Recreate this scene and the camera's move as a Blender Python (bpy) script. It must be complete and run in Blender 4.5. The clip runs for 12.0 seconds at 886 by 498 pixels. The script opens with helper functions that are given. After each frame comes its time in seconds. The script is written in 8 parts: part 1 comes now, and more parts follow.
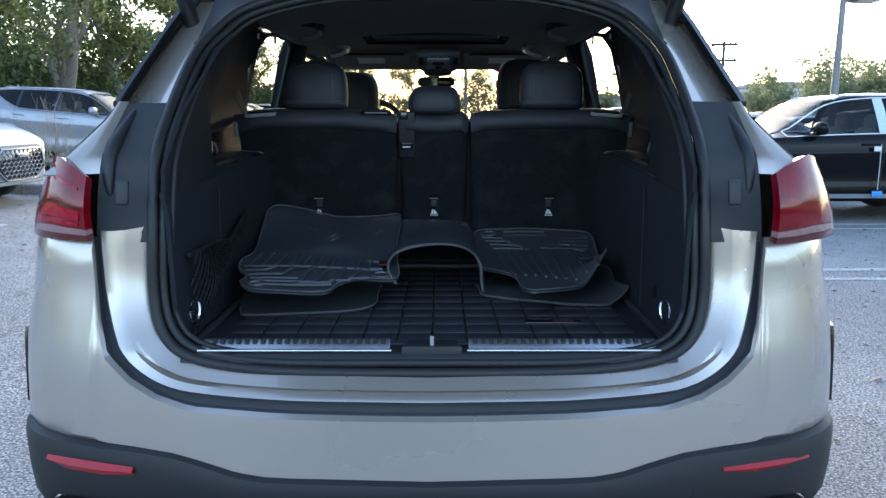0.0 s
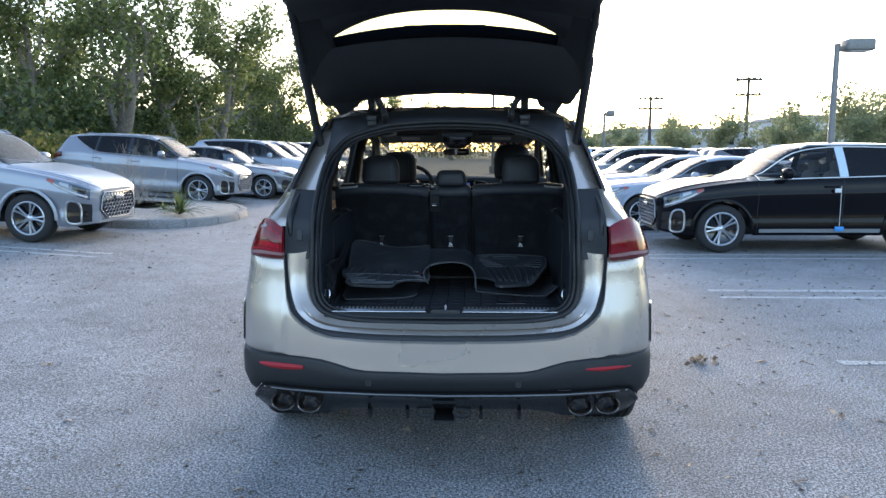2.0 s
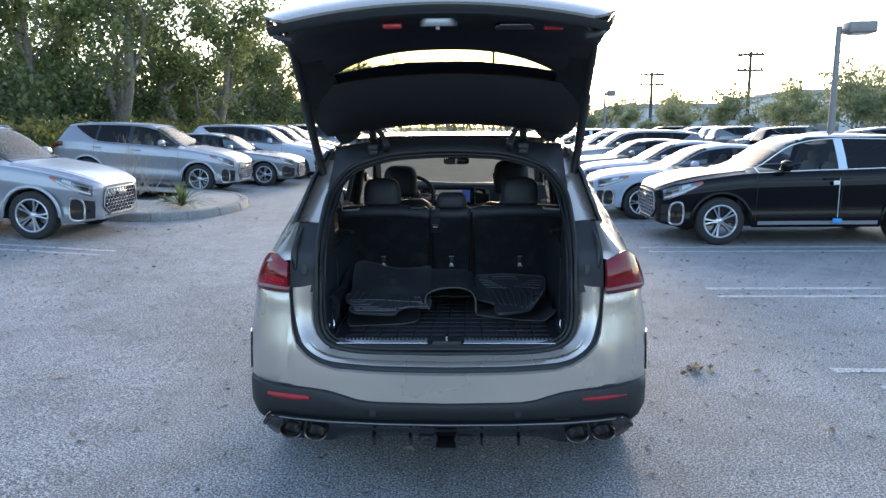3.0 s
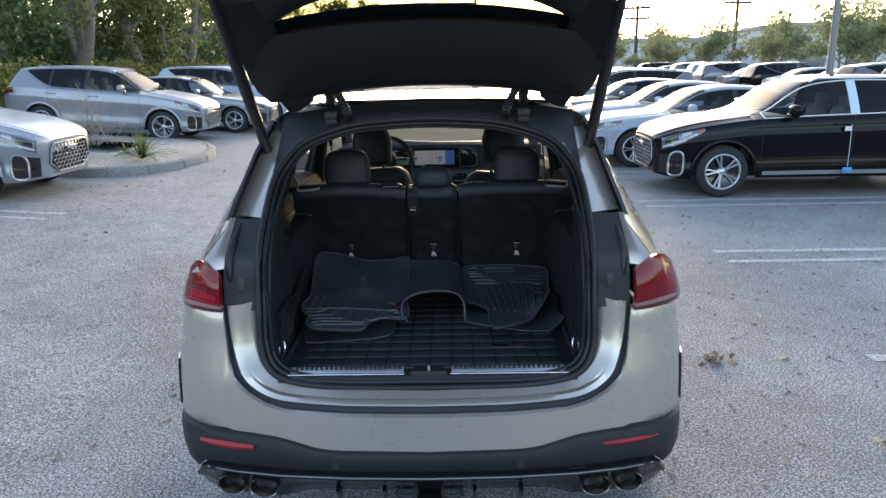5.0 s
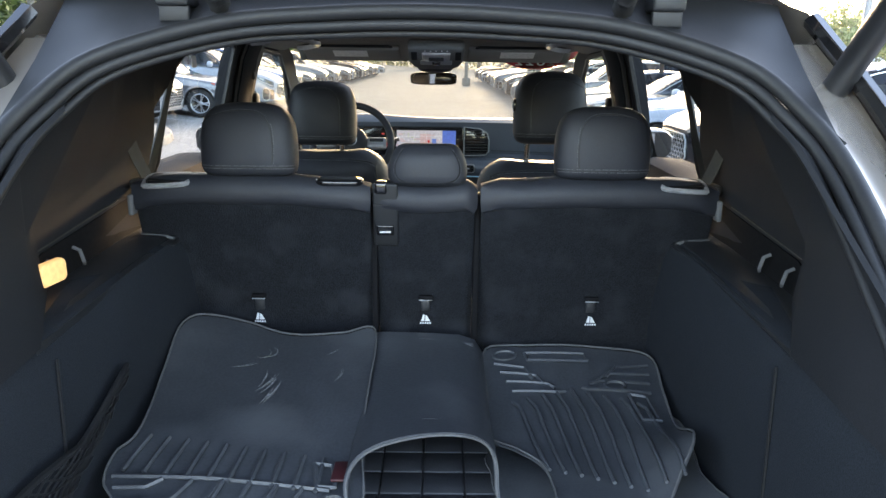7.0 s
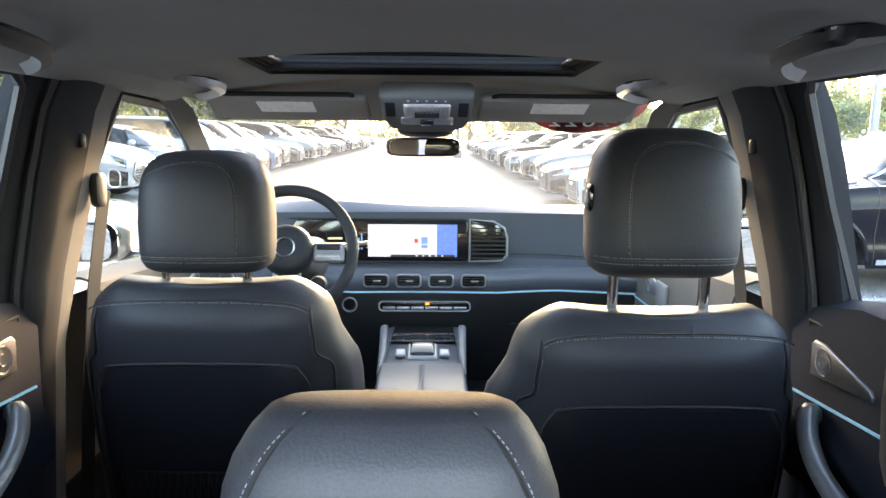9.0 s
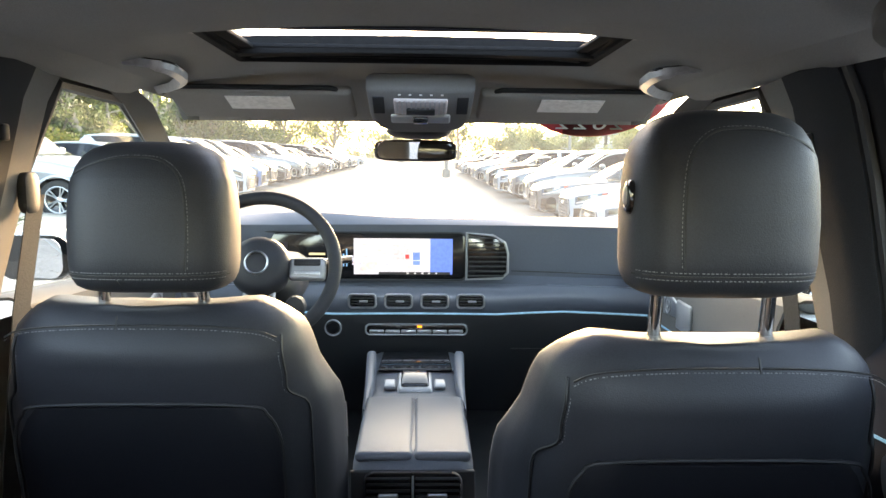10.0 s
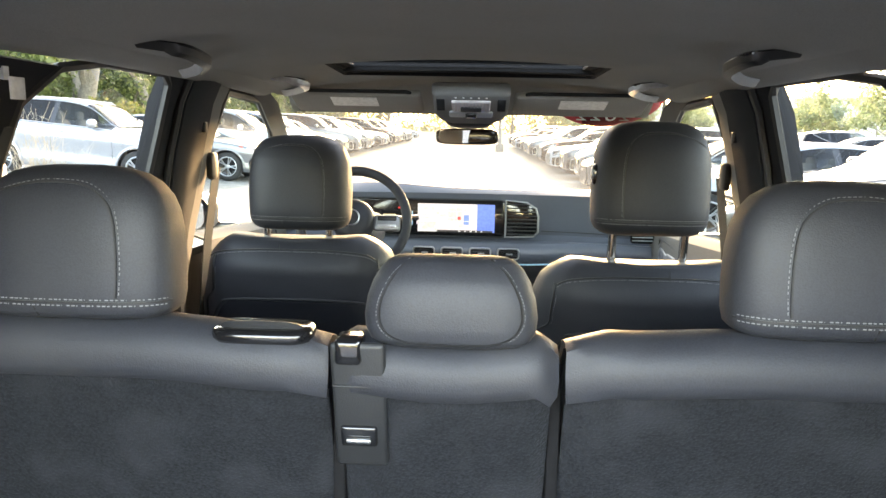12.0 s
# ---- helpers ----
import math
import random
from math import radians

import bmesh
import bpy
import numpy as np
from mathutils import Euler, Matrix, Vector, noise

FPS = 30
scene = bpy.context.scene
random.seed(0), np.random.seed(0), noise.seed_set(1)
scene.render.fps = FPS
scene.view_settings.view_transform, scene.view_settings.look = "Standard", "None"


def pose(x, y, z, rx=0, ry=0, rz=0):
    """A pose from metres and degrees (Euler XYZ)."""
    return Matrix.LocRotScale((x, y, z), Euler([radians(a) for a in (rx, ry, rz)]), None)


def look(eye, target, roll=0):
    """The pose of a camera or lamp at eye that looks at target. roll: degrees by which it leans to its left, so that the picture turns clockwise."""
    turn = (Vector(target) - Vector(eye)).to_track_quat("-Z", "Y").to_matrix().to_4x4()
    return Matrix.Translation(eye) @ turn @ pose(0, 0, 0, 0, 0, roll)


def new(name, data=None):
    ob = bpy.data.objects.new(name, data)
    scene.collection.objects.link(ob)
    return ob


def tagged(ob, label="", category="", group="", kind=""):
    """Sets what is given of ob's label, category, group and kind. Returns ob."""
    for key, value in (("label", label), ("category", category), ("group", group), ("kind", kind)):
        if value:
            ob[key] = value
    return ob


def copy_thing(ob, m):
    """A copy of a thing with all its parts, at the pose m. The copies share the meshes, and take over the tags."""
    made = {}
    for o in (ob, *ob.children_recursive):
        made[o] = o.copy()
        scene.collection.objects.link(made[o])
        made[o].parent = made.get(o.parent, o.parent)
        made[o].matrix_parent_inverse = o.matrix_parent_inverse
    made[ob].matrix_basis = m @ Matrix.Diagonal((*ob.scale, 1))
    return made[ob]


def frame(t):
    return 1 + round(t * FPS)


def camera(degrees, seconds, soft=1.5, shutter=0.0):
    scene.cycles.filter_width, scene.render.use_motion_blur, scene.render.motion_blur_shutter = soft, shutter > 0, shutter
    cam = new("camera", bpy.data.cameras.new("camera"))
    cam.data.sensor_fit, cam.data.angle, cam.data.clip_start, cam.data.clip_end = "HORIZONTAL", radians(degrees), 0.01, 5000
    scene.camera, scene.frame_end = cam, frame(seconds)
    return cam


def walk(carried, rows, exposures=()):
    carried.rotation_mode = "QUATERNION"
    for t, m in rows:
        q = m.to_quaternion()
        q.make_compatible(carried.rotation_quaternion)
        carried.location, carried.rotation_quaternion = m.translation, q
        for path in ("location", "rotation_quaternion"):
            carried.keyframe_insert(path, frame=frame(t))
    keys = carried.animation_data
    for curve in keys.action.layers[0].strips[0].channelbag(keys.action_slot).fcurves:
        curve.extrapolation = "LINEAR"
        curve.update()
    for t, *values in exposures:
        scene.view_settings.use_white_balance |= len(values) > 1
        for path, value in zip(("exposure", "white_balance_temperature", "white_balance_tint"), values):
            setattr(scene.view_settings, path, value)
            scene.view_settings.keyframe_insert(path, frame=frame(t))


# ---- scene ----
cam = camera(64.0, 12.0)
PATH = [
    (0, (0.028, -1.485, 1.324), (0.032, 0.482, 0.962), -0.0),
    (0.5, (0.051, -2.015, 1.374), (0.036, -0.037, 1.074), -0.2),
    (1, (0.109, -2.519, 1.414), (0.069, -0.537, 1.144), -0.2),
    (1.5, (0.107, -2.952, 1.45), (0.046, -0.971, 1.186), -0.1),
    (2, (0.126, -3.172, 1.551), (0.046, -1.192, 1.276), -0.2),
    (2.5, (0.135, -3.224, 1.709), (0.047, -1.249, 1.406), -0.4),
    (4.5, (0.1, -2.795, 1.959), (0.05, -0.852, 1.486), -1.5),
    (5, (0.113, -2.391, 1.932), (0.077, -0.458, 1.423), -1.1),
    (5.5, (0.062, -1.943, 1.845), (0.042, -0.018, 1.305), -0.5),
    (6, (0.052, -1.507, 1.75), (0.046, 0.415, 1.197), 0.1),
    (6.5, (0.063, -1.047, 1.692), (0.064, 0.877, 1.146), 0.6),
    (7, (0.035, -0.588, 1.628), (0.044, 1.344, 1.111), 0.7),
    (7.5, (0.034, -0.147, 1.587), (0.044, 1.8, 1.127), 0.7),
    (9.5, (0.019, 0.865, 1.579), (0.065, 2.843, 1.286), 0.5),
    (10, (0.012, 0.953, 1.534), (0.075, 2.933, 1.265), 0.6),
    (10.5, (0.011, 0.972, 1.518), (0.082, 2.953, 1.254), 0.6),
    (11, (0.006, 0.934, 1.528), (0.07, 2.915, 1.262), 1.0),
    (11.5, (0.008, 0.685, 1.559), (0.033, 2.662, 1.247), 1.0),
    (12, (0.025, 0.327, 1.576), (-0.057, 2.3, 1.232), 1.1),
]
BRIGHT = 1.7
EXPOSURES = [(t, BRIGHT + e, k, 12.5 + 7 * min(1, max(0, (t - 4.5) / 3))) for t, e, k in ((0, 0.66, 6400), (0.5, 0.66, 6400), (1.5, 0.46, 6550), (2.5, 0.3, 6450), (4.5, 0.3, 6900), (5.5, 0.55, 7500), (6.0, 0.7, 7300), (6.5, 1.35, 7500), (7.0, 2.25, 7900), (7.5, 3.14, 7900), (9.5, 3.52, 8100), (10.0, 3.52, 8500), (10.5, 3.42, 8400), (11.5, 3.35, 8500), (12.0, 3.55, 9700))]
walk(cam, [(t, look(eye, target, roll)) for t, eye, target, roll in PATH], EXPOSURES)

# ---- sky and sun: early morning, a low sun ahead behind trees ----
SUN_UP, SUN_RIGHT = 9.0, 5.0          # degrees above the horizon, degrees right of +y
world = bpy.data.worlds.new("sky")
scene.world = world
world.use_nodes = True
wn = world.node_tree.nodes
sky = wn.new("ShaderNodeTexSky")
sky.sky_type, sky.sun_disc = "NISHITA", False
sky.sun_elevation, sky.sun_rotation = radians(SUN_UP + 7), radians(SUN_RIGHT)
sky.air_density, sky.dust_density, sky.ozone_density = 1.0, 0.8, 1.2
wn["Background"].inputs["Strength"].default_value = 0.16
world.node_tree.links.new(sky.outputs["Color"], wn["Background"].inputs["Color"])
sun = new("sun", bpy.data.lights.new("sun", "SUN"))
sun.data.energy, sun.data.angle, sun.data.color = 0.5, radians(6.0), (1.0, 0.78, 0.52)
sun_way = Vector((math.sin(radians(SUN_RIGHT)) * math.cos(radians(SUN_UP)), math.cos(radians(SUN_RIGHT)) * math.cos(radians(SUN_UP)), math.sin(radians(SUN_UP))))
sun.matrix_world = look(sun_way * 50, (0, 0, 0))

# ---- materials ----
def surface(name, base, rough=0.5, metal=0.0, var=0.2, scale=6.0, grain=0.12, fine=90.0, bump=0.05, coat=0.0, spec=0.5, stain=None):
    """Principled surface with blotches at one scale, grain at another, and relief from the grain. stain: colour of larger spots."""
    m = bpy.data.materials.new(name)
    m.use_nodes = True
    n, link = m.node_tree.nodes, m.node_tree.links.new
    p = n["Principled BSDF"]
    where = n.new("ShaderNodeTexCoord")
    big, small = n.new("ShaderNodeTexNoise"), n.new("ShaderNodeTexNoise")
    big.inputs["Scale"].default_value, big.inputs["Detail"].default_value = scale, 4
    small.inputs["Scale"].default_value, small.inputs["Detail"].default_value = fine, 3
    for t in (big, small):
        link(where.outputs["Object"], t.inputs["Vector"])
    dark = [c * (1 - var) for c in base]
    light = [min(1, c * (1 + var)) for c in base]
    mix = n.new("ShaderNodeMix")
    mix.data_type = "RGBA"
    mix.inputs["A"].default_value, mix.inputs["B"].default_value = (*dark, 1), (*light, 1)
    link(big.outputs["Fac"], mix.inputs["Factor"])
    over = n.new("ShaderNodeMix")
    over.data_type, over.blend_type = "RGBA", "MULTIPLY"
    over.inputs["Factor"].default_value = grain * 2
    link(mix.outputs["Result"], over.inputs["A"])
    ramp = n.new("ShaderNodeValToRGB")
    ramp.color_ramp.elements[0].position, ramp.color_ramp.elements[1].position = 0.35, 0.62
    ramp.color_ramp.elements[0].color = (0.25, 0.25, 0.25, 1)
    link(small.outputs["Fac"], ramp.inputs["Fac"])
    link(ramp.outputs["Color"], over.inputs["B"])
    out = over.outputs["Result"]
    if stain:
        spot, sr, sm = n.new("ShaderNodeTexNoise"), n.new("ShaderNodeValToRGB"), n.new("ShaderNodeMix")
        spot.inputs["Scale"].default_value, spot.inputs["Detail"].default_value = scale * 0.21, 6
        sr.color_ramp.elements[0].position, sr.color_ramp.elements[1].position = 0.5, 0.7
        sm.data_type = "RGBA"
        sm.inputs["B"].default_value = (*stain, 1)
        link(where.outputs["Object"], spot.inputs["Vector"])
        link(spot.outputs["Fac"], sr.inputs["Fac"])
        link(sr.outputs["Color"], sm.inputs["Factor"])
        link(out, sm.inputs["A"])
        out = sm.outputs["Result"]
    link(out, p.inputs["Base Color"])
    rr = n.new("ShaderNodeMapRange")
    rr.inputs["To Min"].default_value, rr.inputs["To Max"].default_value = max(0.02, rough * 0.8), min(1, rough * 1.2)
    link(big.outputs["Fac"], rr.inputs["Value"])
    link(rr.outputs["Result"], p.inputs["Roughness"])
    p.inputs["Metallic"].default_value, p.inputs["Coat Weight"].default_value = metal, coat
    p.inputs["Coat Roughness"].default_value = 0.04
    p.inputs["Specular IOR Level"].default_value = spec
    if bump:
        b = n.new("ShaderNodeBump")
        b.inputs["Strength"].default_value, b.inputs["Distance"].default_value = bump, 0.004
        link(small.outputs["Fac"], b.inputs["Height"])
        link(b.outputs["Normal"], p.inputs["Normal"])
    return m


def glass(name, tint=(0.9, 0.93, 0.92), rough=0.0, most=0.85, least=0.04, rise_by=5.0, haze=0.0):
    """Thin pane: mostly see-through, with a mirror-like gloss that grows at grazing angles. Last: share of a thin dusty
    film, added as a glare haze.
    """
    m = bpy.data.materials.new(name)
    m.use_nodes = True
    n, link = m.node_tree.nodes, m.node_tree.links.new
    n.remove(n["Principled BSDF"])
    thru, gloss, mix, edge, power, level = n.new("ShaderNodeBsdfTransparent"), n.new("ShaderNodeBsdfGlossy"), n.new("ShaderNodeMixShader"), n.new("ShaderNodeLayerWeight"), n.new("ShaderNodeMath"), n.new("ShaderNodeMapRange")
    thru.inputs["Color"].default_value = (*tint, 1)
    gloss.inputs["Roughness"].default_value = rough
    edge.inputs["Blend"].default_value = 0.5
    power.operation, power.inputs[1].default_value = "POWER", rise_by
    level.inputs["To Min"].default_value, level.inputs["To Max"].default_value = least, most
    link(edge.outputs["Facing"], power.inputs[0])
    link(power.outputs["Value"], level.inputs["Value"])
    link(level.outputs["Result"], mix.inputs["Fac"])
    link(thru.outputs["BSDF"], mix.inputs[1])
    link(gloss.outputs["BSDF"], mix.inputs[2])
    out = mix.outputs["Shader"]
    if haze:
        film, spread, speck, share, where = n.new("ShaderNodeBsdfTranslucent"), n.new("ShaderNodeMixShader"), n.new("ShaderNodeTexNoise"), n.new("ShaderNodeMapRange"), n.new("ShaderNodeTexCoord")
        film.inputs["Color"].default_value = (0.90, 0.86, 0.76, 1)
        speck.inputs["Scale"].default_value, speck.inputs["Detail"].default_value = 9, 6
        share.inputs["To Min"].default_value, share.inputs["To Max"].default_value = haze * 0.5, haze * 1.5
        link(where.outputs["Object"], speck.inputs["Vector"])
        link(speck.outputs["Fac"], share.inputs["Value"])
        link(share.outputs["Result"], spread.inputs["Fac"])
        link(out, spread.inputs[1])
        link(film.outputs["BSDF"], spread.inputs[2])
        out = spread.outputs["Shader"]
    link(out, n["Material Output"].inputs["Surface"])
    return m


def leafy(name, base, other, back=0.45):
    """Leaves: diffuse with light coming through, colour differing from leaf to leaf."""
    m = bpy.data.materials.new(name)
    m.use_nodes = True
    n, link = m.node_tree.nodes, m.node_tree.links.new
    p = n["Principled BSDF"]
    geo, mix = n.new("ShaderNodeNewGeometry"), n.new("ShaderNodeMix")
    mix.data_type = "RGBA"
    mix.inputs["A"].default_value, mix.inputs["B"].default_value = (*base, 1), (*other, 1)
    link(geo.outputs["Random Per Island"], mix.inputs["Factor"])
    link(mix.outputs["Result"], p.inputs["Base Color"])
    p.inputs["Roughness"].default_value = 0.55
    tr, ms = n.new("ShaderNodeBsdfTranslucent"), n.new("ShaderNodeMixShader")
    link(mix.outputs["Result"], tr.inputs["Color"])
    ms.inputs["Fac"].default_value = back
    link(p.outputs["BSDF"], ms.inputs[1])
    link(tr.outputs["BSDF"], ms.inputs[2])
    link(ms.outputs["Shader"], n["Material Output"].inputs["Surface"])
    return m


def glowing(name, base, strength):
    m = surface(name, base, 0.3, var=0.02, bump=0)
    p = m.node_tree.nodes["Principled BSDF"]
    p.inputs["Emission Color"].default_value, p.inputs["Emission Strength"].default_value = (*base, 1), strength
    return m


def asphalt(name):
    """Worn asphalt: broad pale and dark areas, mottling, fine speckle, pale stone chips, thin cracks, rough relief."""
    m = surface(name, (0.35, 0.35, 0.345), 0.9, var=0.24, scale=0.9, grain=0.5, fine=130, bump=0.35, stain=(0.25, 0.245, 0.24), spec=0.3)
    n, link = m.node_tree.nodes, m.node_tree.links.new
    p = n["Principled BSDF"]
    old = p.inputs["Base Color"].links[0].from_socket
    where = n.new("ShaderNodeTexCoord")

    def over(a, kind, scale, lo, hi, dark, light):
        t, r, x = n.new(kind), n.new("ShaderNodeValToRGB"), n.new("ShaderNodeMix")
        t.inputs["Scale"].default_value = scale
        link(where.outputs["Object"], t.inputs["Vector"])
        r.color_ramp.elements[0].position, r.color_ramp.elements[1].position = lo, hi
        r.color_ramp.elements[0].color, r.color_ramp.elements[1].color = (*[dark] * 3, 1), (*[light] * 3, 1)
        link(t.outputs["Distance" if kind == "ShaderNodeTexVoronoi" else "Fac"], r.inputs["Fac"])
        x.data_type, x.blend_type = "RGBA", "MULTIPLY"
        x.inputs["Factor"].default_value, x.clamp_result = 1.0, False
        link(a, x.inputs["A"])
        link(r.outputs["Color"], x.inputs["B"])
        return x.outputs["Result"]
    c = over(old, "ShaderNodeTexNoise", 72, 0.40, 0.58, 0.34, 1.0)
    c = over(c, "ShaderNodeTexVoronoi", 90, 0.12, 0.42, 1.0, 0.50)
    c = over(c, "ShaderNodeTexNoise", 6.5, 0.30, 0.66, 0.86, 1.0)
    c = over(c, "ShaderNodeTexNoise", 0.42, 0.38, 0.62, 0.89, 1.04)
    c = over(c, "ShaderNodeTexNoise", 1.9, 0.36, 0.52, 0.88, 1.0)
    gain = n.new("ShaderNodeMix")
    gain.data_type, gain.blend_type, gain.inputs["Factor"].default_value = "RGBA", "MULTIPLY", 1.0
    gain.inputs["B"].default_value = (2.88, 2.86, 2.88, 1)
    link(c, gain.inputs["A"])
    link(gain.outputs["Result"], p.inputs["Base Color"])
    return m


ASPHALT = asphalt("worn_asphalt")
CONCRETE = surface("kerb_concrete", (0.27, 0.265, 0.255), 0.9, var=0.35, scale=2.5, grain=0.35, fine=45, bump=0.6, stain=(0.15, 0.145, 0.135))
SAND = surface("sandy_soil", (0.42, 0.385, 0.335), 0.95, var=0.35, scale=3, grain=0.4, fine=30, bump=0.8, stain=(0.24, 0.21, 0.175))
LINE = surface("worn_line_paint", (0.54, 0.54, 0.53), 0.85, var=0.3, scale=9, grain=0.42, fine=45, bump=0.4, stain=(0.30, 0.30, 0.29))
SILVER = surface("champagne_silver_paint", (0.52, 0.462, 0.412), 0.28, metal=0.66, var=0.03, scale=2, grain=0.08, fine=900, bump=0.0, coat=0.95)
SILVER_BLUE = surface("bright_silver_paint", (0.28, 0.295, 0.33), 0.34, metal=0.5, var=0.03, scale=1, grain=0.03, fine=900, bump=0.0, coat=0.3)
GREY_PAINT = surface("grey_paint", (0.16, 0.17, 0.19), 0.3, metal=0.5, var=0.03, scale=1, grain=0.03, fine=900, bump=0.0, coat=0.8)
WHITE_PAINT = surface("white_paint", (0.36, 0.40, 0.47), 0.45, metal=0.0, var=0.03, scale=1, grain=0.02, fine=900, bump=0.0, coat=0.0, spec=0.2)
BLUE_PAINT = surface("blue_paint", (0.05, 0.13, 0.32), 0.3, metal=0.3, var=0.03, scale=1, grain=0.02, fine=900, bump=0.0, coat=0.8)
BLACK_PAINT = surface("black_paint", (0.005, 0.005, 0.007), 0.06, var=0.05, scale=1, grain=0.02, fine=900, bump=0.0, coat=0.0, spec=0.17)
GLOSS_BLACK = surface("gloss_black_plastic", (0.008, 0.008, 0.009), 0.12, var=0.1, scale=4, grain=0.03, bump=0.0, coat=0.5)
DARK_PLASTIC = surface("dark_grey_plastic", (0.013, 0.014, 0.016), 0.55, var=0.15, scale=5, grain=0.1, fine=700, bump=0.12)
TRIM_PLASTIC = surface("black_trim_plastic", (0.016, 0.017, 0.019), 0.5, var=0.15, scale=5, grain=0.1, fine=500, bump=0.12)
CHANNEL = surface("satin_channel_plastic", (0.060, 0.063, 0.070), 0.36, var=0.2, scale=5, grain=0.08, fine=300, bump=0.05)
RUBBER = surface("black_rubber", (0.014, 0.014, 0.015), 0.55, var=0.15, scale=9, grain=0.1, fine=200, bump=0.1)
TYRE = surface("tyre_rubber", (0.02, 0.02, 0.021), 0.8, var=0.2, scale=8, grain=0.15, fine=60, bump=0.2)
MAT_RUBBER = surface("rubber_mat", (0.031, 0.033, 0.038), 0.50, spec=0.55, var=0.35, scale=7, grain=0.15, fine=160, bump=0.15, stain=(0.055, 0.057, 0.062))
CARPET = surface("black_cargo_felt", (0.015, 0.0165, 0.0195), 0.95, stain=(0.020, 0.0215, 0.025), var=0.4, scale=60, grain=0.35, fine=300, bump=0.6, spec=0.1)
felt = CARPET.node_tree.nodes["Principled BSDF"]
felt.inputs["Sheen Weight"].default_value, felt.inputs["Sheen Roughness"].default_value, felt.inputs["Sheen Tint"].default_value = 0.06, 0.5, (0.8, 0.88, 1.0, 1)
SIDE_FELT = surface("grey_side_felt", (0.023, 0.027, 0.033), 0.92, var=0.2, scale=12, grain=0.25, fine=420, bump=0.3, spec=0.15)
LEATHER = surface("black_leather", (0.025, 0.027, 0.034), 0.54, spec=0.4, var=0.22, scale=14, grain=0.16, fine=520, bump=0.14, stain=(0.033, 0.034, 0.039))
THREAD = surface("grey_thread", (0.20, 0.20, 0.205), 0.8, var=0.1, bump=0)
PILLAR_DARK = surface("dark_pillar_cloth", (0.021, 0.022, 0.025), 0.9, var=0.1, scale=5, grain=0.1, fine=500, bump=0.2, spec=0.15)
LINER = surface("charcoal_headliner_cloth", (0.25, 0.246, 0.242), 0.95, var=0.12, scale=5, grain=0.12, fine=600, bump=0.3, spec=0.1)
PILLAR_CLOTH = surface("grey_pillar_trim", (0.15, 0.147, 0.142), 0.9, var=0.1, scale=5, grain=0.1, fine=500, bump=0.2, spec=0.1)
DASH = surface("blue_black_dash_leather", (0.072, 0.086, 0.112), 0.5, spec=0.45, var=0.1, scale=6, grain=0.1, fine=420, bump=0.2)
BAND = surface("blue_grey_trim", (0.105, 0.12, 0.148), 0.36, metal=0.15, var=0.08, scale=6, grain=0.06, fine=500, bump=0.04)
# Paler than the dash: sky sheen from the windscreen is put into the colour.
CONSOLE = surface("sheen_grey_console_leather", (0.115, 0.13, 0.152), 0.38, var=0.08, scale=6, grain=0.08, fine=420, bump=0.15)
MESH_GREY = surface("dark_mesh_metal", (0.24, 0.24, 0.25), 0.35, metal=0.8, var=0.05, bump=0)
SATIN = surface("satin_grey_metal_trim", (0.34, 0.35, 0.36), 0.36, metal=0.5, var=0.05, scale=5, grain=0.03, bump=0.0)
CHROME = surface("chrome", (0.72, 0.73, 0.75), 0.12, metal=1.0, var=0.03, grain=0.02, bump=0.0)
STEEL = surface("brushed_steel", (0.55, 0.55, 0.56), 0.35, metal=1.0, var=0.1, scale=20, grain=0.1, fine=200, bump=0.1)
ALLOY = surface("silver_alloy", (0.52, 0.53, 0.55), 0.3, metal=0.8, var=0.05, grain=0.02, bump=0.0)
RED_LENS = surface("red_lens", (0.20, 0.001, 0.008), 0.14, var=0.4, scale=22, grain=0.2, fine=90, bump=0.0, coat=0.55, spec=0.22)
RED_GUIDE = surface("bright_red_light_guide", (0.46, 0.002, 0.02), 0.2, var=0.5, scale=60, grain=0.3, fine=120, bump=0.0, coat=0.5, spec=0.2)
RED_DARK = surface("dark_red_lens", (0.09, 0.002, 0.004), 0.10, var=0.2, scale=20, grain=0.1, bump=0.0, coat=0.7)
REFLECTOR = surface("red_reflector", (0.40, 0.015, 0.02), 0.25, var=0.15, scale=60, grain=0.1, fine=300, bump=0.1)
LAMP_FOOT = surface("smoky_pink_lens", (0.30, 0.16, 0.16), 0.2, var=0.2, scale=30, grain=0.1, bump=0.0, coat=0.5)
CLEAR_LENS = surface("pale_lens", (0.55, 0.50, 0.50), 0.15, var=0.15, scale=40, grain=0.1, bump=0.0, coat=0.6)
HEADLAMP = surface("headlamp_lens", (0.07, 0.10, 0.15), 0.06, var=0.5, scale=26, grain=0.2, fine=60, bump=0.0, coat=1.0)
WHITE_PRINT = surface("white_print", (0.78, 0.78, 0.78), 0.6, var=0.03, bump=0)
RED_PRINT = surface("red_print", (0.62, 0.03, 0.05), 0.6, var=0.05, bump=0)
BLACK_PRINT = surface("black_print", (0.02, 0.02, 0.022), 0.5, var=0.05, bump=0)
BLUE_TAG = surface("blue_tag_plastic", (0.04, 0.30, 0.72), 0.5, var=0.05, bump=0)
BLUE_FILM = surface("blue_white_film", (0.55, 0.66, 0.80), 0.4, var=0.05, bump=0)
PRIVACY = glass("privacy_glass", (0.05, 0.055, 0.06))
SIDE_GLASS = glass("car_side_glass", (0.62, 0.66, 0.67), 0.0, 0.5)
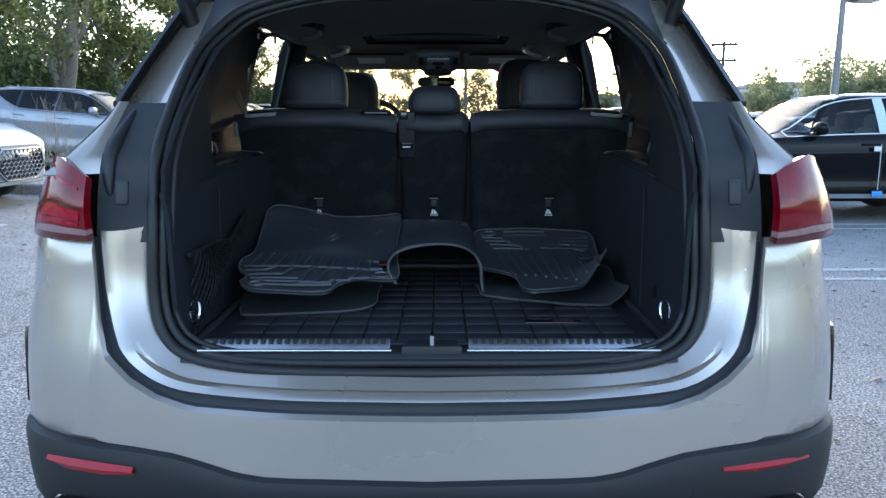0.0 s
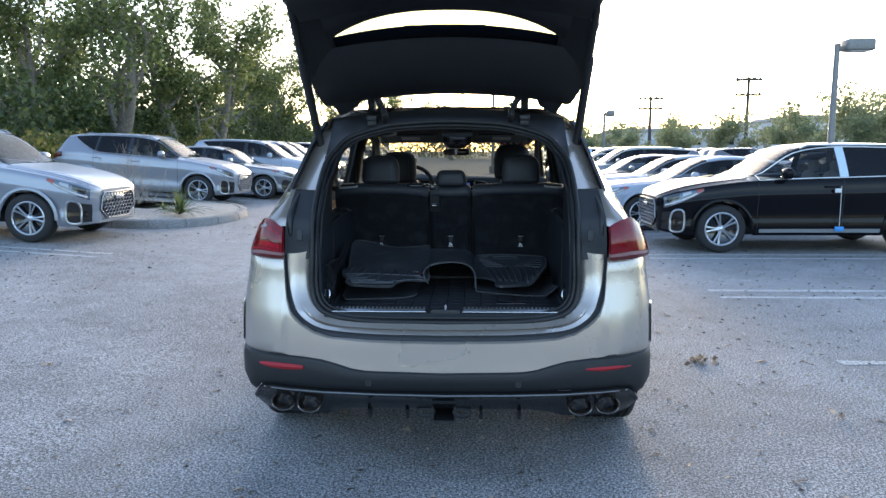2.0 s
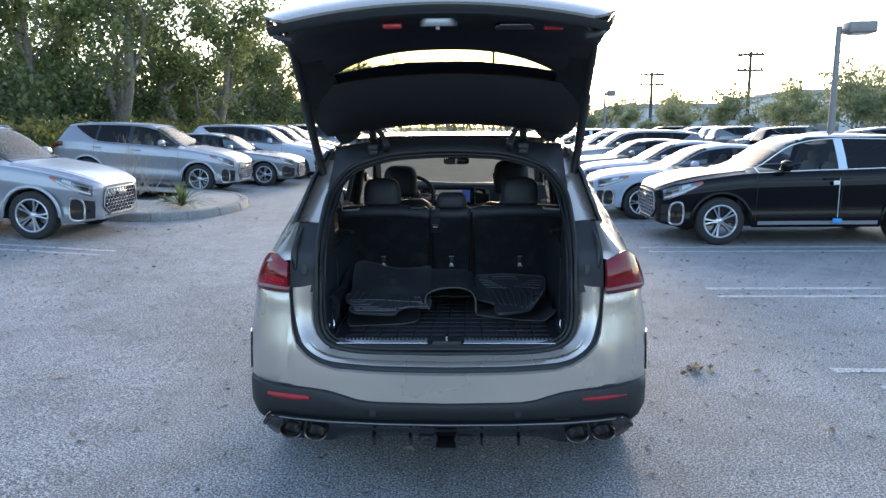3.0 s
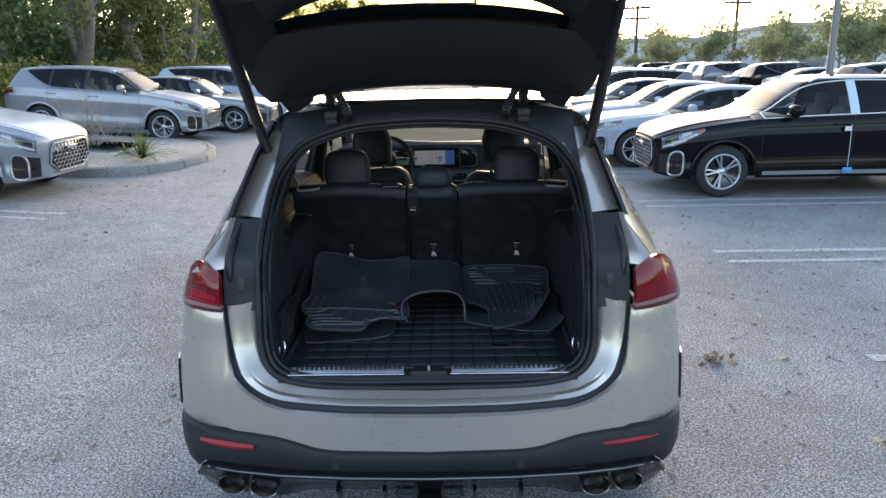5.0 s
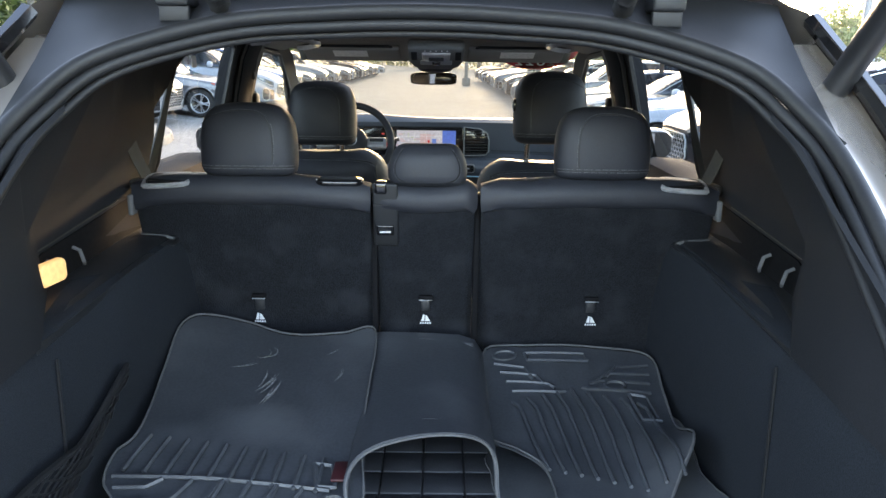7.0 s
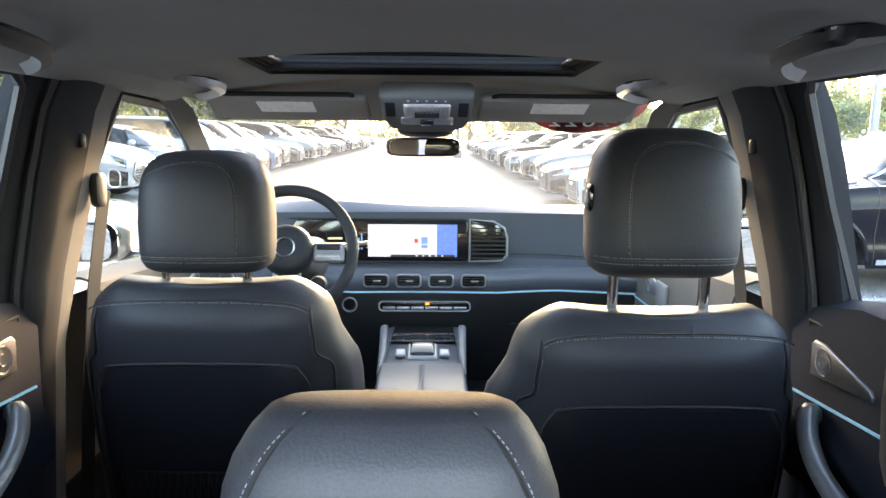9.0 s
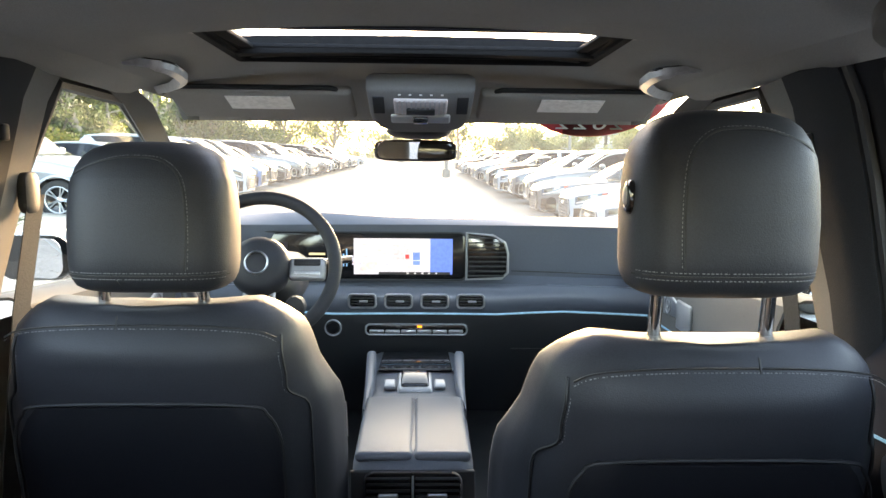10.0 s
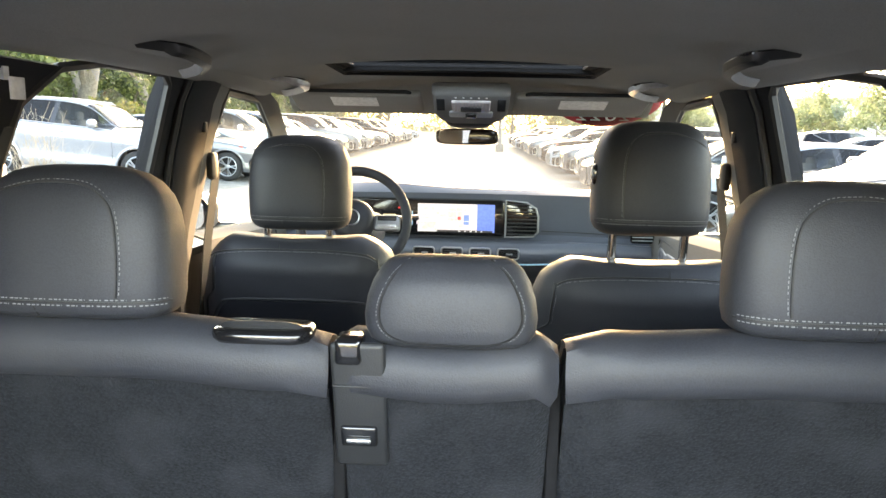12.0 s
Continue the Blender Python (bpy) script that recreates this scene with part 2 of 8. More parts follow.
# The scattering film is added to give this pane its veiling glare.
SCREEN_GLASS = glass("windscreen_glass", (0.27, 0.285, 0.255), haze=0.016)
ROOF_GLASS = glass("roof_glass", (0.62, 0.64, 0.63))
HAZY_GLASS = glass("rear_window_glass", (0.52, 0.53, 0.42))
CAR_SCREEN = glass("car_windscreen_glass", (0.55, 0.60, 0.60), 0.01, 0.30, 0.05, 4.0)
FRONT_DOOR_GLASS = glass("front_door_glass", (0.46, 0.48, 0.43))
REAR_DOOR_GLASS = glass("rear_door_glass", (0.58, 0.60, 0.58))
PALE_GRIP = surface("pale_satin_grip", (0.36, 0.36, 0.37), 0.4, metal=0.2, var=0.05, bump=0)
BELT_WEB = surface("grey_belt_webbing", (0.060, 0.056, 0.050), 0.8, var=0.1, scale=8, grain=0.15, fine=300, bump=0.2, spec=0.2)
DUSTY_MAT = surface("dusty_rubber_mat", (0.046, 0.050, 0.057), 0.48, spec=0.6, var=0.3, scale=20, grain=0.15, fine=160, bump=0.15, stain=(0.075, 0.079, 0.086))
CONSOLE_CLOTH = surface("dark_grey_overhead_plastic", (0.13, 0.13, 0.132), 0.7, var=0.08, scale=6, grain=0.08, fine=500, bump=0.1, spec=0.2)
CHALK = surface("chalky_scuff", (0.20, 0.205, 0.21), 0.9, var=0.4, scale=60, grain=0.4, fine=300, bump=0)
WORN_EDGE = surface("worn_grey_rubber_edge", (0.095, 0.095, 0.097), 0.7, var=0.3, scale=30, bump=0)
BARK = surface("grey_bark", (0.24, 0.21, 0.18), 0.95, var=0.35, scale=5, grain=0.3, fine=18, bump=0.8)
OAK = leafy("oak_leaves", (0.055, 0.085, 0.025), (0.22, 0.25, 0.085), 0.5)
HEDGE = leafy("hedge_leaves", (0.065, 0.105, 0.02), (0.22, 0.19, 0.06))
MATT_BLACK = surface("matt_black_plastic", (0.010, 0.010, 0.011), 0.9, var=0.1, bump=0.05, spec=0.08)
SEAT_SHELL = surface("hard_black_seat_shell", (0.012, 0.013, 0.017), 0.6, var=0.1, scale=6, grain=0.1, fine=420, bump=0.08, spec=0.2)
DOOR_LEATHER = surface("black_door_leather", (0.018, 0.023, 0.034), 0.85, var=0.1, scale=6, grain=0.1, fine=420, bump=0.12, spec=0.08)
# Paler, greyer than the near oaks: haze of distance is put into the colour.
FAR_LEAF = leafy("hazed_far_leaves", (0.17, 0.21, 0.10), (0.30, 0.31, 0.18), 0.6)
PALM = leafy("palm_leaves", (0.06, 0.11, 0.03), (0.18, 0.20, 0.08))
TWIG = surface("dry_twigs", (0.36, 0.29, 0.22), 0.9, var=0.2, bump=0)
DRY_LEAF = leafy("fallen_leaves", (0.06, 0.045, 0.035), (0.58, 0.47, 0.36), 0.30)
PEBBLE = surface("pebbles", (0.33, 0.31, 0.29), 0.9, var=0.4, scale=3, bump=0.2)
GALVANISED = surface("galvanised_steel", (0.22, 0.22, 0.22), 0.6, metal=0.5, var=0.1, scale=3, grain=0.1, fine=20)
POLE_WOOD = surface("weathered_pole_wood", (0.08, 0.065, 0.055), 0.9, var=0.2, scale=2, grain=0.2, fine=20)
WALL = surface("white_stucco_wall", (0.55, 0.56, 0.58), 0.9, var=0.08, scale=0.5, grain=0.1, fine=8, bump=0.2)
ROOFING = surface("grey_roofing", (0.30, 0.30, 0.31), 0.8, var=0.1, scale=0.5, grain=0.1, fine=5)
AMBER_LENS = surface("amber_lens", (0.40, 0.07, 0.04), 0.2, var=0.1, bump=0)

# ---- building tools: each shape is a pair of lists, corners and faces ----
def part(name, shape, material, parent=None, label="", sharp=46, kind=""):
    """One mesh object from (corners, faces), smooth but for edges sharper than the angle given."""
    v, f = shape
    me = bpy.data.meshes.new(name)
    me.from_pydata([tuple(p) for p in v], [], f)
    bm = bmesh.new()
    bm.from_mesh(me)
    bmesh.ops.recalc_face_normals(bm, faces=bm.faces)
    bm.to_mesh(me)
    bm.free()
    me.materials.append(material)
    me.polygons.foreach_set("use_smooth", [True] * len(me.polygons))
    me.set_sharp_from_angle(angle=radians(sharp))
    ob = new(name, me)
    if parent:
        ob.parent = parent
    if label or kind:
        tagged(ob, label, kind=kind)
    return ob


def thing(name, label, category, group="", at=(0, 0, 0), turn=0):
    ob = new(name)
    ob.empty_display_size = 0.1
    ob.matrix_basis = pose(*at, 0, 0, turn)
    return tagged(ob, label, category, group)


def join(*shapes):
    v, f = [], []
    for sv, sf in shapes:
        k = len(v)
        v += [tuple(p) for p in sv]
        f += [tuple(i + k for i in q) for q in sf]
    return v, f


def moved(shape, m):
    return [tuple(m @ Vector(p)) for p in shape[0]], shape[1]


def box(cx, cy, cz, sx, sy, sz, bevel=0.01, seg=2, turn=None):
    bm = bmesh.new()
    bmesh.ops.create_cube(bm, size=1)
    for p in bm.verts:
        p.co = Vector((p.co.x * sx, p.co.y * sy, p.co.z * sz))
    if bevel:
        bmesh.ops.bevel(bm, geom=bm.edges[:], offset=min(bevel, 0.49 * min(sx, sy, sz)), segments=seg, affect="EDGES", profile=0.5)
    m = Matrix.Translation((cx, cy, cz)) @ (turn or Matrix())
    bm.verts.index_update()
    out = [tuple(m @ p.co) for p in bm.verts], [tuple(q.index for q in g.verts) for g in bm.faces]
    bm.free()
    return out


def tube(path, r, n=8, closed=False, caps=True):
    """A round bar along a path. r: one radius or one for each point."""
    path = [Vector(p) for p in path]
    k = len(path)
    rs = r if isinstance(r, (list, tuple)) else [r] * k
    v, f = [], []
    up = None
    for i, p in enumerate(path):
        a = path[(i - 1) % k] if (closed or i) else p
        b = path[(i + 1) % k] if (closed or i < k - 1) else p
        d = (b - a).normalized()
        if up is None:
            up = d.orthogonal().normalized()
        up = (up - d * up.dot(d)).normalized()
        side = d.cross(up)
        v += [tuple(p + rs[i] * (math.cos(2 * math.pi * j / n) * up + math.sin(2 * math.pi * j / n) * side)) for j in range(n)]
    for i in range(k if closed else k - 1):
        o, w = i * n, ((i + 1) % k) * n
        f += [(o + j, o + (j + 1) % n, w + (j + 1) % n, w + j) for j in range(n)]
    if caps and not closed:
        f += [tuple(range(n))[::-1], tuple((k - 1) * n + j for j in range(n))]
    return v, f


def smooth_path(points, steps=6, closed=False):
    """A curve that glides through the points (Catmull-Rom)."""
    p = [Vector(q) for q in points]
    k, out = len(p), []
    for i in range(k if closed else k - 1):
        if closed:
            a, b, c, d = p[i - 1], p[i], p[(i + 1) % k], p[(i + 2) % k]
        else:
            a, b, c, d = p[max(i - 1, 0)], p[i], p[i + 1], p[min(i + 2, k - 1)]
        for j in range(steps):
            t = j / steps
            out.append(0.5 * (2 * b + (c - a) * t + (2 * a - 5 * b + 4 * c - d) * t * t + (3 * b - a - 3 * c + d) * t ** 3))
    return out if closed else out + [p[-1]]


def loft(rows, closed=False, caps=False):
    """Faces between rows of corners, all rows equally long. closed: each row is a ring."""
    n = len(rows[0])
    v = [tuple(p) for r in rows for p in r]
    f = []
    for i in range(len(rows) - 1):
        for j in range(n if closed else n - 1):
            f.append((i * n + j, i * n + (j + 1) % n, (i + 1) * n + (j + 1) % n, (i + 1) * n + j))
    if caps:
        f += [tuple(range(n))[::-1], tuple((len(rows) - 1) * n + j for j in range(n))]
    return v, f


def sheet(rows, thick):
    """A lofted sheet given thickness along its normals (positive: to the side its normal looks to)."""
    me = bpy.data.meshes.new("t")
    me.from_pydata(*[x if i != 1 else x for i, x in enumerate((loft(rows)[0], [], loft(rows)[1]))])
    bm = bmesh.new()
    bm.from_mesh(me)
    bm.normal_update()
    nv, nf = len(bm.verts), [tuple(q.index for q in g.verts) for g in bm.faces]
    bm.verts.ensure_lookup_table()
    v = [tuple(p.co) for p in bm.verts] + [tuple(p.co + p.normal * thick) for p in bm.verts]
    f = nf + [tuple(i + nv for i in reversed(q)) for q in nf]
    f += [(e.verts[1].index, e.verts[0].index, e.verts[0].index + nv, e.verts[1].index + nv) for e in bm.edges if e.is_boundary]
    bm.free()
    bpy.data.meshes.remove(me)
    return v, f


def prism(outline, depth, m=None, bevel=0.0, seg=2):
    """A flat outline (x, y) given depth along z, its edges rounded."""
    bm = bmesh.new()
    ring = [bm.verts.new((x, y, 0)) for x, y in outline]
    face = bm.faces.new(ring)
    ext = bmesh.ops.extrude_face_region(bm, geom=[face])
    for p in ext["geom"]:
        if isinstance(p, bmesh.types.BMVert):
            p.co.z += depth
    bmesh.ops.recalc_face_normals(bm, faces=bm.faces)
    if bevel:
        edges = [e for e in bm.edges if abs(e.verts[0].co.z - e.verts[1].co.z) < 1e-6]
        bmesh.ops.bevel(bm, geom=edges, offset=bevel, segments=seg, affect="EDGES", profile=0.5)
    bm.verts.index_update()
    m = m or Matrix()
    out = [tuple(m @ p.co) for p in bm.verts], [tuple(q.index for q in g.verts) for g in bm.faces]
    bm.free()
    return out


def rounded(w, h, r, n=4):
    """A rounded rectangle's outline round 0, 0."""
    out = []
    for cx, cy, a in ((w / 2 - r, h / 2 - r, 0), (-w / 2 + r, h / 2 - r, 90), (-w / 2 + r, -h / 2 + r, 180), (w / 2 - r, -h / 2 + r, 270)):
        out += [(cx + r * math.cos(radians(a + 90 * i / n)), cy + r * math.sin(radians(a + 90 * i / n))) for i in range(n + 1)]
    return out


def lathe(profile, n, m=None):
    """Turns a profile (radius, height) about z."""
    m = m or Matrix()
    rows = [[m @ Vector((r * math.cos(2 * math.pi * j / n), r * math.sin(2 * math.pi * j / n), h)) for j in range(n)] for r, h in profile]
    return loft(rows, closed=True)


def cushion(cx, cy, cz, sx, sy, sz, power=3.0, nu=28, nv=16, turn=None):
    """A soft, rounded block."""
    def s(a, e):
        return math.copysign(abs(a) ** (2 / e), a)
    m = Matrix.Translation((cx, cy, cz)) @ (turn or Matrix())
    rows = []
    for i in range(nv + 1):
        b = -math.pi / 2 + math.pi * i / nv
        rows.append([m @ Vector((sx / 2 * s(math.cos(b), power) * s(math.cos(a), power), sy / 2 * s(math.cos(b), power) * s(math.sin(a), power), sz / 2 * s(math.sin(b), power)))
                     for a in (2 * math.pi * j / nu for j in range(nu))])
    return loft(rows, closed=True)


FACE_BACK = Matrix(((1, 0, 0), (0, 0, 1), (0, 1, 0))).to_4x4()      # flat outlines set upright, x across, y up, depth ahead


def upright(x, y, z, tip=0, turn=0):
    """The pose that sets a flat outline upright, facing back, leaning tip degrees."""
    return Matrix.Translation((x, y, z)) @ pose(0, 0, 0, tip, 0, turn) @ FACE_BACK

# ---- the car park ----
SLOPE = 0.062


def rise(x):
    """Height of the asphalt: level under the aisle, sloping up into the bays on the -x side."""
    return SLOPE * min(11.0, max(0.0, -3.0 - x))


def ground_sheet():
    xs = [-600, -200, -80, -40, -24, -16, -14] + [-12 + i for i in range(9)] + [-2 + 2 * i for i in range(10)] + [24, 40, 80, 200, 600]
    ys = [-300, -60, -20, -8] + [-6 + 2 * i for i in range(17)] + [34, 50, 80, 140, 300, 900]
    return loft([[(x, y, rise(x)) for x in xs] for y in ys])


tagged(part("ground", ground_sheet(), ASPHALT), "old sun-bleached grey asphalt of a car park", "ground", kind="structure")


def painted_line(x0, x1, y, w, label="worn white parking bay line on asphalt"):
    rnd = random.Random(int(y * 100))
    k = max(2, int(abs(x1 - x0) / 0.25))
    a = [(x0 + (x1 - x0) * i / k, y + w / 2 + rnd.uniform(-0.012, 0.012), 0.004 + rise(x0 + (x1 - x0) * i / k)) for i in range(k + 1)]
    b = [(x0 + (x1 - x0) * i / k, y - w / 2 + rnd.uniform(-0.012, 0.012), 0.004 + rise(x0 + (x1 - x0) * i / k)) for i in range(k + 1)]
    tagged(part("road_marking", loft([a, b]), LINE), label, "road marking", "bay lines", kind="structure")


for y, x0, x1 in [(1.97, 2.82, 8.0), (1.62, 2.98, 8.0), (4.31, 2.76, 8.2), (4.68, 2.76, 8.2), (7.42, 2.66, 8.4), (7.05, 2.70, 8.4), (10.1, 2.7, 8.4), (13.0, 2.7, 8.4),
                  (6.55, -4.95, -11.5), (6.22, -5.0, -11.5), (3.6, -5.0, -11.5), (16.2, -5.0, -11.5), (19.0, -5.0, -11.5), (21.9, -5.0, -11.5)]:
    painted_line(x0, x1, y, 0.10)

# kerbed island with a rounded end
def island(grow, z):
    out = [(-13.0, 9.2 - grow)]
    for i in range(17):
        a = radians(-90 + 180 * i / 16)
        out.append((-6.3 + (1.5 + grow) * math.cos(a), 11.6 + (2.4 + grow) * math.sin(a)))
    out.append((-13.0, 14.0 + grow))
    return [(x, y, z + rise(x)) for x, y in out]


tagged(part("kerb", loft([island(0.02, 0.0), island(0.0, 0.13), island(-0.03, 0.15), island(-0.15, 0.15), island(-0.16, 0.05)]), CONCRETE), "weathered grey concrete kerb round a planting island", "kerb", kind="structure")
for i in range(9):
    a = radians(-90 + 180 * i / 8)
    c, d = math.cos(a), math.sin(a)
    tagged(part("kerb_joint", tube([(-6.3 + (1.5 + q) * c, 11.6 + (2.4 + q) * d, z + rise(-6.3 + 1.5 * c)) for q, z in ((0.022, 0.0), (0.004, 0.13), (-0.028, 0.153), (-0.15, 0.153))], 0.0035, 5), RUBBER), "dark open joint between kerb stones", "kerb joint", "kerb joints", kind="structure")
rows = []
for k, g in enumerate((-0.15, -0.5, -0.9, -1.2, -1.49)):
    rows.append([(x, y, z + 0.02 * k + 0.03 * noise.noise((x, y, k))) for x, y, z in island(g, 0.13)])
tagged(part("planting_bed", loft(rows), SAND), "pale sandy soil of a planting island", "soil", kind="structure")


# ---- plants ----
def leaf_cloud(centres, per, spread, size, rnd, droop=0.3):
    """Small bent leaves scattered round the centres."""
    n = len(centres) * per
    c = np.repeat(np.array(centres), per, axis=0) + rnd.normal(0, 1, (n, 3)) * np.array(spread)
    a = rnd.normal(0, 1, (n, 3))
    a /= np.linalg.norm(a, axis=1)[:, None]
    b = np.cross(a, rnd.normal(0, 1, (n, 3)))
    b /= np.linalg.norm(b, axis=1)[:, None]
    s = size * rnd.uniform(0.6, 1.4, (n, 1))
    b = b * s * 0.32
    a = a * s * 0.5
    tip = np.array((0, 0, -droop)) * s * 0.4
    v = np.stack([c - a, c + b, c + a + tip, c - b], axis=1).reshape(-1, 3)
    f = np.arange(n * 4).reshape(-1, 4)
    return v.tolist(), [tuple(q) for q in f.tolist()]


def limb(start, way, length, r, rnd, bend=0.25, k=6):
    p, d = np.array(start, float), np.array(way, float)
    d /= np.linalg.norm(d)
    out = [tuple(p)]
    for i in range(k):
        d = d + rnd.normal(0, bend, 3) * (1, 1, 0.6) + (0, 0, 0.05)
        d /= np.linalg.norm(d)
        p = p + d * length / k
        out.append(tuple(p))
    return out, [r * (1 - 0.75 * i / k) for i in range(k + 1)]


def tree(name, label, height, spread, seed, leaf, leaf_size, clumps, per, trunk_r=0.25, lean=0.1, fork=0.3, group="trees", sparse=1.0):
    rnd = np.random.default_rng(seed)
    top = thing(name, label, "tree", group)
    stem, rs = limb((0, 0, -0.1), (lean * rnd.normal(), lean * rnd.normal(), 1), height * 0.62, trunk_r, rnd, 0.08, 8)
    wood = [tube(stem, [r * (1.5 if i == 0 else 1) for i, r in enumerate(rs)], 9)]
    ends = []
    for i in range(9):
        j = int(len(stem) * (fork + (1 - fork) * i / 9))
        j = min(j, len(stem) - 1)
        a = i * 2.4 + rnd.normal(0, 0.3)
        b, br = limb(stem[j], (math.cos(a), math.sin(a), 0.55 + 0.1 * i), spread * rnd.uniform(0.75, 1.15), rs[j] * 0.62, rnd, 0.22, 6)
        wood.append(tube(b, br, 6))
        for q in range(2, 7):
            ends.append(b[q])
            if q > 2:
                e, er = limb(b[q], (math.cos(a + rnd.normal(0, 0.9)), math.sin(a + rnd.normal(0, 0.9)), rnd.normal(0.5, 0.4)), spread * 0.42, br[q] * 0.7, rnd, 0.3, 4)
                wood.append(tube(e, [max(x, 0.012) for x in er], 4))
                ends += e[1:]
    part("trunk", join(*wood), BARK, top, "grey forked trunk and limbs")
    pick = rnd.choice(len(ends), min(clumps, len(ends) * 2))
    cs = [np.array(ends[i % len(ends)]) + rnd.normal(0, 0.25, 3) for i in pick]
    part("crown", leaf_cloud(cs, per, (spread * 0.098 * sparse, spread * 0.098 * sparse, spread * 0.085), leaf_size, rnd), leaf, top, "uneven crown of small leaves with gaps", kind="stuff")
    return top


def put_copies(ob, places):
    """Moves a thing to the first place and sets copies at the rest: x, y, turn, scale."""
    for i, (x, y, turn, s) in enumerate(places):
        m = Matrix.Translation((x, y, rise(x))) @ pose(0, 0, 0, 0, 0, turn)
        o = ob if i == 0 else copy_thing(ob, m)
        if i == 0:
            o.matrix_basis = m
        o.scale = (s, s, s * (0.94 + 0.12 * ((i * 7) % 5) / 5))


big = tree("oak_tree", "tall green oak with a forked grey trunk behind a hedge", 12, 4.6, 3, OAK, 0.20, 88, 66, 0.46, 0.22, 0.22, "trees along the hedge", 0.82)
put_copies(big, [(-17.0, 30, 20, 1.0), (-21, 22, 200, 0.95), (-17.5, 47, 150, 1.0), (-24, 40, 250, 1.1), (-17, 66, 310, 1.05)])
mid = tree("oak_tree", "dense green oak with drooping branches behind a hedge", 11, 4.0, 8, OAK, 0.21, 118, 66, 0.30, 0.16, 0.22, "trees along the hedge", 0.85)
put_copies(mid, [(-14.4, 33.5, 0, 1.0), (-15.5, 39, 130, 1.05), (-20, 31, 60, 1.0), (-25, 26, 300, 1.05), (-21, 14, 10, 1.0), (-18, 54, 90, 0.95), (-15.8, 58, 40, 0.9), (-27, 50, 10, 1.2), (-22, 72, 80, 1.0), (-16, 80, 200, 1.0), (-12, 95, 100, 1.1), (-3, 112, 10, 1.1), (6, 118, 60, 1.0)])
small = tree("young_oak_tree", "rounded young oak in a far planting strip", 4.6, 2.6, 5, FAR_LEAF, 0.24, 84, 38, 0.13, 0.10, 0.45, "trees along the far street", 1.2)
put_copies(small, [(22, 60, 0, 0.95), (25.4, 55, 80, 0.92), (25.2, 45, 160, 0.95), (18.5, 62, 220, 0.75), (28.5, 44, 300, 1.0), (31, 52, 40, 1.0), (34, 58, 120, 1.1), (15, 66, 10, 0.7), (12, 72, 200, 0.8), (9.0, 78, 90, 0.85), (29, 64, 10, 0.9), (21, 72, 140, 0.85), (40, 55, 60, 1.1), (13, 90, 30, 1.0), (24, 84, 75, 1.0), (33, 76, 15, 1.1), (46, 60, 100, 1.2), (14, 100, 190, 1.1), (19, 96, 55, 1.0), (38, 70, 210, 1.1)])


def hedge_row():
    rnd = np.random.default_rng(12)
    cs = []
    for i in range(900):
        y = 6 + 84 * i / 900
        w = rnd.uniform(-0.6, 0.6)
        cs.append((-14.1 + w, y, rnd.uniform(0.75, 2.15 + 0.16 * noise.noise((y * 0.5, 3, 0)) - 0.3 * abs(w))))
    return leaf_cloud(cs, 60, (0.24, 0.26, 0.14), 0.15, rnd)


tagged(part("hedge", hedge_row(), HEDGE), "clipped green and rusty brown hedge along the car park", "hedge", kind="stuff")


def far_wood():
    rnd = np.random.default_rng(21)
    cs = []
    for i in range(420):
        t = i / 420
        x, y = -60 + 190 * t, 132 + 10 * math.sin(9 * t)
        h = 5.5 + 2.2 * noise.noise((x * 0.08, 0, 0)) + 3.5 * max(0, -x / 60)
        for k in range(3):
            cs.append((x + rnd.normal(0, 1), y + rnd.normal(0, 1.5), rnd.uniform(0.5, h)))
    for i in range(260):
        y = 10 + 120 * i / 260
        for k in range(7):
            cs.append((-31 + rnd.normal(0, 1.5), y, 1.0 + rnd.uniform(0.5, 4.2 + 2.0 * noise.noise((y * 0.1, 5, 0)))))
    # Unseen trees added behind the viewpoint, to darken the low sky in reflections.
    for i in range(300):
        x = -70 + 140 * i / 300
        for k in range(3):
            cs.append((x, -34 + rnd.normal(0, 1.5), rnd.uniform(0.3, 6.0 + 2.4 * noise.noise((x * 0.1, 9, 0)))))
    # Unseen side rows, added for the same reflections and bounced light.
    for i in range(120):
        y = -34 + 44 * i / 120
        for k in range(3):
            cs.append((-36 + rnd.normal(0, 1.2), y, rnd.uniform(0.3, 5.2 + 2.0 * noise.noise((y * 0.1, 2, 0)))))
            cs.append((44 + rnd.normal(0, 1.2), y, rnd.uniform(0.3, 5.2 + 2.0 * noise.noise((y * 0.1, 4, 0)))))
    return leaf_cloud(cs, 26, (0.9, 0.8, 0.7), 0.55, rnd)


def undergrowth():
    rnd = np.random.default_rng(23)
    cs = []
    for i in range(360):
        y = 8 + 84 * i / 360
        for k in range(3):
            cs.append((-17.5 + rnd.normal(0, 1.3), y + rnd.normal(0, .3), 0.9 + rnd.uniform(0.2, 2.9 + 1.6 * noise.noise((y * 0.25, 7, 0)))))
    return leaf_cloud(cs, 36, (0.34, 0.34, 0.30), 0.24, rnd)


tagged(part("undergrowth", undergrowth(), leafy("dark_shrub_leaves", (0.025, 0.045, 0.012), (0.11, 0.14, 0.04), 0.35)), "dark shrubs under the trees behind the hedge", "shrubs", kind="stuff")
tagged(part("far_woods", far_wood(), FAR_LEAF), "far green belt of trees, with unseen rows added at the back and sides", "woods", kind="stuff")


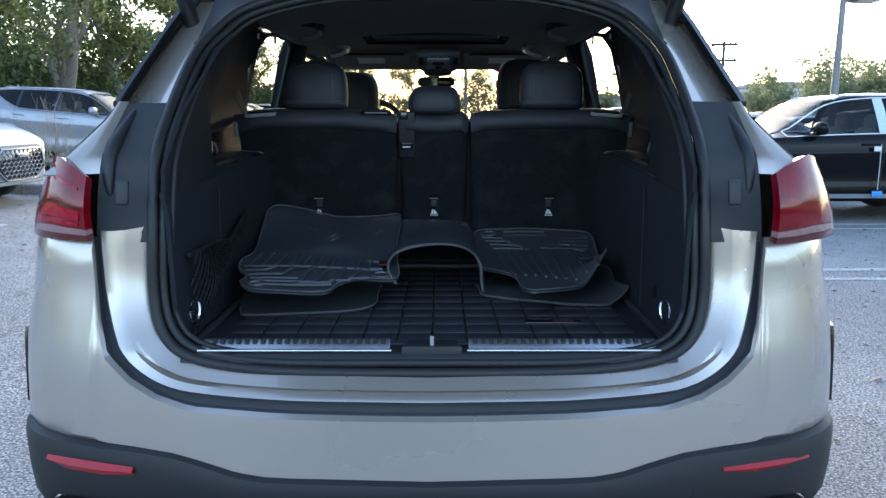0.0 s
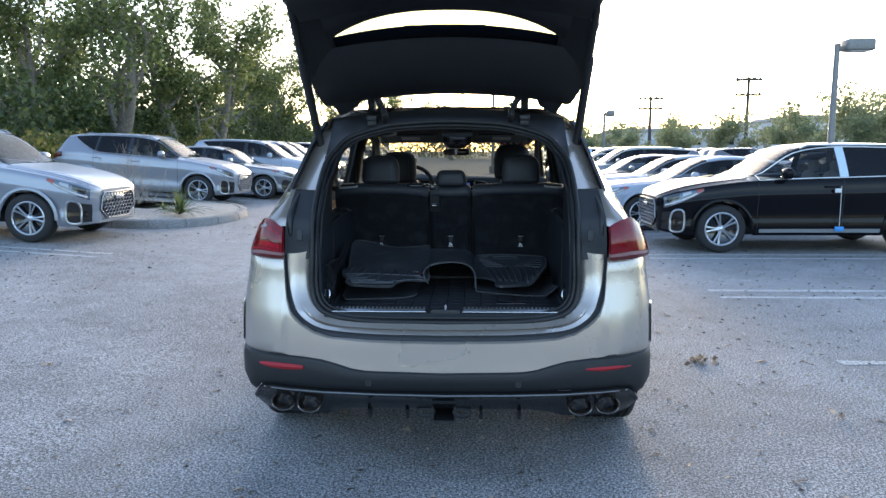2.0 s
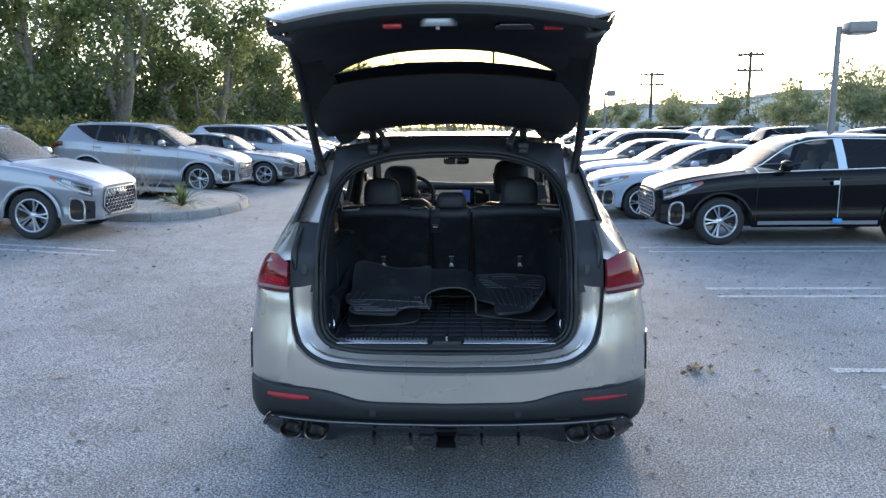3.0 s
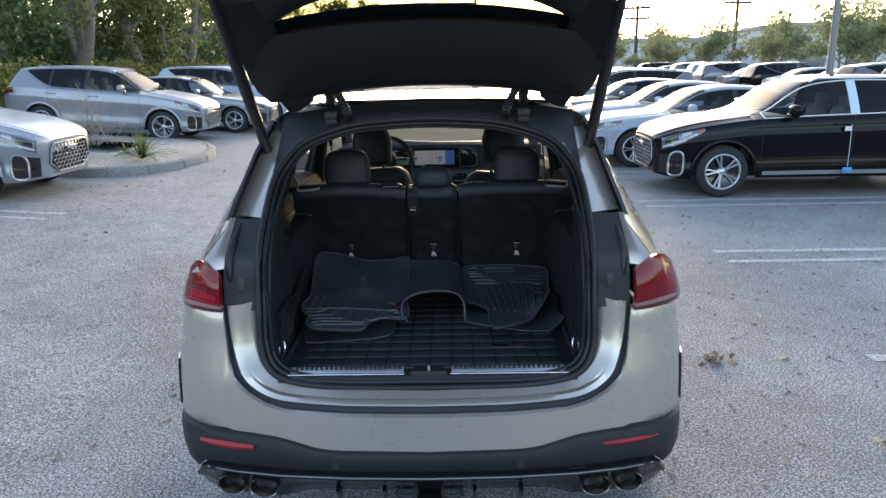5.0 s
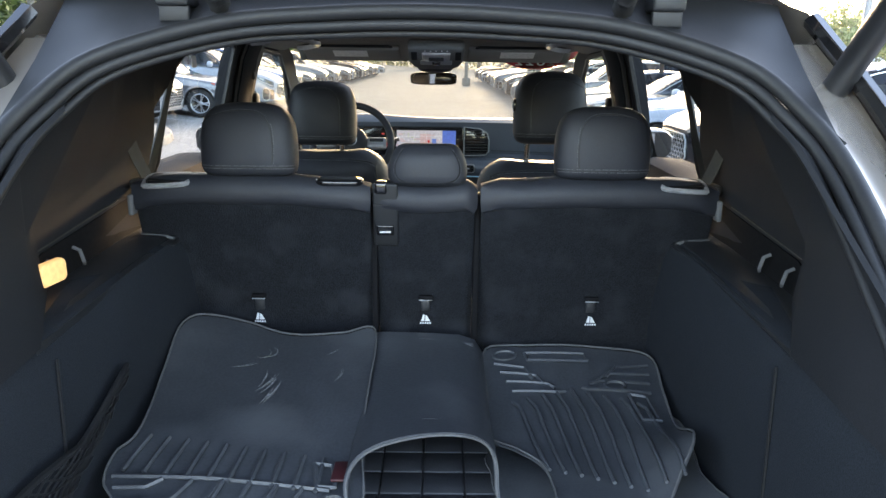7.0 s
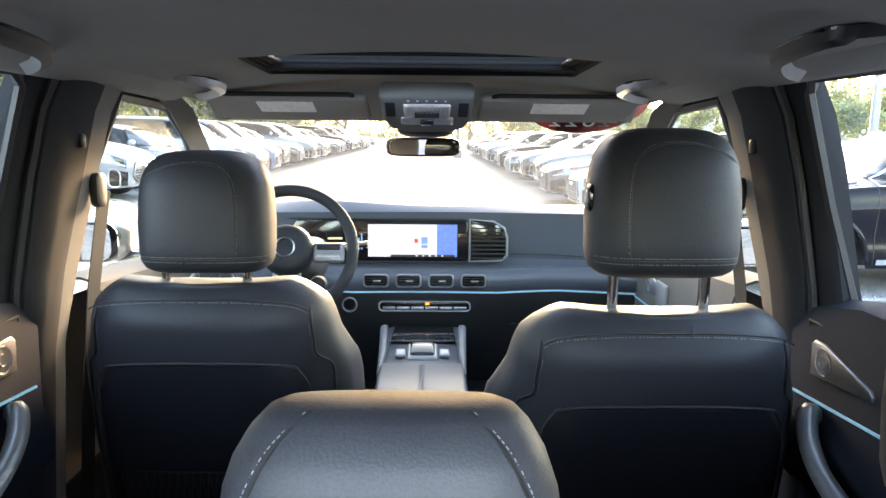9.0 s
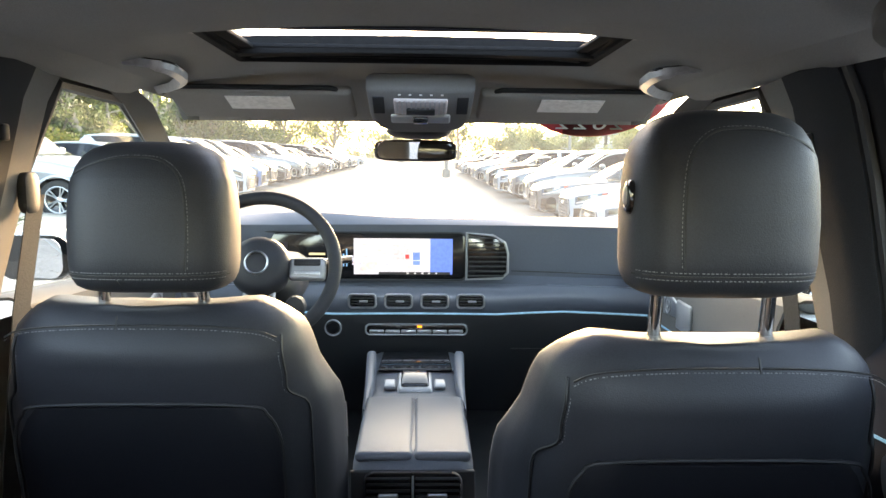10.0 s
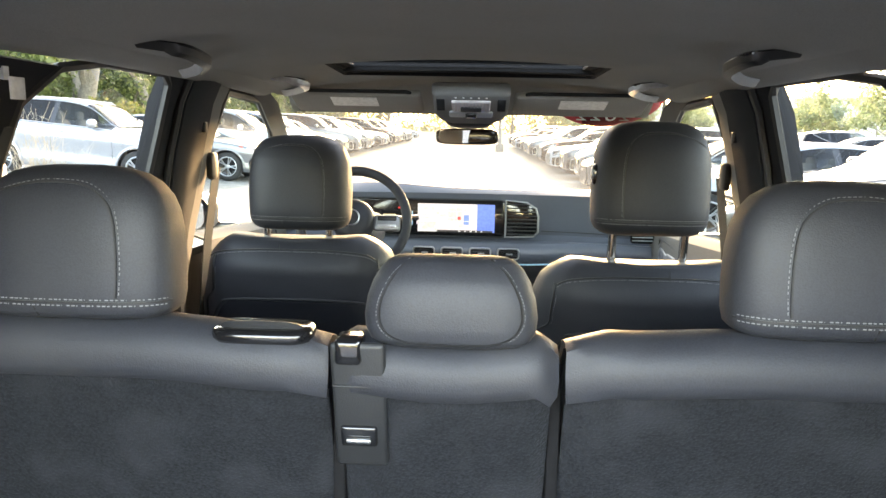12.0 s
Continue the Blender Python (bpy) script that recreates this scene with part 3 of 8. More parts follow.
def spiky_plant(x, y, z, n, length, seed, name, label, material):
    rnd = random.Random(seed)
    top = thing(name, label, "plant", at=(x, y, z))
    blade = []
    for i in range(n):
        a, up, l = rnd.uniform(0, 6.28), rnd.uniform(0.35, 1.4), length * rnd.uniform(0.6, 1.1)
        pts = []
        for k in range(6):
            t = k / 5
            r = l * t * math.cos(up)
            pts.append((r * math.cos(a), r * math.sin(a), l * t * math.sin(up) - 0.45 * l * t * t * (1.2 - up * 0.5)))
        side = Vector((-math.sin(a), math.cos(a), 0)) * 0.022
        rows = [[Vector(p) - side * (1 - 0.9 * k / 5), Vector(p) + Vector((0, 0, 0.006)), Vector(p) + side * (1 - 0.9 * k / 5)] for k, p in enumerate(pts)]
        blade.append(loft(rows))
    part("leaves", join(*blade), material, top, kind="stuff")
    return top


spiky_plant(-5.6, 10.5, 0.33, 70, 0.75, 4, "small_palm_plant", "small spiky green palm plant in the sandy bed", PALM)
spiky_plant(-6.1, 11.0, 0.36, 26, 0.42, 9, "grass_tuft", "low dry grass tuft in the sandy bed", PALM)


def dry_bush(x, y, z):
    rnd = np.random.default_rng(2)
    top = thing("dry_bush", "leafless brown dry bush on the planting island", "bush", at=(x, y, z))
    twigs = []
    for i in range(44):
        a, out = rnd.uniform(0, 6.28), rnd.uniform(0.15, 1.3)
        b, br = limb((0.25 * rnd.normal(), 0.2 * rnd.normal(), 0), (out * math.cos(a), out * math.sin(a), 1), rnd.uniform(0.6, 1.5), 0.006, rnd, 0.16, 6)
        twigs.append(tube(b, br, 4))
        for q in (2, 3, 4, 5):
            e, er = limb(b[q], rnd.normal(0, 1, 3) + (0, 0, 0.8), 0.32, 0.0028, rnd, 0.3, 3)
            twigs.append(tube(e, er, 3))
    part("branchwork", join(*twigs), TWIG, top, kind="stuff")


dry_bush(-7.3, 12.2, 0.43)


# ---- litter on the asphalt ----
def litter():
    rnd = np.random.default_rng(33)
    v, f = [], []
    for i in range(11000):
        x, y = rnd.uniform(-9, 9), -3.5 + 14.5 * rnd.uniform() ** 1.3
        s = rnd.uniform(0.006, 0.024) * (1.9 if i % 24 == 0 else 1)
        a = rnd.uniform(0, 6.28)
        k = len(v)
        c, d = math.cos(a), math.sin(a)
        for u, w, h in ((-1, 0, 0.003), (0, 0.45, 0.004 + s * 0.4), (1, 0, 0.003), (0, -0.45, 0.004 + s * 0.2)):
            v.append((x + s * (u * c - w * d), y + s * (u * d + w * c), h + rise(x)))
        f.append((k, k + 1, k + 2, k + 3))
    return v, f


tagged(part("leaf_litter", litter(), DRY_LEAF), "scattered dry brown leaf bits on asphalt", "litter", kind="stuff")


def grit():
    rnd = np.random.default_rng(34)
    v, f = [], []
    for i in range(3200):
        x, y = rnd.uniform(-8, 8), -3.5 + 12 * rnd.uniform() ** 1.5
        s = rnd.uniform(0.003, 0.010)
        k = len(v)
        for a in range(5):
            v.append((x + s * math.cos(a * 1.256) * rnd.uniform(0.7, 1.2), y + s * math.sin(a * 1.256), 0.001 + rise(x)))
        v.append((x, y, s * 0.9 + rise(x)))
        f += [(k + a, k + (a + 1) % 5, k + 5) for a in range(5)]
    return v, f


tagged(part("grit", grit(), PEBBLE), "loose pale grit on the asphalt", "grit", kind="stuff")


def fallen_frond(x, y, name, label, n, size, seed):
    rnd = np.random.default_rng(seed)
    cs = [(rnd.normal(0, size * 0.5), rnd.normal(0, size * 0.5), 0.015 + abs(rnd.normal(0, 0.012))) for i in range(n)]
    o = tagged(part(name, leaf_cloud(cs, 3, (0.02, 0.02, 0.008), 0.045, rnd), DRY_LEAF), label, "dead leaves", kind="stuff")
    o.location = (x, y, 0.004)


fallen_frond(1.81, 1.96, "dead_leaf_clump", "curled pale brown dead leaf clump on asphalt", 14, 0.10, 1)
fallen_frond(2.27, 0.85, "dead_leaf", "single dark dead leaf on asphalt", 3, 0.03, 2)
fallen_frond(-2.9, 1.66, "dead_leaf", "single dark dead leaf on asphalt", 4, 0.03, 3)


# ---- posts, poles and cables ----
def lamp_post(x, y, h, r, head, label):
    top = thing("street_lamp", label, "street lamp", "car park lamps", at=(x, y, 0))
    part("pole", tube([(0, 0, 0), (0, 0, h * 0.5), (0, 0, h)], [r * 1.15, r, r * 0.8], 10), GALVANISED, top)
    part("base", lathe([(0, 0.5), (r * 2.2, 0.5), (r * 2.4, 0.45), (r * 2.4, 0), (0, 0)], 14), CONCRETE, top, "round concrete footing")
    part("arm", box(head * 0.3, 0, h - 0.12, head * 0.5, 0.08, 0.08, 0.01), GALVANISED, top)
    part("lamp_head", box(head * 0.62, 0, h - 0.05, head * 0.85, 0.46, 0.30, 0.05), GALVANISED, top, "boxy grey lamp head")
    part("lens", box(head * 0.62, 0, h - 0.21, head * 0.6, 0.34, 0.03, 0.01), CLEAR_LENS, top)


lamp_post(9.72, 16.4, 4.3, 0.085, 0.85, "grey steel car park lamp post with a boxy head")
lamp_post(7.1, 35, 3.5, 0.08, 0.5, "slim grey car park lamp post in the distance")
lamp_post(1.6, 46, 7.0, 0.11, 0.7, "tall grey car park lamp post beside the aisle")


def utility_pole(x, y, h, arms):
    top = thing("utility_pole", "weathered wooden utility pole with cross arms", "utility pole", "utility poles", at=(x, y, 0))
    part("pole", tube([(0, 0, 0), (0, 0, h)], [0.21, 0.16], 8), POLE_WOOD, top)
    for z in arms:
        part("cross_arm", box(0, 0, z, 2.8, 0.16, 0.24, 0.01), POLE_WOOD, top)
        for q in (-1.2, -0.6, 0.6, 1.2):
            part("insulator", lathe([(0, z + 0.3), (0.07, z + 0.28), (0.10, z + 0.18), (0.06, z + 0.10)], 8, Matrix.Translation((q, 0, 0))), GALVANISED, top)


utility_pole(29.5, 75, 9.2, (8.9, 7.3))
utility_pole(20.5, 80, 7.6, (7.3, 6.2))
utility_pole(52, 70, 10, (9.7, 8.6))
for i, (z, q) in enumerate(((8.9, -1.0), (8.9, 1.0), (7.3, 0.0), (6.8, 0.4))):
    pts = []
    for a, b in (((20.5, 80, min(z, 7.4)), (29.5, 75, z)), ((29.5, 75, z), (52, 70, z + 0.8)), ((52, 70, z + 0.8), (90, 62, z + 1))):
        pts += [(a[0] + (b[0] - a[0]) * t, a[1] + q + (b[1] - a[1]) * t, a[2] + (b[2] - a[2]) * t + 0.25 - 2.4 * t * (1 - t)) for t in (0, 0.25, 0.5, 0.75)]
    tagged(part("overhead_cable", tube(pts, 0.045, 4), BLACK_PRINT), "thin black overhead cable between utility poles", "cable", "overhead cables")


# ---- far buildings ----
def warehouse(x0, x1, y, h, label, doors):
    top = thing("warehouse_building", label, "building", "far buildings", at=(0, 0, 0))
    part("wall", box((x0 + x1) / 2, y + 10, h / 2, x1 - x0, 20, h, 0.0), WALL, top)
    part("roof", join(box((x0 + x1) / 2, y + 10, h + 0.15, x1 - x0 + 0.6, 20.6, 0.3, 0.05), box((x0 + x1) / 2, y + 10, h + 0.5, (x1 - x0) * 0.9, 16, 0.4, 0.1)), ROOFING, top)
    for dx in doors:
        part("door", box(dx, y - 0.02, 1.6, 3.2, 0.16, 3.2, 0.02), GREY_PAINT, top, "dark loading door")
    k = int((x1 - x0) / 5)
    for i in range(k):
        wx = x0 + 2.5 + 5 * i
        w = part("window", box(wx, y - 0.03, h * 0.66, 2.2, 0.12, 0.9, 0.02), GLOSS_BLACK, top)
        part("frame", join(box(wx, y - 0.06, h * 0.66 + 0.5, 2.4, 0.16, 0.1, 0), box(wx, y - 0.06, h * 0.66 - 0.5, 2.4, 0.2, 0.1, 0)), GALVANISED, w)


warehouse(23, 44, 112, 4.3, "long pale grey warehouse far behind trees", (30, 38))
warehouse(42, 70, 92, 5.4, "white flat-roofed warehouse with dark doors far away", (46, 52, 58))
warehouse(-60, -34, 70, 4.0, "low white house behind the trees", ())

# ---- parked cars: length along local x, nose at +x ----
SUV = dict(L=4.68, front=0.88, base=2.82, R=0.365, H=1.66,
           belt=((0, .80), (.03, .825), (.08, .85), (.2, .90), (.4, .955), (.7, 1.01), (1.3, 1.08), (2, 1.10), (3.4, 1.14), (3.9, 1.18), (4.4, 1.15), (4.60, 1.06), (4.68, .98)),
           top=((0, .83), (.03, .872), (.08, .905), (.2, .96), (.4, 1.02), (.7, 1.075), (1.28, 1.145), (2.05, 1.585), (2.35, 1.64), (2.7, 1.66), (3.4, 1.645), (4.1, 1.585), (4.34, 1.54), (4.58, 1.16), (4.68, 1.0)),
           half=((0, .54), (.03, .645), (.07, .72), (.13, .785), (.22, .842), (.35, .888), (.55, .92), (.8, .94), (1.0, .945), (2, .93), (3.6, .945), (4.2, .92), (4.5, .85), (4.68, .70)),
           roof=((1.28, .70), (2.05, .61), (3.4, .59), (4.1, .555), (4.34, .535), (4.58, .66)), wind=(1.28, 2.05), tail=(4.34, 4.58), panes=((1.42, 2.60), (2.70, 3.46), (3.52, 4.12)), sill=.27)
SALOON = dict(L=4.76, front=0.86, base=2.84, R=0.34, H=1.43,
              belt=((0, .71), (.03, .75), (.08, .78), (.2, .81), (.5, .86), (1.3, .93), (2, .95), (3.8, 1.0), (4.4, 1.0), (4.76, .88)),
              top=((0, .73), (.03, .775), (.08, .81), (.2, .85), (.5, .91), (1.30, .98), (2.15, 1.38), (2.6, 1.43), (3.2, 1.40), (3.5, 1.34), (4.2, 1.06), (4.76, .95)),
              half=((0, .45), (.03, .57), (.07, .66), (.13, .735), (.22, .80), (.35, .855), (.55, .893), (.8, .91), (1.0, .92), (2, .91), (3.6, .92), (4.2, .89), (4.5, .82), (4.76, .68)),
              roof=((1.30, .68), (2.15, .58), (3.2, .56), (3.5, .54), (4.2, .62)), wind=(1.30, 2.15), tail=(3.5, 4.2), panes=((1.46, 2.63), (2.73, 3.4), (3.45, 3.85)), sill=.24)
# flank of a car, height share and width share: sill, concave lower door, shoulder with a crease, window line
FLANK = ((0, .950), (.05, .968), (.12, .982), (.20, .984), (.27, .972), (.34, .962), (.42, .964), (.54, .978), (.66, .992), (.735, 1.0), (.765, .998), (.79, .988), (.87, .984), (.94, .975), (1.0, .948))
STEPS = ((0, 0), (1, .16), (2, .40), (3, .72), (4, .93), (5, 1.0))
BODY_V = [0, .3, .7, 1.0, 1.25, 1.5, 1.75, 2.1, 2.5, 2.8, 3.06, 3.2, 3.35, 3.7, 4.1, 4.6, 5]
GLASS_V = [5.34, 5.67, 6]
ROOF_V = [6.3, 6.6, 6.9, 7.3, 7.8, 8.4, 9]
ALL_V = BODY_V + GLASS_V + ROOF_V


def lerp(table, s):
    return float(np.interp(s, [a for a, _ in table], [b for _, b in table]))


def glide(table, s):
    """Smooth, never overshooting run through a table."""
    xs, ys = [a for a, _ in table], [b for _, b in table]
    if s <= xs[0] or s >= xs[-1]:
        return ys[0] if s <= xs[0] else ys[-1]
    i = next(k for k in range(len(xs) - 1) if xs[k] <= s <= xs[k + 1])

    def slope(k):
        if k == 0 or k == len(xs) - 1:
            j = min(k, len(xs) - 2)
            return (ys[j + 1] - ys[j]) / (xs[j + 1] - xs[j])
        a, b = (ys[k] - ys[k - 1]) / (xs[k] - xs[k - 1]), (ys[k + 1] - ys[k]) / (xs[k + 1] - xs[k])
        return 0 if a * b <= 0 else 2 * a * b / (a + b)
    h = xs[i + 1] - xs[i]
    t = (s - xs[i]) / h
    return ys[i] * (1 + 2 * t) * (1 - t) ** 2 + slope(i) * h * t * (1 - t) ** 2 + ys[i + 1] * t * t * (3 - 2 * t) + slope(i + 1) * h * t * t * (t - 1)


def on_section(c, s, v):
    """A point of a car's half section s metres behind its nose: (across, up). v: 0 sill, 5 window line, 6 roof edge, 9 roof middle."""
    w, zb, zt = glide(c["half"], s), glide(c["belt"], s), glide(c["top"], s)
    base = c["sill"] + 0.05 * max(0, 1 - s / 0.3) + 0.12 * max(0, (s - c["L"] + 0.5) / 0.5)
    cabin = c["roof"][0][0] <= s <= c["roof"][-1][0]
    wr = min(glide(c["roof"], s) if cabin else w * 0.80, w * 0.9)
    e = 0.06 if cabin and zt - zb > 0.2 else 0.35 * (zt - zb)
    r = 0.0
    if cabin and s > c["panes"][1][1] - 0.1:          # the window line rises to a point at the rear
        r = min(0.93, max(0, (s - c["panes"][1][1] + 0.1) / (c["panes"][2][1] + 0.05 - c["panes"][1][1] + 0.1)) ** 1.8)
    foot = (w * 0.945 + (wr - w * 0.945) * r, zb + 0.004 + (zt - e - zb) * r)
    if v <= 5:
        f = lerp(STEPS, v)
        lo = base
        for sw in (c["front"], c["front"] + c["base"]):
            d = (c["R"] + 0.05) ** 2 - (s - sw) ** 2
            if d > 0:
                lo = max(lo, c["R"] + math.sqrt(d))
        lo = min(lo, zb - 0.10)
        z = max(base + f * (zb - base), lo + 0.012 * v)
        u = lerp(FLANK, max(f, (z - base) / max(.05, zb - base)) if f < 1 else 1)
        bulge = 0.012 * math.exp(-((min(abs(s - q) for q in (c["front"], c["front"] + c["base"])) - .1) / .30) ** 2)
        p = (w * u + bulge * (1 - f), z)
        if v > 4.6 and r:
            t = (v - 4.6) / .4
            return (p[0] + (foot[0] - p[0]) * t, p[1] + (foot[1] - p[1]) * t)
        return p if v < 5 else foot
    if v <= 6:
        t = v - 5
        return (foot[0] + (wr - foot[0]) * t + (.016 * math.sin(math.pi * t) if cabin else 0), foot[1] + (zt - e - foot[1]) * t)
    a = (v - 6) / 3 * math.pi / 2
    return (wr * math.cos(a) ** .72, zt - e + e * math.sin(a) ** .62)


def on_car(c, s, v, out=0.0, side=1):
    """A point of the skin, lifted by out along its normal."""
    y, z = on_section(c, s, v)
    y1, z1 = on_section(c, s, min(9, v + .06))
    y0, z0 = on_section(c, s, max(0, v - .06))
    ya = on_section(c, max(s - .03, 0), v)[0]
    yb = on_section(c, s + .03, v)[0]
    d = max(.002, math.hypot(y1 - y0, z1 - z0))
    n = Vector(((yb - ya) / .06 * .8, (z1 - z0) / d, -(y1 - y0) / d)).normalized()
    p = Vector((c["L"] / 2 - s, y, z)) + n * out
    return Vector((p.x, p.y * side, p.z))


def skin_patch(c, s0, s1, v0, v1, out, side, ns=8, nv=4, slant=0.0):
    return sheet([[on_car(c, s0 + (s1 - s0) * i / ns + slant * j / nv, v0 + (v1 - v0) * j / nv, out, side) for j in range(nv + 1)] for i in range(ns + 1)], 0.004)


def wheel(car, x, y, R, width, spokes):
    s = 1 if y > 0 else -1
    m = Matrix.Translation((x, y, R)) @ pose(0, 0, 0, -90 * s, 0, 0)
    w, r = width / 2, R
    tyre = part("wheel", lathe([(r * .66, -w), (r * .9, -w), (r * .97, -w * .85), (r, -w * .5), (r, w * .5), (r * .97, w * .85), (r * .9, w), (r * .70, w * .92), (r * .66, w * .9)], 32, m), TYRE, car, "black tyre on an alloy wheel")
    bars = [lathe([(r * .70, w * .93), (r * .67, w * .98), (r * .63, w * .9), (r * .62, -w * .5)], 32, m), lathe([(0, w * .75), (r * .1, w * .75), (r * .16, w * .62), (r * .16, w * .3)], 16, m)]
    for i in range(spokes):
        a = 2 * math.pi * i / spokes
        for d in (-0.13, 0.13):
            p = [m @ Vector((q * math.cos(a + d * k), q * math.sin(a + d * k), w * h)) for q, k, h in ((r * .1, 1.6, .66), (r * .36, 1.0, .72), (r * .65, 1.25, .84))]
            bars.append(tube(p, [r * .040, r * .036, r * .050], 5))
    part("rim", join(*bars), ALLOY, tyre, "silver spoked alloy rim")
    part("rim_bowl", lathe([(r * .16, w * .32), (r * .5, w * .36), (r * .62, w * .62)], 24, m), GLOSS_BLACK, tyre)
    part("brake_disc", lathe([(r * .1, 0), (r * .45, 0), (r * .45, w * .2), (r * .1, w * .2)], 20, m), MESH_GREY, tyre)
    part("hub_back", lathe([(0, -w * .4), (r * .63, -w * .4)], 20, m), RUBBER, tyre)


def parked(at, turn):
    """Where a car rests: level, or tilted with the sloping bays."""
    return pose(at[0], at[1], rise(at[0]), 0, math.degrees(math.atan(SLOPE)) if at[0] < -5 else 0, turn)


def parked_car(c, name, label, paint, at, turn, fancy=True, chrome=True, film=False, group="parked cars"):
    L = c["L"]
    car = thing(name, label, "car", group)
    ss = sorted(set([0, .012, .03, .05, .07, .10, .13, .17, .22, .28, .34, .4, L - .02, L - .06, L - .15, L - .22, L - .3, L] + [round(.45 + .1 * i, 3) for i in range(int((L - .6) / .1))]
                    + [a for p in c["panes"] for a in p] + [a for a in c["wind"]] + [a for a in c["tail"]]
                    + [round(f - (c["R"] + .05) * math.cos(math.pi * k / 16), 4) for f in (c["front"], c["front"] + c["base"]) for k in range(17)]))
    rows = [[on_section(c, s, v) for v in ALL_V] for s in ss]
    n_body, n_glass = len(BODY_V) - 1, len(BODY_V) - 1 + len(GLASS_V)
    body, pillar, wind, tail, panes = [], [], [], [], [[], [], []]
    for i in range(len(ss) - 1):
        mid_s = (ss[i] + ss[i + 1]) / 2
        for j in range(len(ALL_V) - 1):
            q = (i, j)
            cab = c["roof"][0][0] < mid_s < c["roof"][-1][0]
            if cab and n_body <= j < n_glass:
                k = next((n for n, (a, b) in enumerate(c["panes"]) if a < mid_s < b), None)
                (panes[k] if k is not None else pillar if c["panes"][0][0] < mid_s < c["panes"][-1][1] else body).append(q)
            elif c["wind"][0] < mid_s < c["wind"][1] and j >= n_glass:
                wind.append(q)
            elif c["tail"][0] < mid_s < c["tail"][1] and j >= n_glass:
                tail.append(q)
            else:
                body.append(q)

    def pick(cells, sides=(1, -1)):
        v, f = [], []
        for i, j in cells:
            for s in sides:
                k = len(v)
                for a, b in ((i, j), (i + 1, j), (i + 1, j + 1), (i, j + 1)):
                    v.append((L / 2 - ss[a], rows[a][b][0] * s, rows[a][b][1]))
                f.append((k, k + 1, k + 2, k + 3) if s > 0 else (k + 3, k + 2, k + 1, k))
        bm = bmesh.new()
        me = bpy.data.meshes.new("t")
        me.from_pydata(v, [], f)
        bm.from_mesh(me)
        bmesh.ops.remove_doubles(bm, verts=bm.verts, dist=0.0008)
        bmesh.ops.dissolve_degenerate(bm, dist=.0005, edges=bm.edges)
        bm.verts.index_update()
        out = [tuple(p.co) for p in bm.verts], [tuple(p.index for p in q.verts) for q in bm.faces]
        bm.free()
        bpy.data.meshes.remove(me)
        return out

    def cap(i):
        return [(L / 2 - ss[i], y, z) for y, z in rows[i]] + [(L / 2 - ss[i], -y, z) for y, z in rows[i][-2::-1]], [tuple(range(2 * len(rows[i]) - 1))]
    part("body", join(pick(body), cap(0), cap(len(ss) - 1)), paint, car, sharp=38)
    part("windscreen", pick(wind), CAR_SCREEN, car)
    part("rear_window", pick(tail), PRIVACY, car)
    for a, b in zip(c["panes"], c["panes"][1:]):
        for s in (1, -1):
            part("door_pillar", pick([q for q in pillar if a[1] < ss[q[0]] + .01 < b[0]], (s,)), GLOSS_BLACK, car)
    for k in range(3):
        for s in (1, -1):
            part("side_window", pick(panes[k], (s,)), SIDE_GLASS if k == 0 else PRIVACY, car)
    part("underbody", join(box(0, 0, .40, L - .5, 1.30, .30, .05), box(-.2, 0, .62, L - 1.9, 1.6, .2, .02)), RUBBER, car)
    # seats and dashboard seen through the glass
    dash_x = L / 2 - c["wind"][0] - .45
    part("dashboard", box(dash_x, 0, lerp(c["belt"], c["wind"][0]) - .1, .5, 1.3, .25, .08), TRIM_PLASTIC, car)
    for y in (-.36, .36):
        seat = part("seat", cushion(dash_x - 1.0, y, .85 * c["H"] / 1.66, .22, .5, .75, 3, 12, 8), PILLAR_CLOTH, car, "pale seat with a headrest")
        part("headrest", cushion(dash_x - 1.05, y, 1.28 * c["H"] / 1.66, .12, .26, .2, 3, 10, 6), PILLAR_CLOTH, seat)
    part("rear_bench", cushion(dash_x - 1.95, 0, .82 * c["H"] / 1.66, .22, 1.2, .7, 4, 14, 8), PILLAR_CLOTH, car)
    for x in (L / 2 - c["front"], L / 2 - c["front"] - c["base"]):
        for y in (1, -1):
            wheel(car, x, y * (lerp(c["half"], c["front"]) - .125), c["R"], .235, 5)
            w = part("wheel_arch", sheet([[(x + (c["R"] + q) * math.cos(a), y * (lerp(c["half"], 1.0) - d), c["R"] + (c["R"] + q) * math.sin(a)) for q, d in ((.05, .01), (.06, -.006), (.085, -.006), (.10, .006))]
                                         for a in (math.pi * k / 14 for k in range(15))], .004), paint, car)
    z0 = c["belt"][0][1]
    # nose
    gw = .53 if c is SUV else .47
    gz = (.375, z0 - .02) if c is SUV else (.30, z0 + .0)
    hexa = [(-gw * .62, gz[0]), (gw * .62, gz[0]), (gw, gz[0] + .14), (gw * .92, gz[1] - .06), (gw * .8, gz[1]), (-gw * .8, gz[1]), (-gw * .92, gz[1] - .06), (-gw, gz[0] + .14)]
    nose = Matrix.Translation((L / 2 - .028, 0, 0)) @ Matrix(((0, 0, 1), (1, 0, 0), (0, 1, 0))).to_4x4()
    grille = part("grille", prism(hexa, .05, nose, .008, 1), GLOSS_BLACK, car, "black honeycomb grille")
    part("grille_frame", tube([nose @ Vector((x, y, .05)) for x, y in hexa], .009 if fancy else .012, 6, closed=True), SATIN if chrome else GLOSS_BLACK, grille, "bright grille frame")
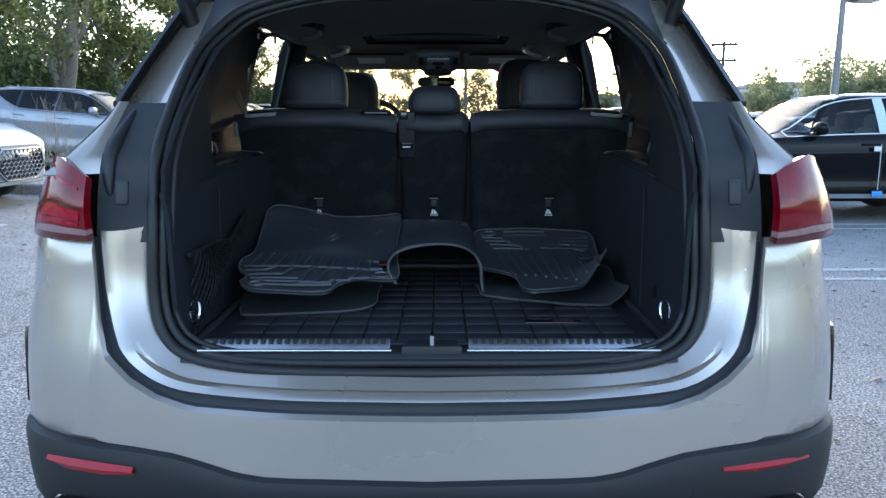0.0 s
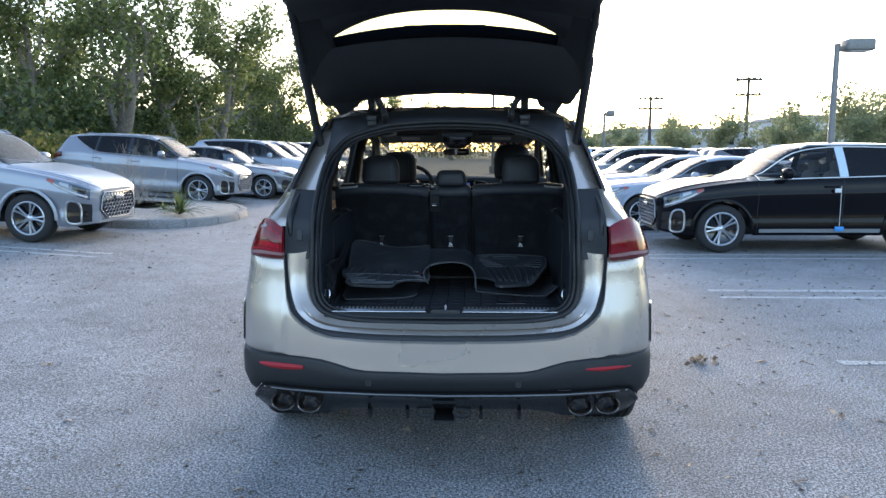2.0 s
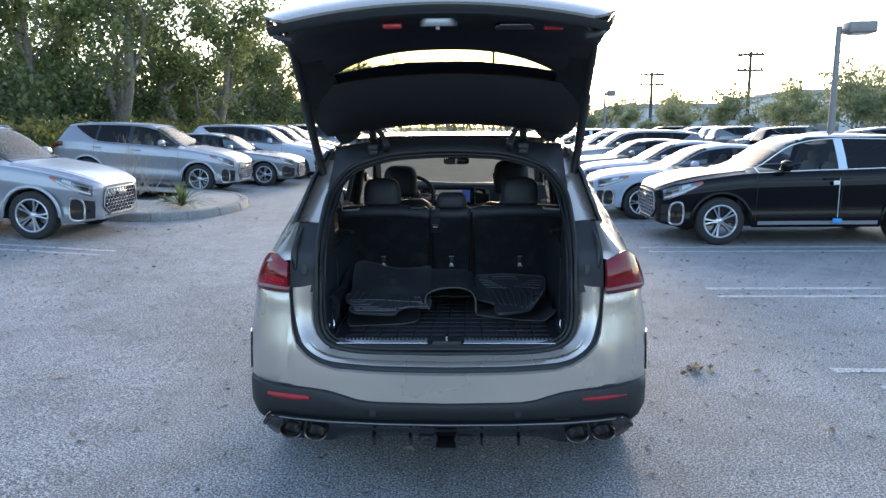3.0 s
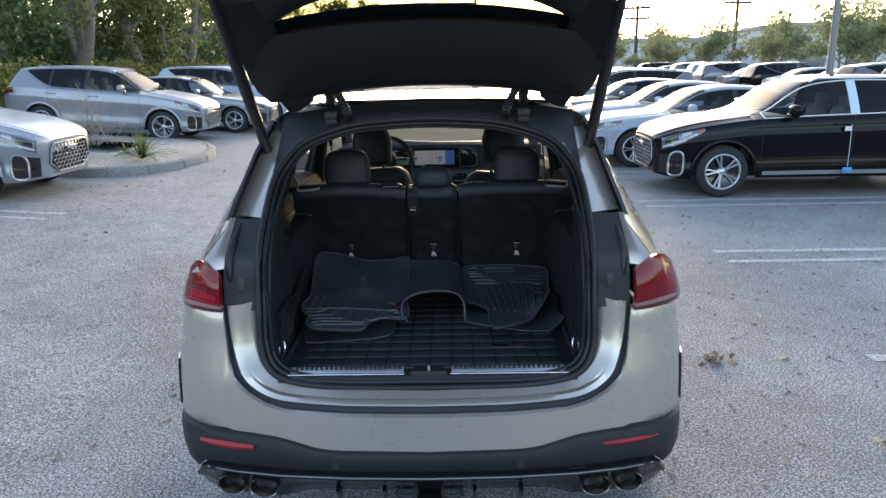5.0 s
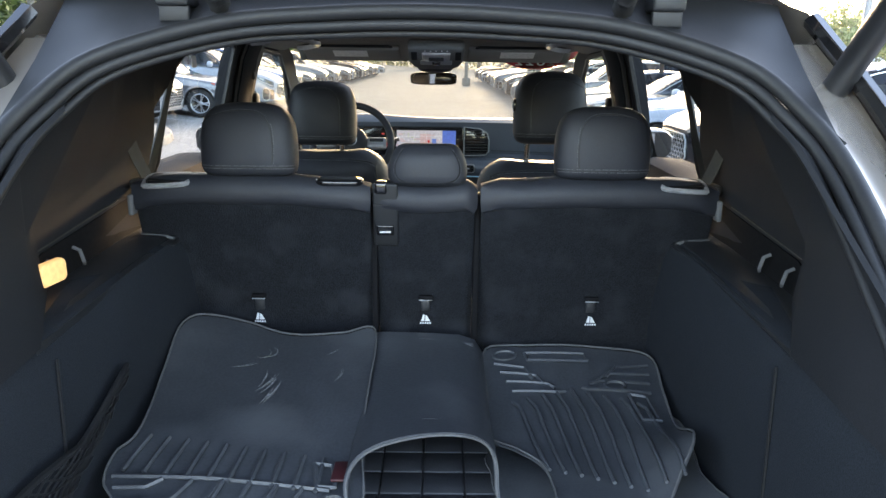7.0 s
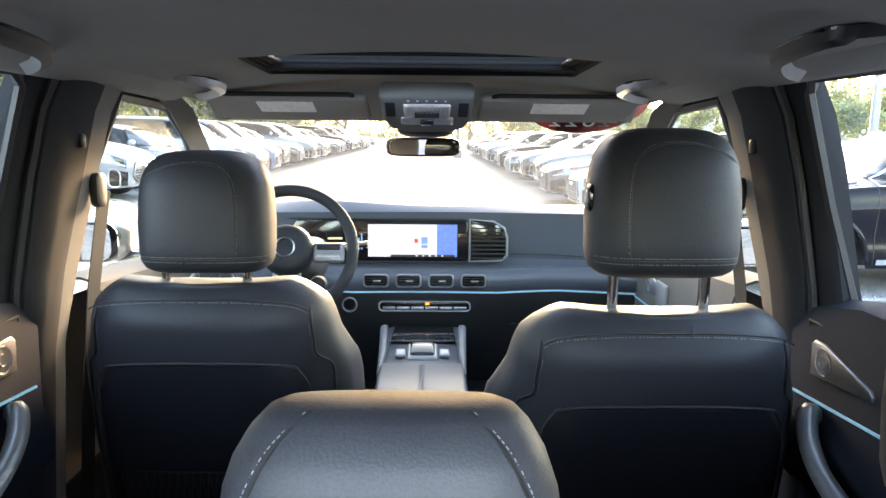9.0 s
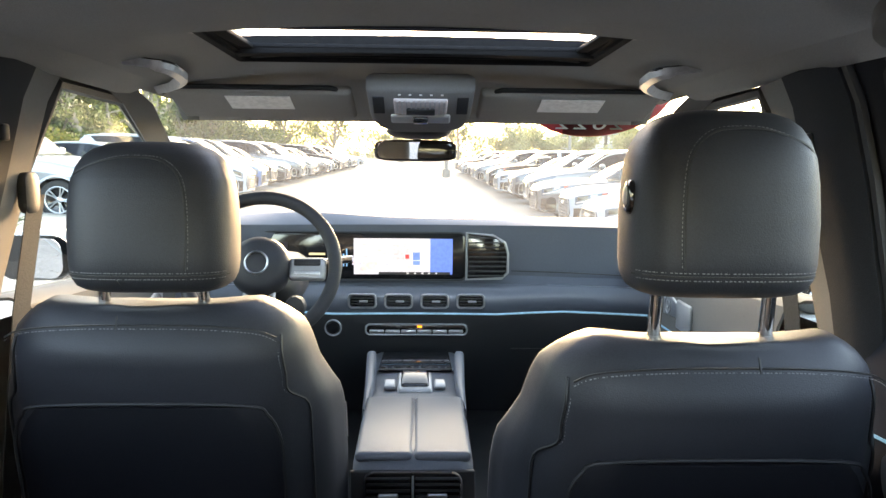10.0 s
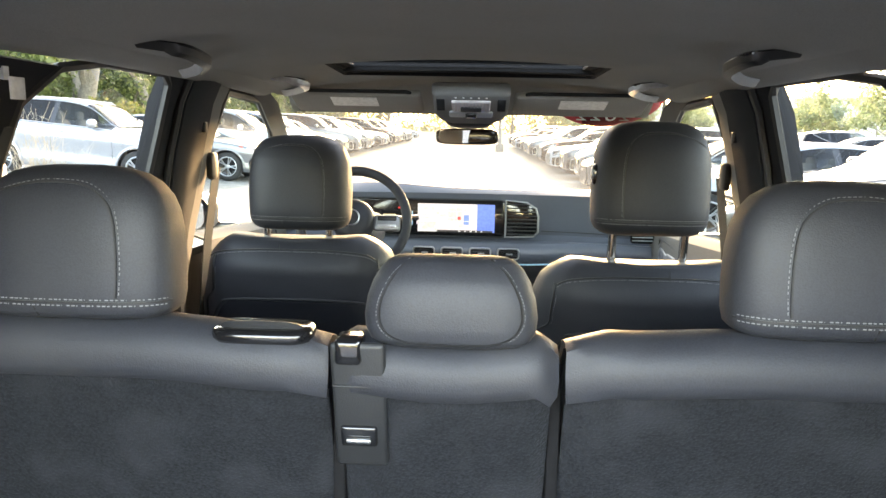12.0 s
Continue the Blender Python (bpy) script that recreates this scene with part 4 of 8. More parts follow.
    if fancy:
        mesh = []
        for r in range(7):
            z = gz[0] + .045 + (gz[1] - gz[0] - .085) * r / 6
            for k in range(-6, 7):
                x = (k + .5 * (r % 2)) * .098
                lim = np.interp(z, [gz[0], gz[0] + .14, gz[1]], [gw * .62, gw, gw * .8]) - .045
                if abs(x) < lim:
                    mesh.append(tube([nose @ Vector((x + .050 * math.cos(a), z + .038 * math.sin(a), .053)) for a in (math.pi / 3 * q for q in range(6))], .0058, 4, closed=True))
        part("honeycomb", join(*mesh), MESH_GREY, grille, kind="stuff")
        part("badge", box(L / 2 + .048, 0, gz[1] - .085, .012, .24, .05, .005), CHROME, grille, "plain bright badge")
    for s in (1, -1):
        def lamp_band(s0, s1, f0, f1, out):
            def at(q, f):
                lo, hi = 2.88 + 1.15 * ((q - .06) / .56) ** 1.5, 4.62 - .05 * (q - .06) / .56
                return on_car(c, q, lo + (hi - lo) * f, out, s)
            return sheet([[at(q, f0 + (f1 - f0) * j / 4) for j in range(5)] for q in [s0 + (s1 - s0) * i / 12 for i in range(13)]], .004)
        lamp = part("headlamp", lamp_band(.065, .60, 0, 1, .006), HEADLAMP, car, "glassy headlamp")
        if fancy:
            part("running_light", lamp_band(.08, .50, .10, .20, .011), CLEAR_LENS, lamp)
            part("lamp_shade", lamp_band(.10, .26, .34, .80, .009), GLOSS_BLACK, lamp)
            part("reflector_bowl", lamp_band(.30, .42, .40, .82, .009), SATIN, lamp)
            part("amber_corner", lamp_band(.50, .59, .12, .9, .011), AMBER_LENS, lamp, "reddish corner lens")
        intake = part("air_intake", skin_patch(c, .05, .33, .45, 2.5, .006, s), GLOSS_BLACK, car, "black corner air intake")
        ring = [on_car(c, a, b, .014, s) for a, b in ((.16, .45), (.15, 1.2), (.155, 2.0), (.19, 2.52), (.29, 2.55), (.335, 2.1), (.325, .9), (.26, .42))]
        part("intake_frame", tube(smooth_path(ring, 3, True), .016, 6, closed=True), STEEL if chrome else GLOSS_BLACK, intake)
        part("tail_lamp", skin_patch(c, L - .34, L - .06, 3.5, 4.4, .008, s), RED_DARK, car, "red tail lamp")
        mx = c["panes"][0][0] + .36
        p = on_car(c, mx, 5.15, 0, s)
        mir = part("door_mirror", cushion(p.x, p.y + .14 * s, p.z + .06, .14, .24, .17, 2.8, 14, 8), paint, car, "door mirror in body colour")
        part("stalk", box(p.x, p.y + .02 * s, p.z - .01, .06, .14, .04, .01), GLOSS_BLACK, mir)
        for hs in (c["panes"][0][1] - .22, c["panes"][1][1] - .12):
            a, b = on_car(c, hs, 3.7, .03, s), on_car(c, hs + .2, 3.7, .03, s)
            part("door_handle", tube([on_car(c, hs - .02, 3.7, .0, s), a, b, on_car(c, hs + .22, 3.7, .0, s)], .013, 6), paint, car)
        for ds in (c["panes"][0][1] + .05, c["panes"][1][1] + .06, c["front"] + .52):
            part("door_seam", tube([on_car(c, ds, v, .0005, s) for v in (.3, 1, 2, 3, 4, 4.9)], .004, 4), RUBBER, car)
        if chrome:
            p0, p2 = c["panes"][0][0], c["panes"][2][1]
            low = [on_car(c, p0 + (p2 - p0) * k / 24, 5.03, .006, s) for k in range(25)]
            high = [on_car(c, p0 + (p2 - p0) * k / 24, 5.97, .006, s) for k in range(24, -1, -1)]
            part("window_trim", tube(low + high, .009, 5, closed=True), STEEL, car, "bright trim round the side windows")
            part("sill_strip", skin_patch(c, c["front"] + .55, c["front"] + c["base"] - .5, .35, .75, .012, s, 6, 2), SATIN, car, "silver strip along the sill")
        if c is SUV:
            part("roof_rail", tube([on_car(c, 2.1, 6.5, 0, s), on_car(c, 2.2, 6.5, .035, s), on_car(c, 3.8, 6.5, .035, s), on_car(c, 3.95, 6.5, 0, s)], .013, 6), STEEL if chrome else GLOSS_BLACK, car)
    for k in (-1, 1):
        part("bonnet_crease", tube([on_car(c, q, 7.25 - .25 * q, -.007, k) for q in (.12, .25, .4, .6, .8, 1.0, 1.2)], .012, 6), paint, car)
        part("bonnet_seam", tube([on_car(c, q, 5.5, .0005, k) for q in (.10, .2, .35, .5, .7, .9, 1.1, 1.25)], .0035, 4), RUBBER, car)
    part("lower_intake", box(L / 2 - .035, 0, c["sill"] + .095, .07, 1.02, .05, .02), GLOSS_BLACK, car, "black slot below the grille")
    part("front_lip", box(L / 2 - .06, 0, c["sill"] + .06, .12, 1.1, .05, .02), SATIN if chrome else DARK_PLASTIC, car)
    part("plate_holder", box(-L / 2 - .0, 0, .62, .02, .5, .13, .005), BLACK_PRINT, car)
    if film:
        a, b = c["panes"][0][1], c["panes"][1][0]
        part("protective_film", skin_patch(c, a - .005, b + .02, 5.05, 5.95, .008, 1, 2, 3), BLUE_FILM, car, "blue-white protective film on the pillar")
        p = on_car(c, a - .02, 3.7, .05, 1)
        part("key_tag_string", tube([p, p + Vector((0, .01, -.3)), p + Vector((.0, .01, -.58))], .004, 4), WHITE_PRINT, car)
        part("key_tag", box(p.x, p.y + .012, p.z - .63, .13, .008, .07, .002), BLUE_TAG, car, "blue tag hanging from the door handle")
        part("paper_tag", box(p.x + .05, p.y + .012, p.z - .06, .09, .006, .06, .002), WHITE_PRINT, car)
    car.matrix_basis = parked(at, turn)
    return car


def nose_at(c, x, y, facing):
    """Middle of a car whose nose is at x; facing +1: towards +x."""
    return (x - facing * c["L"] / 2, y)


near_black = parked_car(SUV, "suv_car", "black compact SUV with blue key tag, parked in a bay", BLACK_PAINT, nose_at(SUV, 3.01, 8.52, -1), 180, film=True)
near_silver = parked_car(SUV, "suv_car", "bright silver compact SUV with dark honeycomb grille", SILVER_BLUE, nose_at(SUV, -5.57, 7.95, 1), 0)
copy_thing(near_silver, parked(nose_at(SUV, -5.82, 15.17, 1), 0))
dark_saloon = parked_car(SALOON, "saloon_car", "dark grey low saloon with gloss black nose", GREY_PAINT, nose_at(SALOON, -5.0, 17.9, 1), 0, chrome=False)
parked_car(SUV, "suv_car", "white SUV with dark windows in a row of parked cars", WHITE_PAINT, nose_at(SUV, -4.75, 20.9, 1), 0)
white_saloon = parked_car(SALOON, "saloon_car", "white saloon with bright grille, parked facing the aisle", WHITE_PAINT, nose_at(SALOON, 2.55, 11.5, -1), 180)
copy_thing(white_saloon, parked(nose_at(SALOON, 2.75, 14.4, -1), 180))
grey_suv = parked_car(SUV, "suv_car", "dark grey SUV in a row of parked cars", GREY_PAINT, nose_at(SUV, 2.8, 23.0, -1), 180, fancy=False)
parked_car(SUV, "suv_car", "blue SUV in a row of parked cars", BLUE_PAINT, nose_at(SUV, -5.0, 23.8, 1), 0, fancy=False)
copy_thing(dark_saloon, parked(nose_at(SALOON, 2.6, 17.2, -1), 181))
stock = [grey_suv, dark_saloon, white_saloon, near_black, dark_saloon, grey_suv, near_silver]
rnd = random.Random(6)
for i in range(14):
    y = 20.1 + 2.9 * i
    if i != 1:
        c = SALOON if stock[i % 7] in (white_saloon, dark_saloon) else SUV
        copy_thing(stock[i % 7], parked(nose_at(c, 2.75 + rnd.uniform(-.2, .2), y, -1), 180 + rnd.uniform(-1, 1)))
    c = SALOON if stock[(i + 3) % 7] in (white_saloon, dark_saloon) else SUV
    copy_thing(stock[(i + 3) % 7], parked(nose_at(c, -5.3 + rnd.uniform(-.2, .2), 26.7 + 2.9 * i, 1), rnd.uniform(-1, 1)))
    c = SALOON if stock[(i + 5) % 7] in (white_saloon, dark_saloon) else SUV
    copy_thing(stock[(i + 5) % 7], parked(nose_at(c, 18.5 + rnd.uniform(-.2, .2), 18 + 2.9 * i, 1), rnd.uniform(-1, 1)))
GATE = 82.5

# ---- the open silver SUV: nose towards +y, middle at x = 0, rear bumper at y = 0 ----
suv = thing("suv_car", "champagne silver SUV standing in the aisle with its tailgate open", "car")

HALF = ((.05, .93), (.2, .985), (.3, 1.006), (.45, 1.02), (.7, 1.025), (1.3, 1.015), (1.7, .975), (3.3, .968), (3.7, 1.0), (4.3, .99), (4.6, .90), (4.8, .76), (4.9, .60))
BELT = ((.05, 1.20), (.8, 1.22), (2.0, 1.20), (3.4, 1.15), (3.7, 1.12), (4.6, 1.02), (4.9, .84))
TOP = ((.7, 1.785), (1.2, 1.80), (1.9, 1.783), (2.33, 1.766), (2.82, 1.73), (3.66, 1.17), (3.75, 1.15), (4.6, 1.05), (4.9, .86))
ROOF = ((.7, .63), (1.2, .685), (2.4, .685), (2.82, .65), (3.66, .76))
REAR_PILLAR = ((.10, 1.20), (.12, 1.22), (.62, 1.68), (.70, 1.74))
REAR_EDGE = ((1.16, .90), (1.23, .835), (1.33, .765), (1.45, .735), (1.58, .70), (1.74, .635))
AXLES, TYRE_R = (.92, 4.03), .385


def shell_row(y):
    w, zb = lerp(HALF, y), lerp(BELT, y)
    lo = .30 if y > .5 else .62
    for a in AXLES:
        d = (TYRE_R + .06) ** 2 - (y - a) ** 2
        if d > 0:
            lo = max(lo, TYRE_R + math.sqrt(d))
    k = zb - lo
    def lean(z):
        return 1 - max(0, z - .85) / .35 * lerp(((.12, .118), (.3, .088), (.6, .050), (1.2, .045)), y)
    low = [(w * .955, lo), (w * .992, lo + .16 * k), (w, lo + .36 * k), (w * .99 * lean(lo + .65 * k), lo + .65 * k), (w * .985 * lean(zb - .06 * k), zb - .06 * k)]
    if y < .7:
        zt = lerp(REAR_PILLAR, y)
        xo = lerp(REAR_EDGE, zt)
        return low + [(max(xo, w * .975 * lean(zb)), min(zb, zt))] + [(xo, zt)] * 4
    cabin = y <= 3.66
    zt = lerp(TOP, y)
    wr = min(lerp(ROOF, y) if cabin else w * .72, w * .93)
    e = .06 if y < 2.83 else (.05 if cabin else .3 * (zt - zb))
    return low + [(w * lerp(((.7, .935), (1.2, .875), (3.4, .875), (3.7, .935)), y), zb), (wr, zt - e), (wr * .88, zt - .3 * e), (wr * (.54 if cabin else .45), zt - .05 * e), (0, zt)]


ss = sorted(set([1.99, 2.06, 2.15, 2.50, .12, .16, .20, .25, .3, .4, .5, .6, .66, .7, .72, .78, 1.22, 1.30, 1.99, 2.2, 3.3, 2.82, 3.66, 4.7, 4.8, 4.86, 4.9] + [round(.8 + .1 * i, 2) for i in range(40)] + [round(a + d, 2) for a in AXLES for d in (-.445, -.43, -.38, -.33, .33, .38, .43, .445)]))
srows = [shell_row(y) for y in ss]
PANES = ((.78, 1.22), (1.30, 1.99), (2.2, 3.3))
HATCH = (2.15, 2.50, .37)           # glass roof opening: from, to, half width


def shell_cells(test, sides=(1, -1)):
    v, f = [], []
    for i in range(len(ss) - 1):
        for j in range(9):
            if test((ss[i] + ss[i + 1]) / 2, j):
                for s in sides:
                    k = len(v)
                    for a, b in ((i, j), (i + 1, j), (i + 1, j + 1), (i, j + 1)):
                        v.append((srows[a][b][0] * s, ss[a], srows[a][b][1]))
                    f.append((k, k + 1, k + 2, k + 3) if s < 0 else (k + 3, k + 2, k + 1, k))
    bm, me = bmesh.new(), bpy.data.meshes.new("t")
    me.from_pydata(v, [], f)
    bm.from_mesh(me)
    bmesh.ops.remove_doubles(bm, verts=bm.verts, dist=.0008)
    bmesh.ops.dissolve_degenerate(bm, dist=.0005, edges=bm.edges)
    bm.verts.index_update()
    out = [tuple(p.co) for p in bm.verts], [tuple(p.index for p in q.verts) for q in bm.faces]
    bm.free()
    bpy.data.meshes.remove(me)
    return out


def in_pane(y):
    return next((k for k, (a, b) in enumerate(PANES) if a < y < b), None)


def is_hatch(y, j):
    return HATCH[0] < y < HATCH[1] and j == 8


part("side_panel", shell_cells(lambda y, j: (j < 5 and y > .3) or (y < .78 and j == 5) or (y < .3 and j == 4) or (y > 3.3 and j == 5), (-1,)), SILVER, suv)
part("side_panel", shell_cells(lambda y, j: (j < 5 and y > .3) or (y < .78 and j == 5) or (y < .3 and j == 4) or (y > 3.3 and j == 5), (1,)), SILVER, suv)
for a, b in zip(PANES, PANES[1:]):
    for s in (-1, 1):
        part("door_pillar", shell_cells(lambda y, j: j == 5 and a[1] < y < b[0], (s,)), GLOSS_BLACK, suv)
for k in range(3):
    for s in (-1, 1):
        part("side_window", shell_cells(lambda y, j: j == 5 and in_pane(y) == k, (s,)), (FRONT_DOOR_GLASS if k == 2 else REAR_DOOR_GLASS) if k else PRIVACY, suv, "tinted side window")
part("roof", shell_cells(lambda y, j: j > 5 and .7 < y < 2.82 and not is_hatch(y, j)), SILVER, suv)
hatch_glass = part("glass_roof", shell_cells(lambda y, j: is_hatch(y, j)), ROOF_GLASS, suv, "tinted glass roof panel")
screen = part("windscreen", shell_cells(lambda y, j: j > 5 and 2.82 < y < 3.66), SCREEN_GLASS, suv, "clear windscreen")
hatch_glass.visible_shadow = screen.visible_shadow = False
part("bonnet", join(shell_cells(lambda y, j: j > 5 and y > 3.66), ([(x, 4.9, z) for x, z in srows[-1]] + [(-x, 4.9, z) for x, z in srows[-1][-2::-1]], [tuple(range(19))])), SILVER, suv)
part("underbody", join(box(0, 2.5, .42, 1.42, 4.3, .2, .04), box(0, 2.55, .52, 1.9, 2.0, .3, .04), box(0, .45, .47, 1.3, .75, .16, .04)), RUBBER, suv)
for a in AXLES:
    for s in (-1, 1):
        m = Matrix.Translation((s * .886, a, TYRE_R)) @ pose(0, 0, 0, 0, 90, 0)
        r, w = TYRE_R, .15
        tread = [(r * .68, -w), (r * .92, -w), (r * .975, -w * .93), (r, -w * .78)]
        for g in range(-3, 4):
            z = g * w * .22
            tread += [(r, z - .009), (r - .008, z - .006), (r - .008, z + .006), (r, z + .009)]
        tread += [(r, w * .78), (r * .975, w * .93), (r * .92, w), (r * .68, w)]
        ty = part("wheel", lathe(tread, 40, m), TYRE, suv, "wide black tyre with grooved tread")
        bars = [lathe([(r * .7, s * w * .95), (r * .64, s * w * .9), (r * .62, -s * w * .5)], 32, m), lathe([(0, s * w * .7), (r * .15, s * w * .65), (r * .15, 0)], 12, m)]
        bars += [tube([m @ Vector((q * math.cos(t), q * math.sin(t), s * w * .75)) for q in (r * .1, r * .66)], r * .05, 5) for t in (2 * math.pi * k / 10 for k in range(10))]
        part("rim", join(*bars), ALLOY, ty)
        part("wheel_well", loft([[(s * x, a + (TYRE_R + .05) * math.cos(t), TYRE_R + (TYRE_R + .05) * math.sin(t)) for x in (.64, .97)] for t in (math.pi * k / 12 for k in range(13))]), RUBBER, suv)
        part("arch_lip", sheet([[(s * (lerp(HALF, a) - d), a + (TYRE_R + q) * math.cos(t), TYRE_R + (TYRE_R + q) * math.sin(t)) for q, d in ((.05, .03), (.055, -.004), (.085, -.004), (.10, .012))] for t in (math.pi * k / 16 for k in range(17))], .004), SILVER, suv)

# rear skin: plan bow and side-on profile
BOW = ((0, -.055), (.3, -.05), (.55, -.031), (.72, -.004), (.82, .023), (.89, .060), (.94, .108), (.97, .165), (.988, .245), (.998, .36))
RISE = ((.30, .05), (.40, .005), (.52, -.014), (.60, -.006), (.68, .0), (.74, .006), (.80, .013), (.825, .018), (.84, .026), (.90, .044), (.98, .058), (1.07, .066), (1.22, .088))


def rear(x, z, out=0.0):
    g = lerp(((.85, 1.05), (1.06, .93), (1.22, .72)), z)
    xx = x if abs(x) < .75 else math.copysign(.75 + (abs(x) - .75) * g, x)
    return Vector((xx, lerp(BOW, abs(x)) + lerp(RISE, z) - out, z))


EDGE_A = ((.750, 1.062), (.747, 1.0), (.738, .89), (.715, .815), (.667, .764), (.60, .727), (.52, .704), (.35, .695), (.15, .691), (0, .690))
EDGE_B = ((.737, 1.075), (.733, .99), (.721, .905), (.692, .824), (.643, .773), (.57, .740), (.46, .726), (.3, .719), (.15, .717), (0, .716))
EDGE_C = ((.636, 1.08), (.641, .99), (.639, .92), (.622, .855), (.588, .808), (.535, .780), (.45, .766), (.3, .758), (.15, .755), (0, .753))


def both(pts):
    """Left-to-right run of a curve given for its right half, outer end first."""
    right = [(x, z) for x, z in pts]
    return [(-x, z) for x, z in right] + [(x, z) for x, z in reversed(right[:-1])]


def fine(pts, k=4):
    return [(p.x, p.y) for p in smooth_path([(x, z, 0) for x, z in pts], k)]


LOWLINE = ((0, .546), (.36, .552), (.42, .560), (.48, .578), (.555, .598), (.65, .606), (.85, .612), (.93, .615), (.995, .62))


def bumper_skin():
    xs = sorted({round(x, 3) for x in [i * .03 for i in range(24)] + [.70, .715, .725, .735, .742, .748, .751, .76, .79, .82, .85, .88, .905, .925, .945, .96, .975, .985, .995]})
    hi = [(0, .690)] + [(x, z) for x, z in reversed(EDGE_A)][1:] + [(.7505, 1.062), (.995, 1.060)]
    rows = []
    for x in [-q for q in reversed(xs[1:])] + xs:
        lo, up = lerp(LOWLINE, abs(x)), lerp(hi, abs(x))
        col = [rear(x, lo + (up - lo) * t) for t in (0, .03, .12, .3, .5, .7, .85, .94, 1)]
        col[0].y += .012
        col[-1].y += .012
        rows.append(col)
    return sheet(rows, .004)


part("rear_bumper", bumper_skin(), SILVER, suv, "silver rear bumper cover", sharp=40)
a, b, c3 = both(fine(EDGE_A)), both(fine(EDGE_B)), both(fine(EDGE_C))
rows = []
for p, q in zip(a, b):
    pa, pb = rear(*p), rear(*q)
    pa.y, pb.y = pa.y + .012, pb.y + .020
    rows.append([pa, pa + Vector((0, .020, 0)), pa.lerp(pb, .4) + Vector((0, .016, 0)), pa.lerp(pb, .8) + Vector((0, .008, 0)), pb])
part("shut_channel", loft(rows), CHANNEL, suv, "dark grey channel between bumper and opening")
rows = []
for p, q in zip(b, c3):
    pb, pc = rear(*p), rear(*q)
    low = min(1, max(0, (.84 - q[1]) / .07))          # 1 along the sill, 0 up the sides
    rows.append([pb + Vector((0, .05, 0)), pb + Vector((0, .020, 0)), pb.lerp(pc, .06) + Vector((0, .016, 0)), pb.lerp(pc, .38) + Vector((0, .022 + .004 * low, 0)), pb.lerp(pc, .42) + Vector((0, .026 + .030 * low, 0)),
                 pb.lerp(pc, .52) + Vector((0, .030 + .030 * low, 0)), pb.lerp(pc, .56) + Vector((0, .034, 0)), pc + Vector((0, .062, .004))])
part("opening_jamb", loft(rows), SILVER, suv, "bright silver painted lip round the boot opening")

GASKET = [(0, .030, .769), (.30, .030, .772), (.45, .038, .782), (.545, .05, .803), (.597, .065, .848), (.617, .08, .93), (.614, .09, 1.07), (.614, .14, 1.235), (.617, .262, 1.35), (.606, .41, 1.48), (.57, .487, 1.553), (.50, .557, 1.62), (.325, .617, 1.675), (.15, .636, 1.692), (0, .642, 1.697)]
ring = GASKET + [(-x, y, z) for x, y, z in GASKET[-2:0:-1]]
ring = smooth_path(ring, 5, closed=True)
def beside(p, inn, back):
    """A point moved towards the middle of the opening and forwards."""
    return p + Vector((0, back, 0)) - Vector((p.x, 0, p.z - 1.2)).normalized() * inn


part("door_seal", join(tube([beside(p, -.008, 0) for p in ring], .0125, 14, closed=True), tube([beside(p, .013, .010) for p in ring], .0095, 12, closed=True), tube([beside(p, .027, .026) for p in ring], .007, 10, closed=True)), RUBBER, suv, "thick black rubber door seal")


def gasket_x(z):
    pts = sorted((z, x) for x, y, z in GASKET[4:13])
    return float(np.interp(z, [q[0] for q in pts], [q[1] for q in pts]))


def gasket_y(z):
    pts = sorted((z, y) for x, y, z in GASKET[4:])
    return float(np.interp(z, [q[0] for q in pts], [q[1] for q in pts]))


def jamb_strip(z0, z1, n, s, dip=0.0, lift=0.0, bends=(0, .1, .55, 1, .8, .1), ends=True):
    rows = []
    for i in range(n + 1):
        z = z0 + (z1 - z0) * i / n
        xi, xo = gasket_x(z) + .012, (lerp(REAR_EDGE, z) if z > 1.361 else float(np.interp(z, [1.05, 1.16, 1.25, 1.36], [.752, .756, .752, .738])))
        y = gasket_y(z)
        d = dip * (math.sin(math.pi * min(1, max(0, (z - z0) / (z1 - z0)))) ** .5 if ends else 1)
        rows.append([Vector((s * (xi + (xo - xi) * t), y + .012 + k * d - lift, z)) for t, k in zip((0, .12, .35, .6, .85, 1), bends)])
    return rows


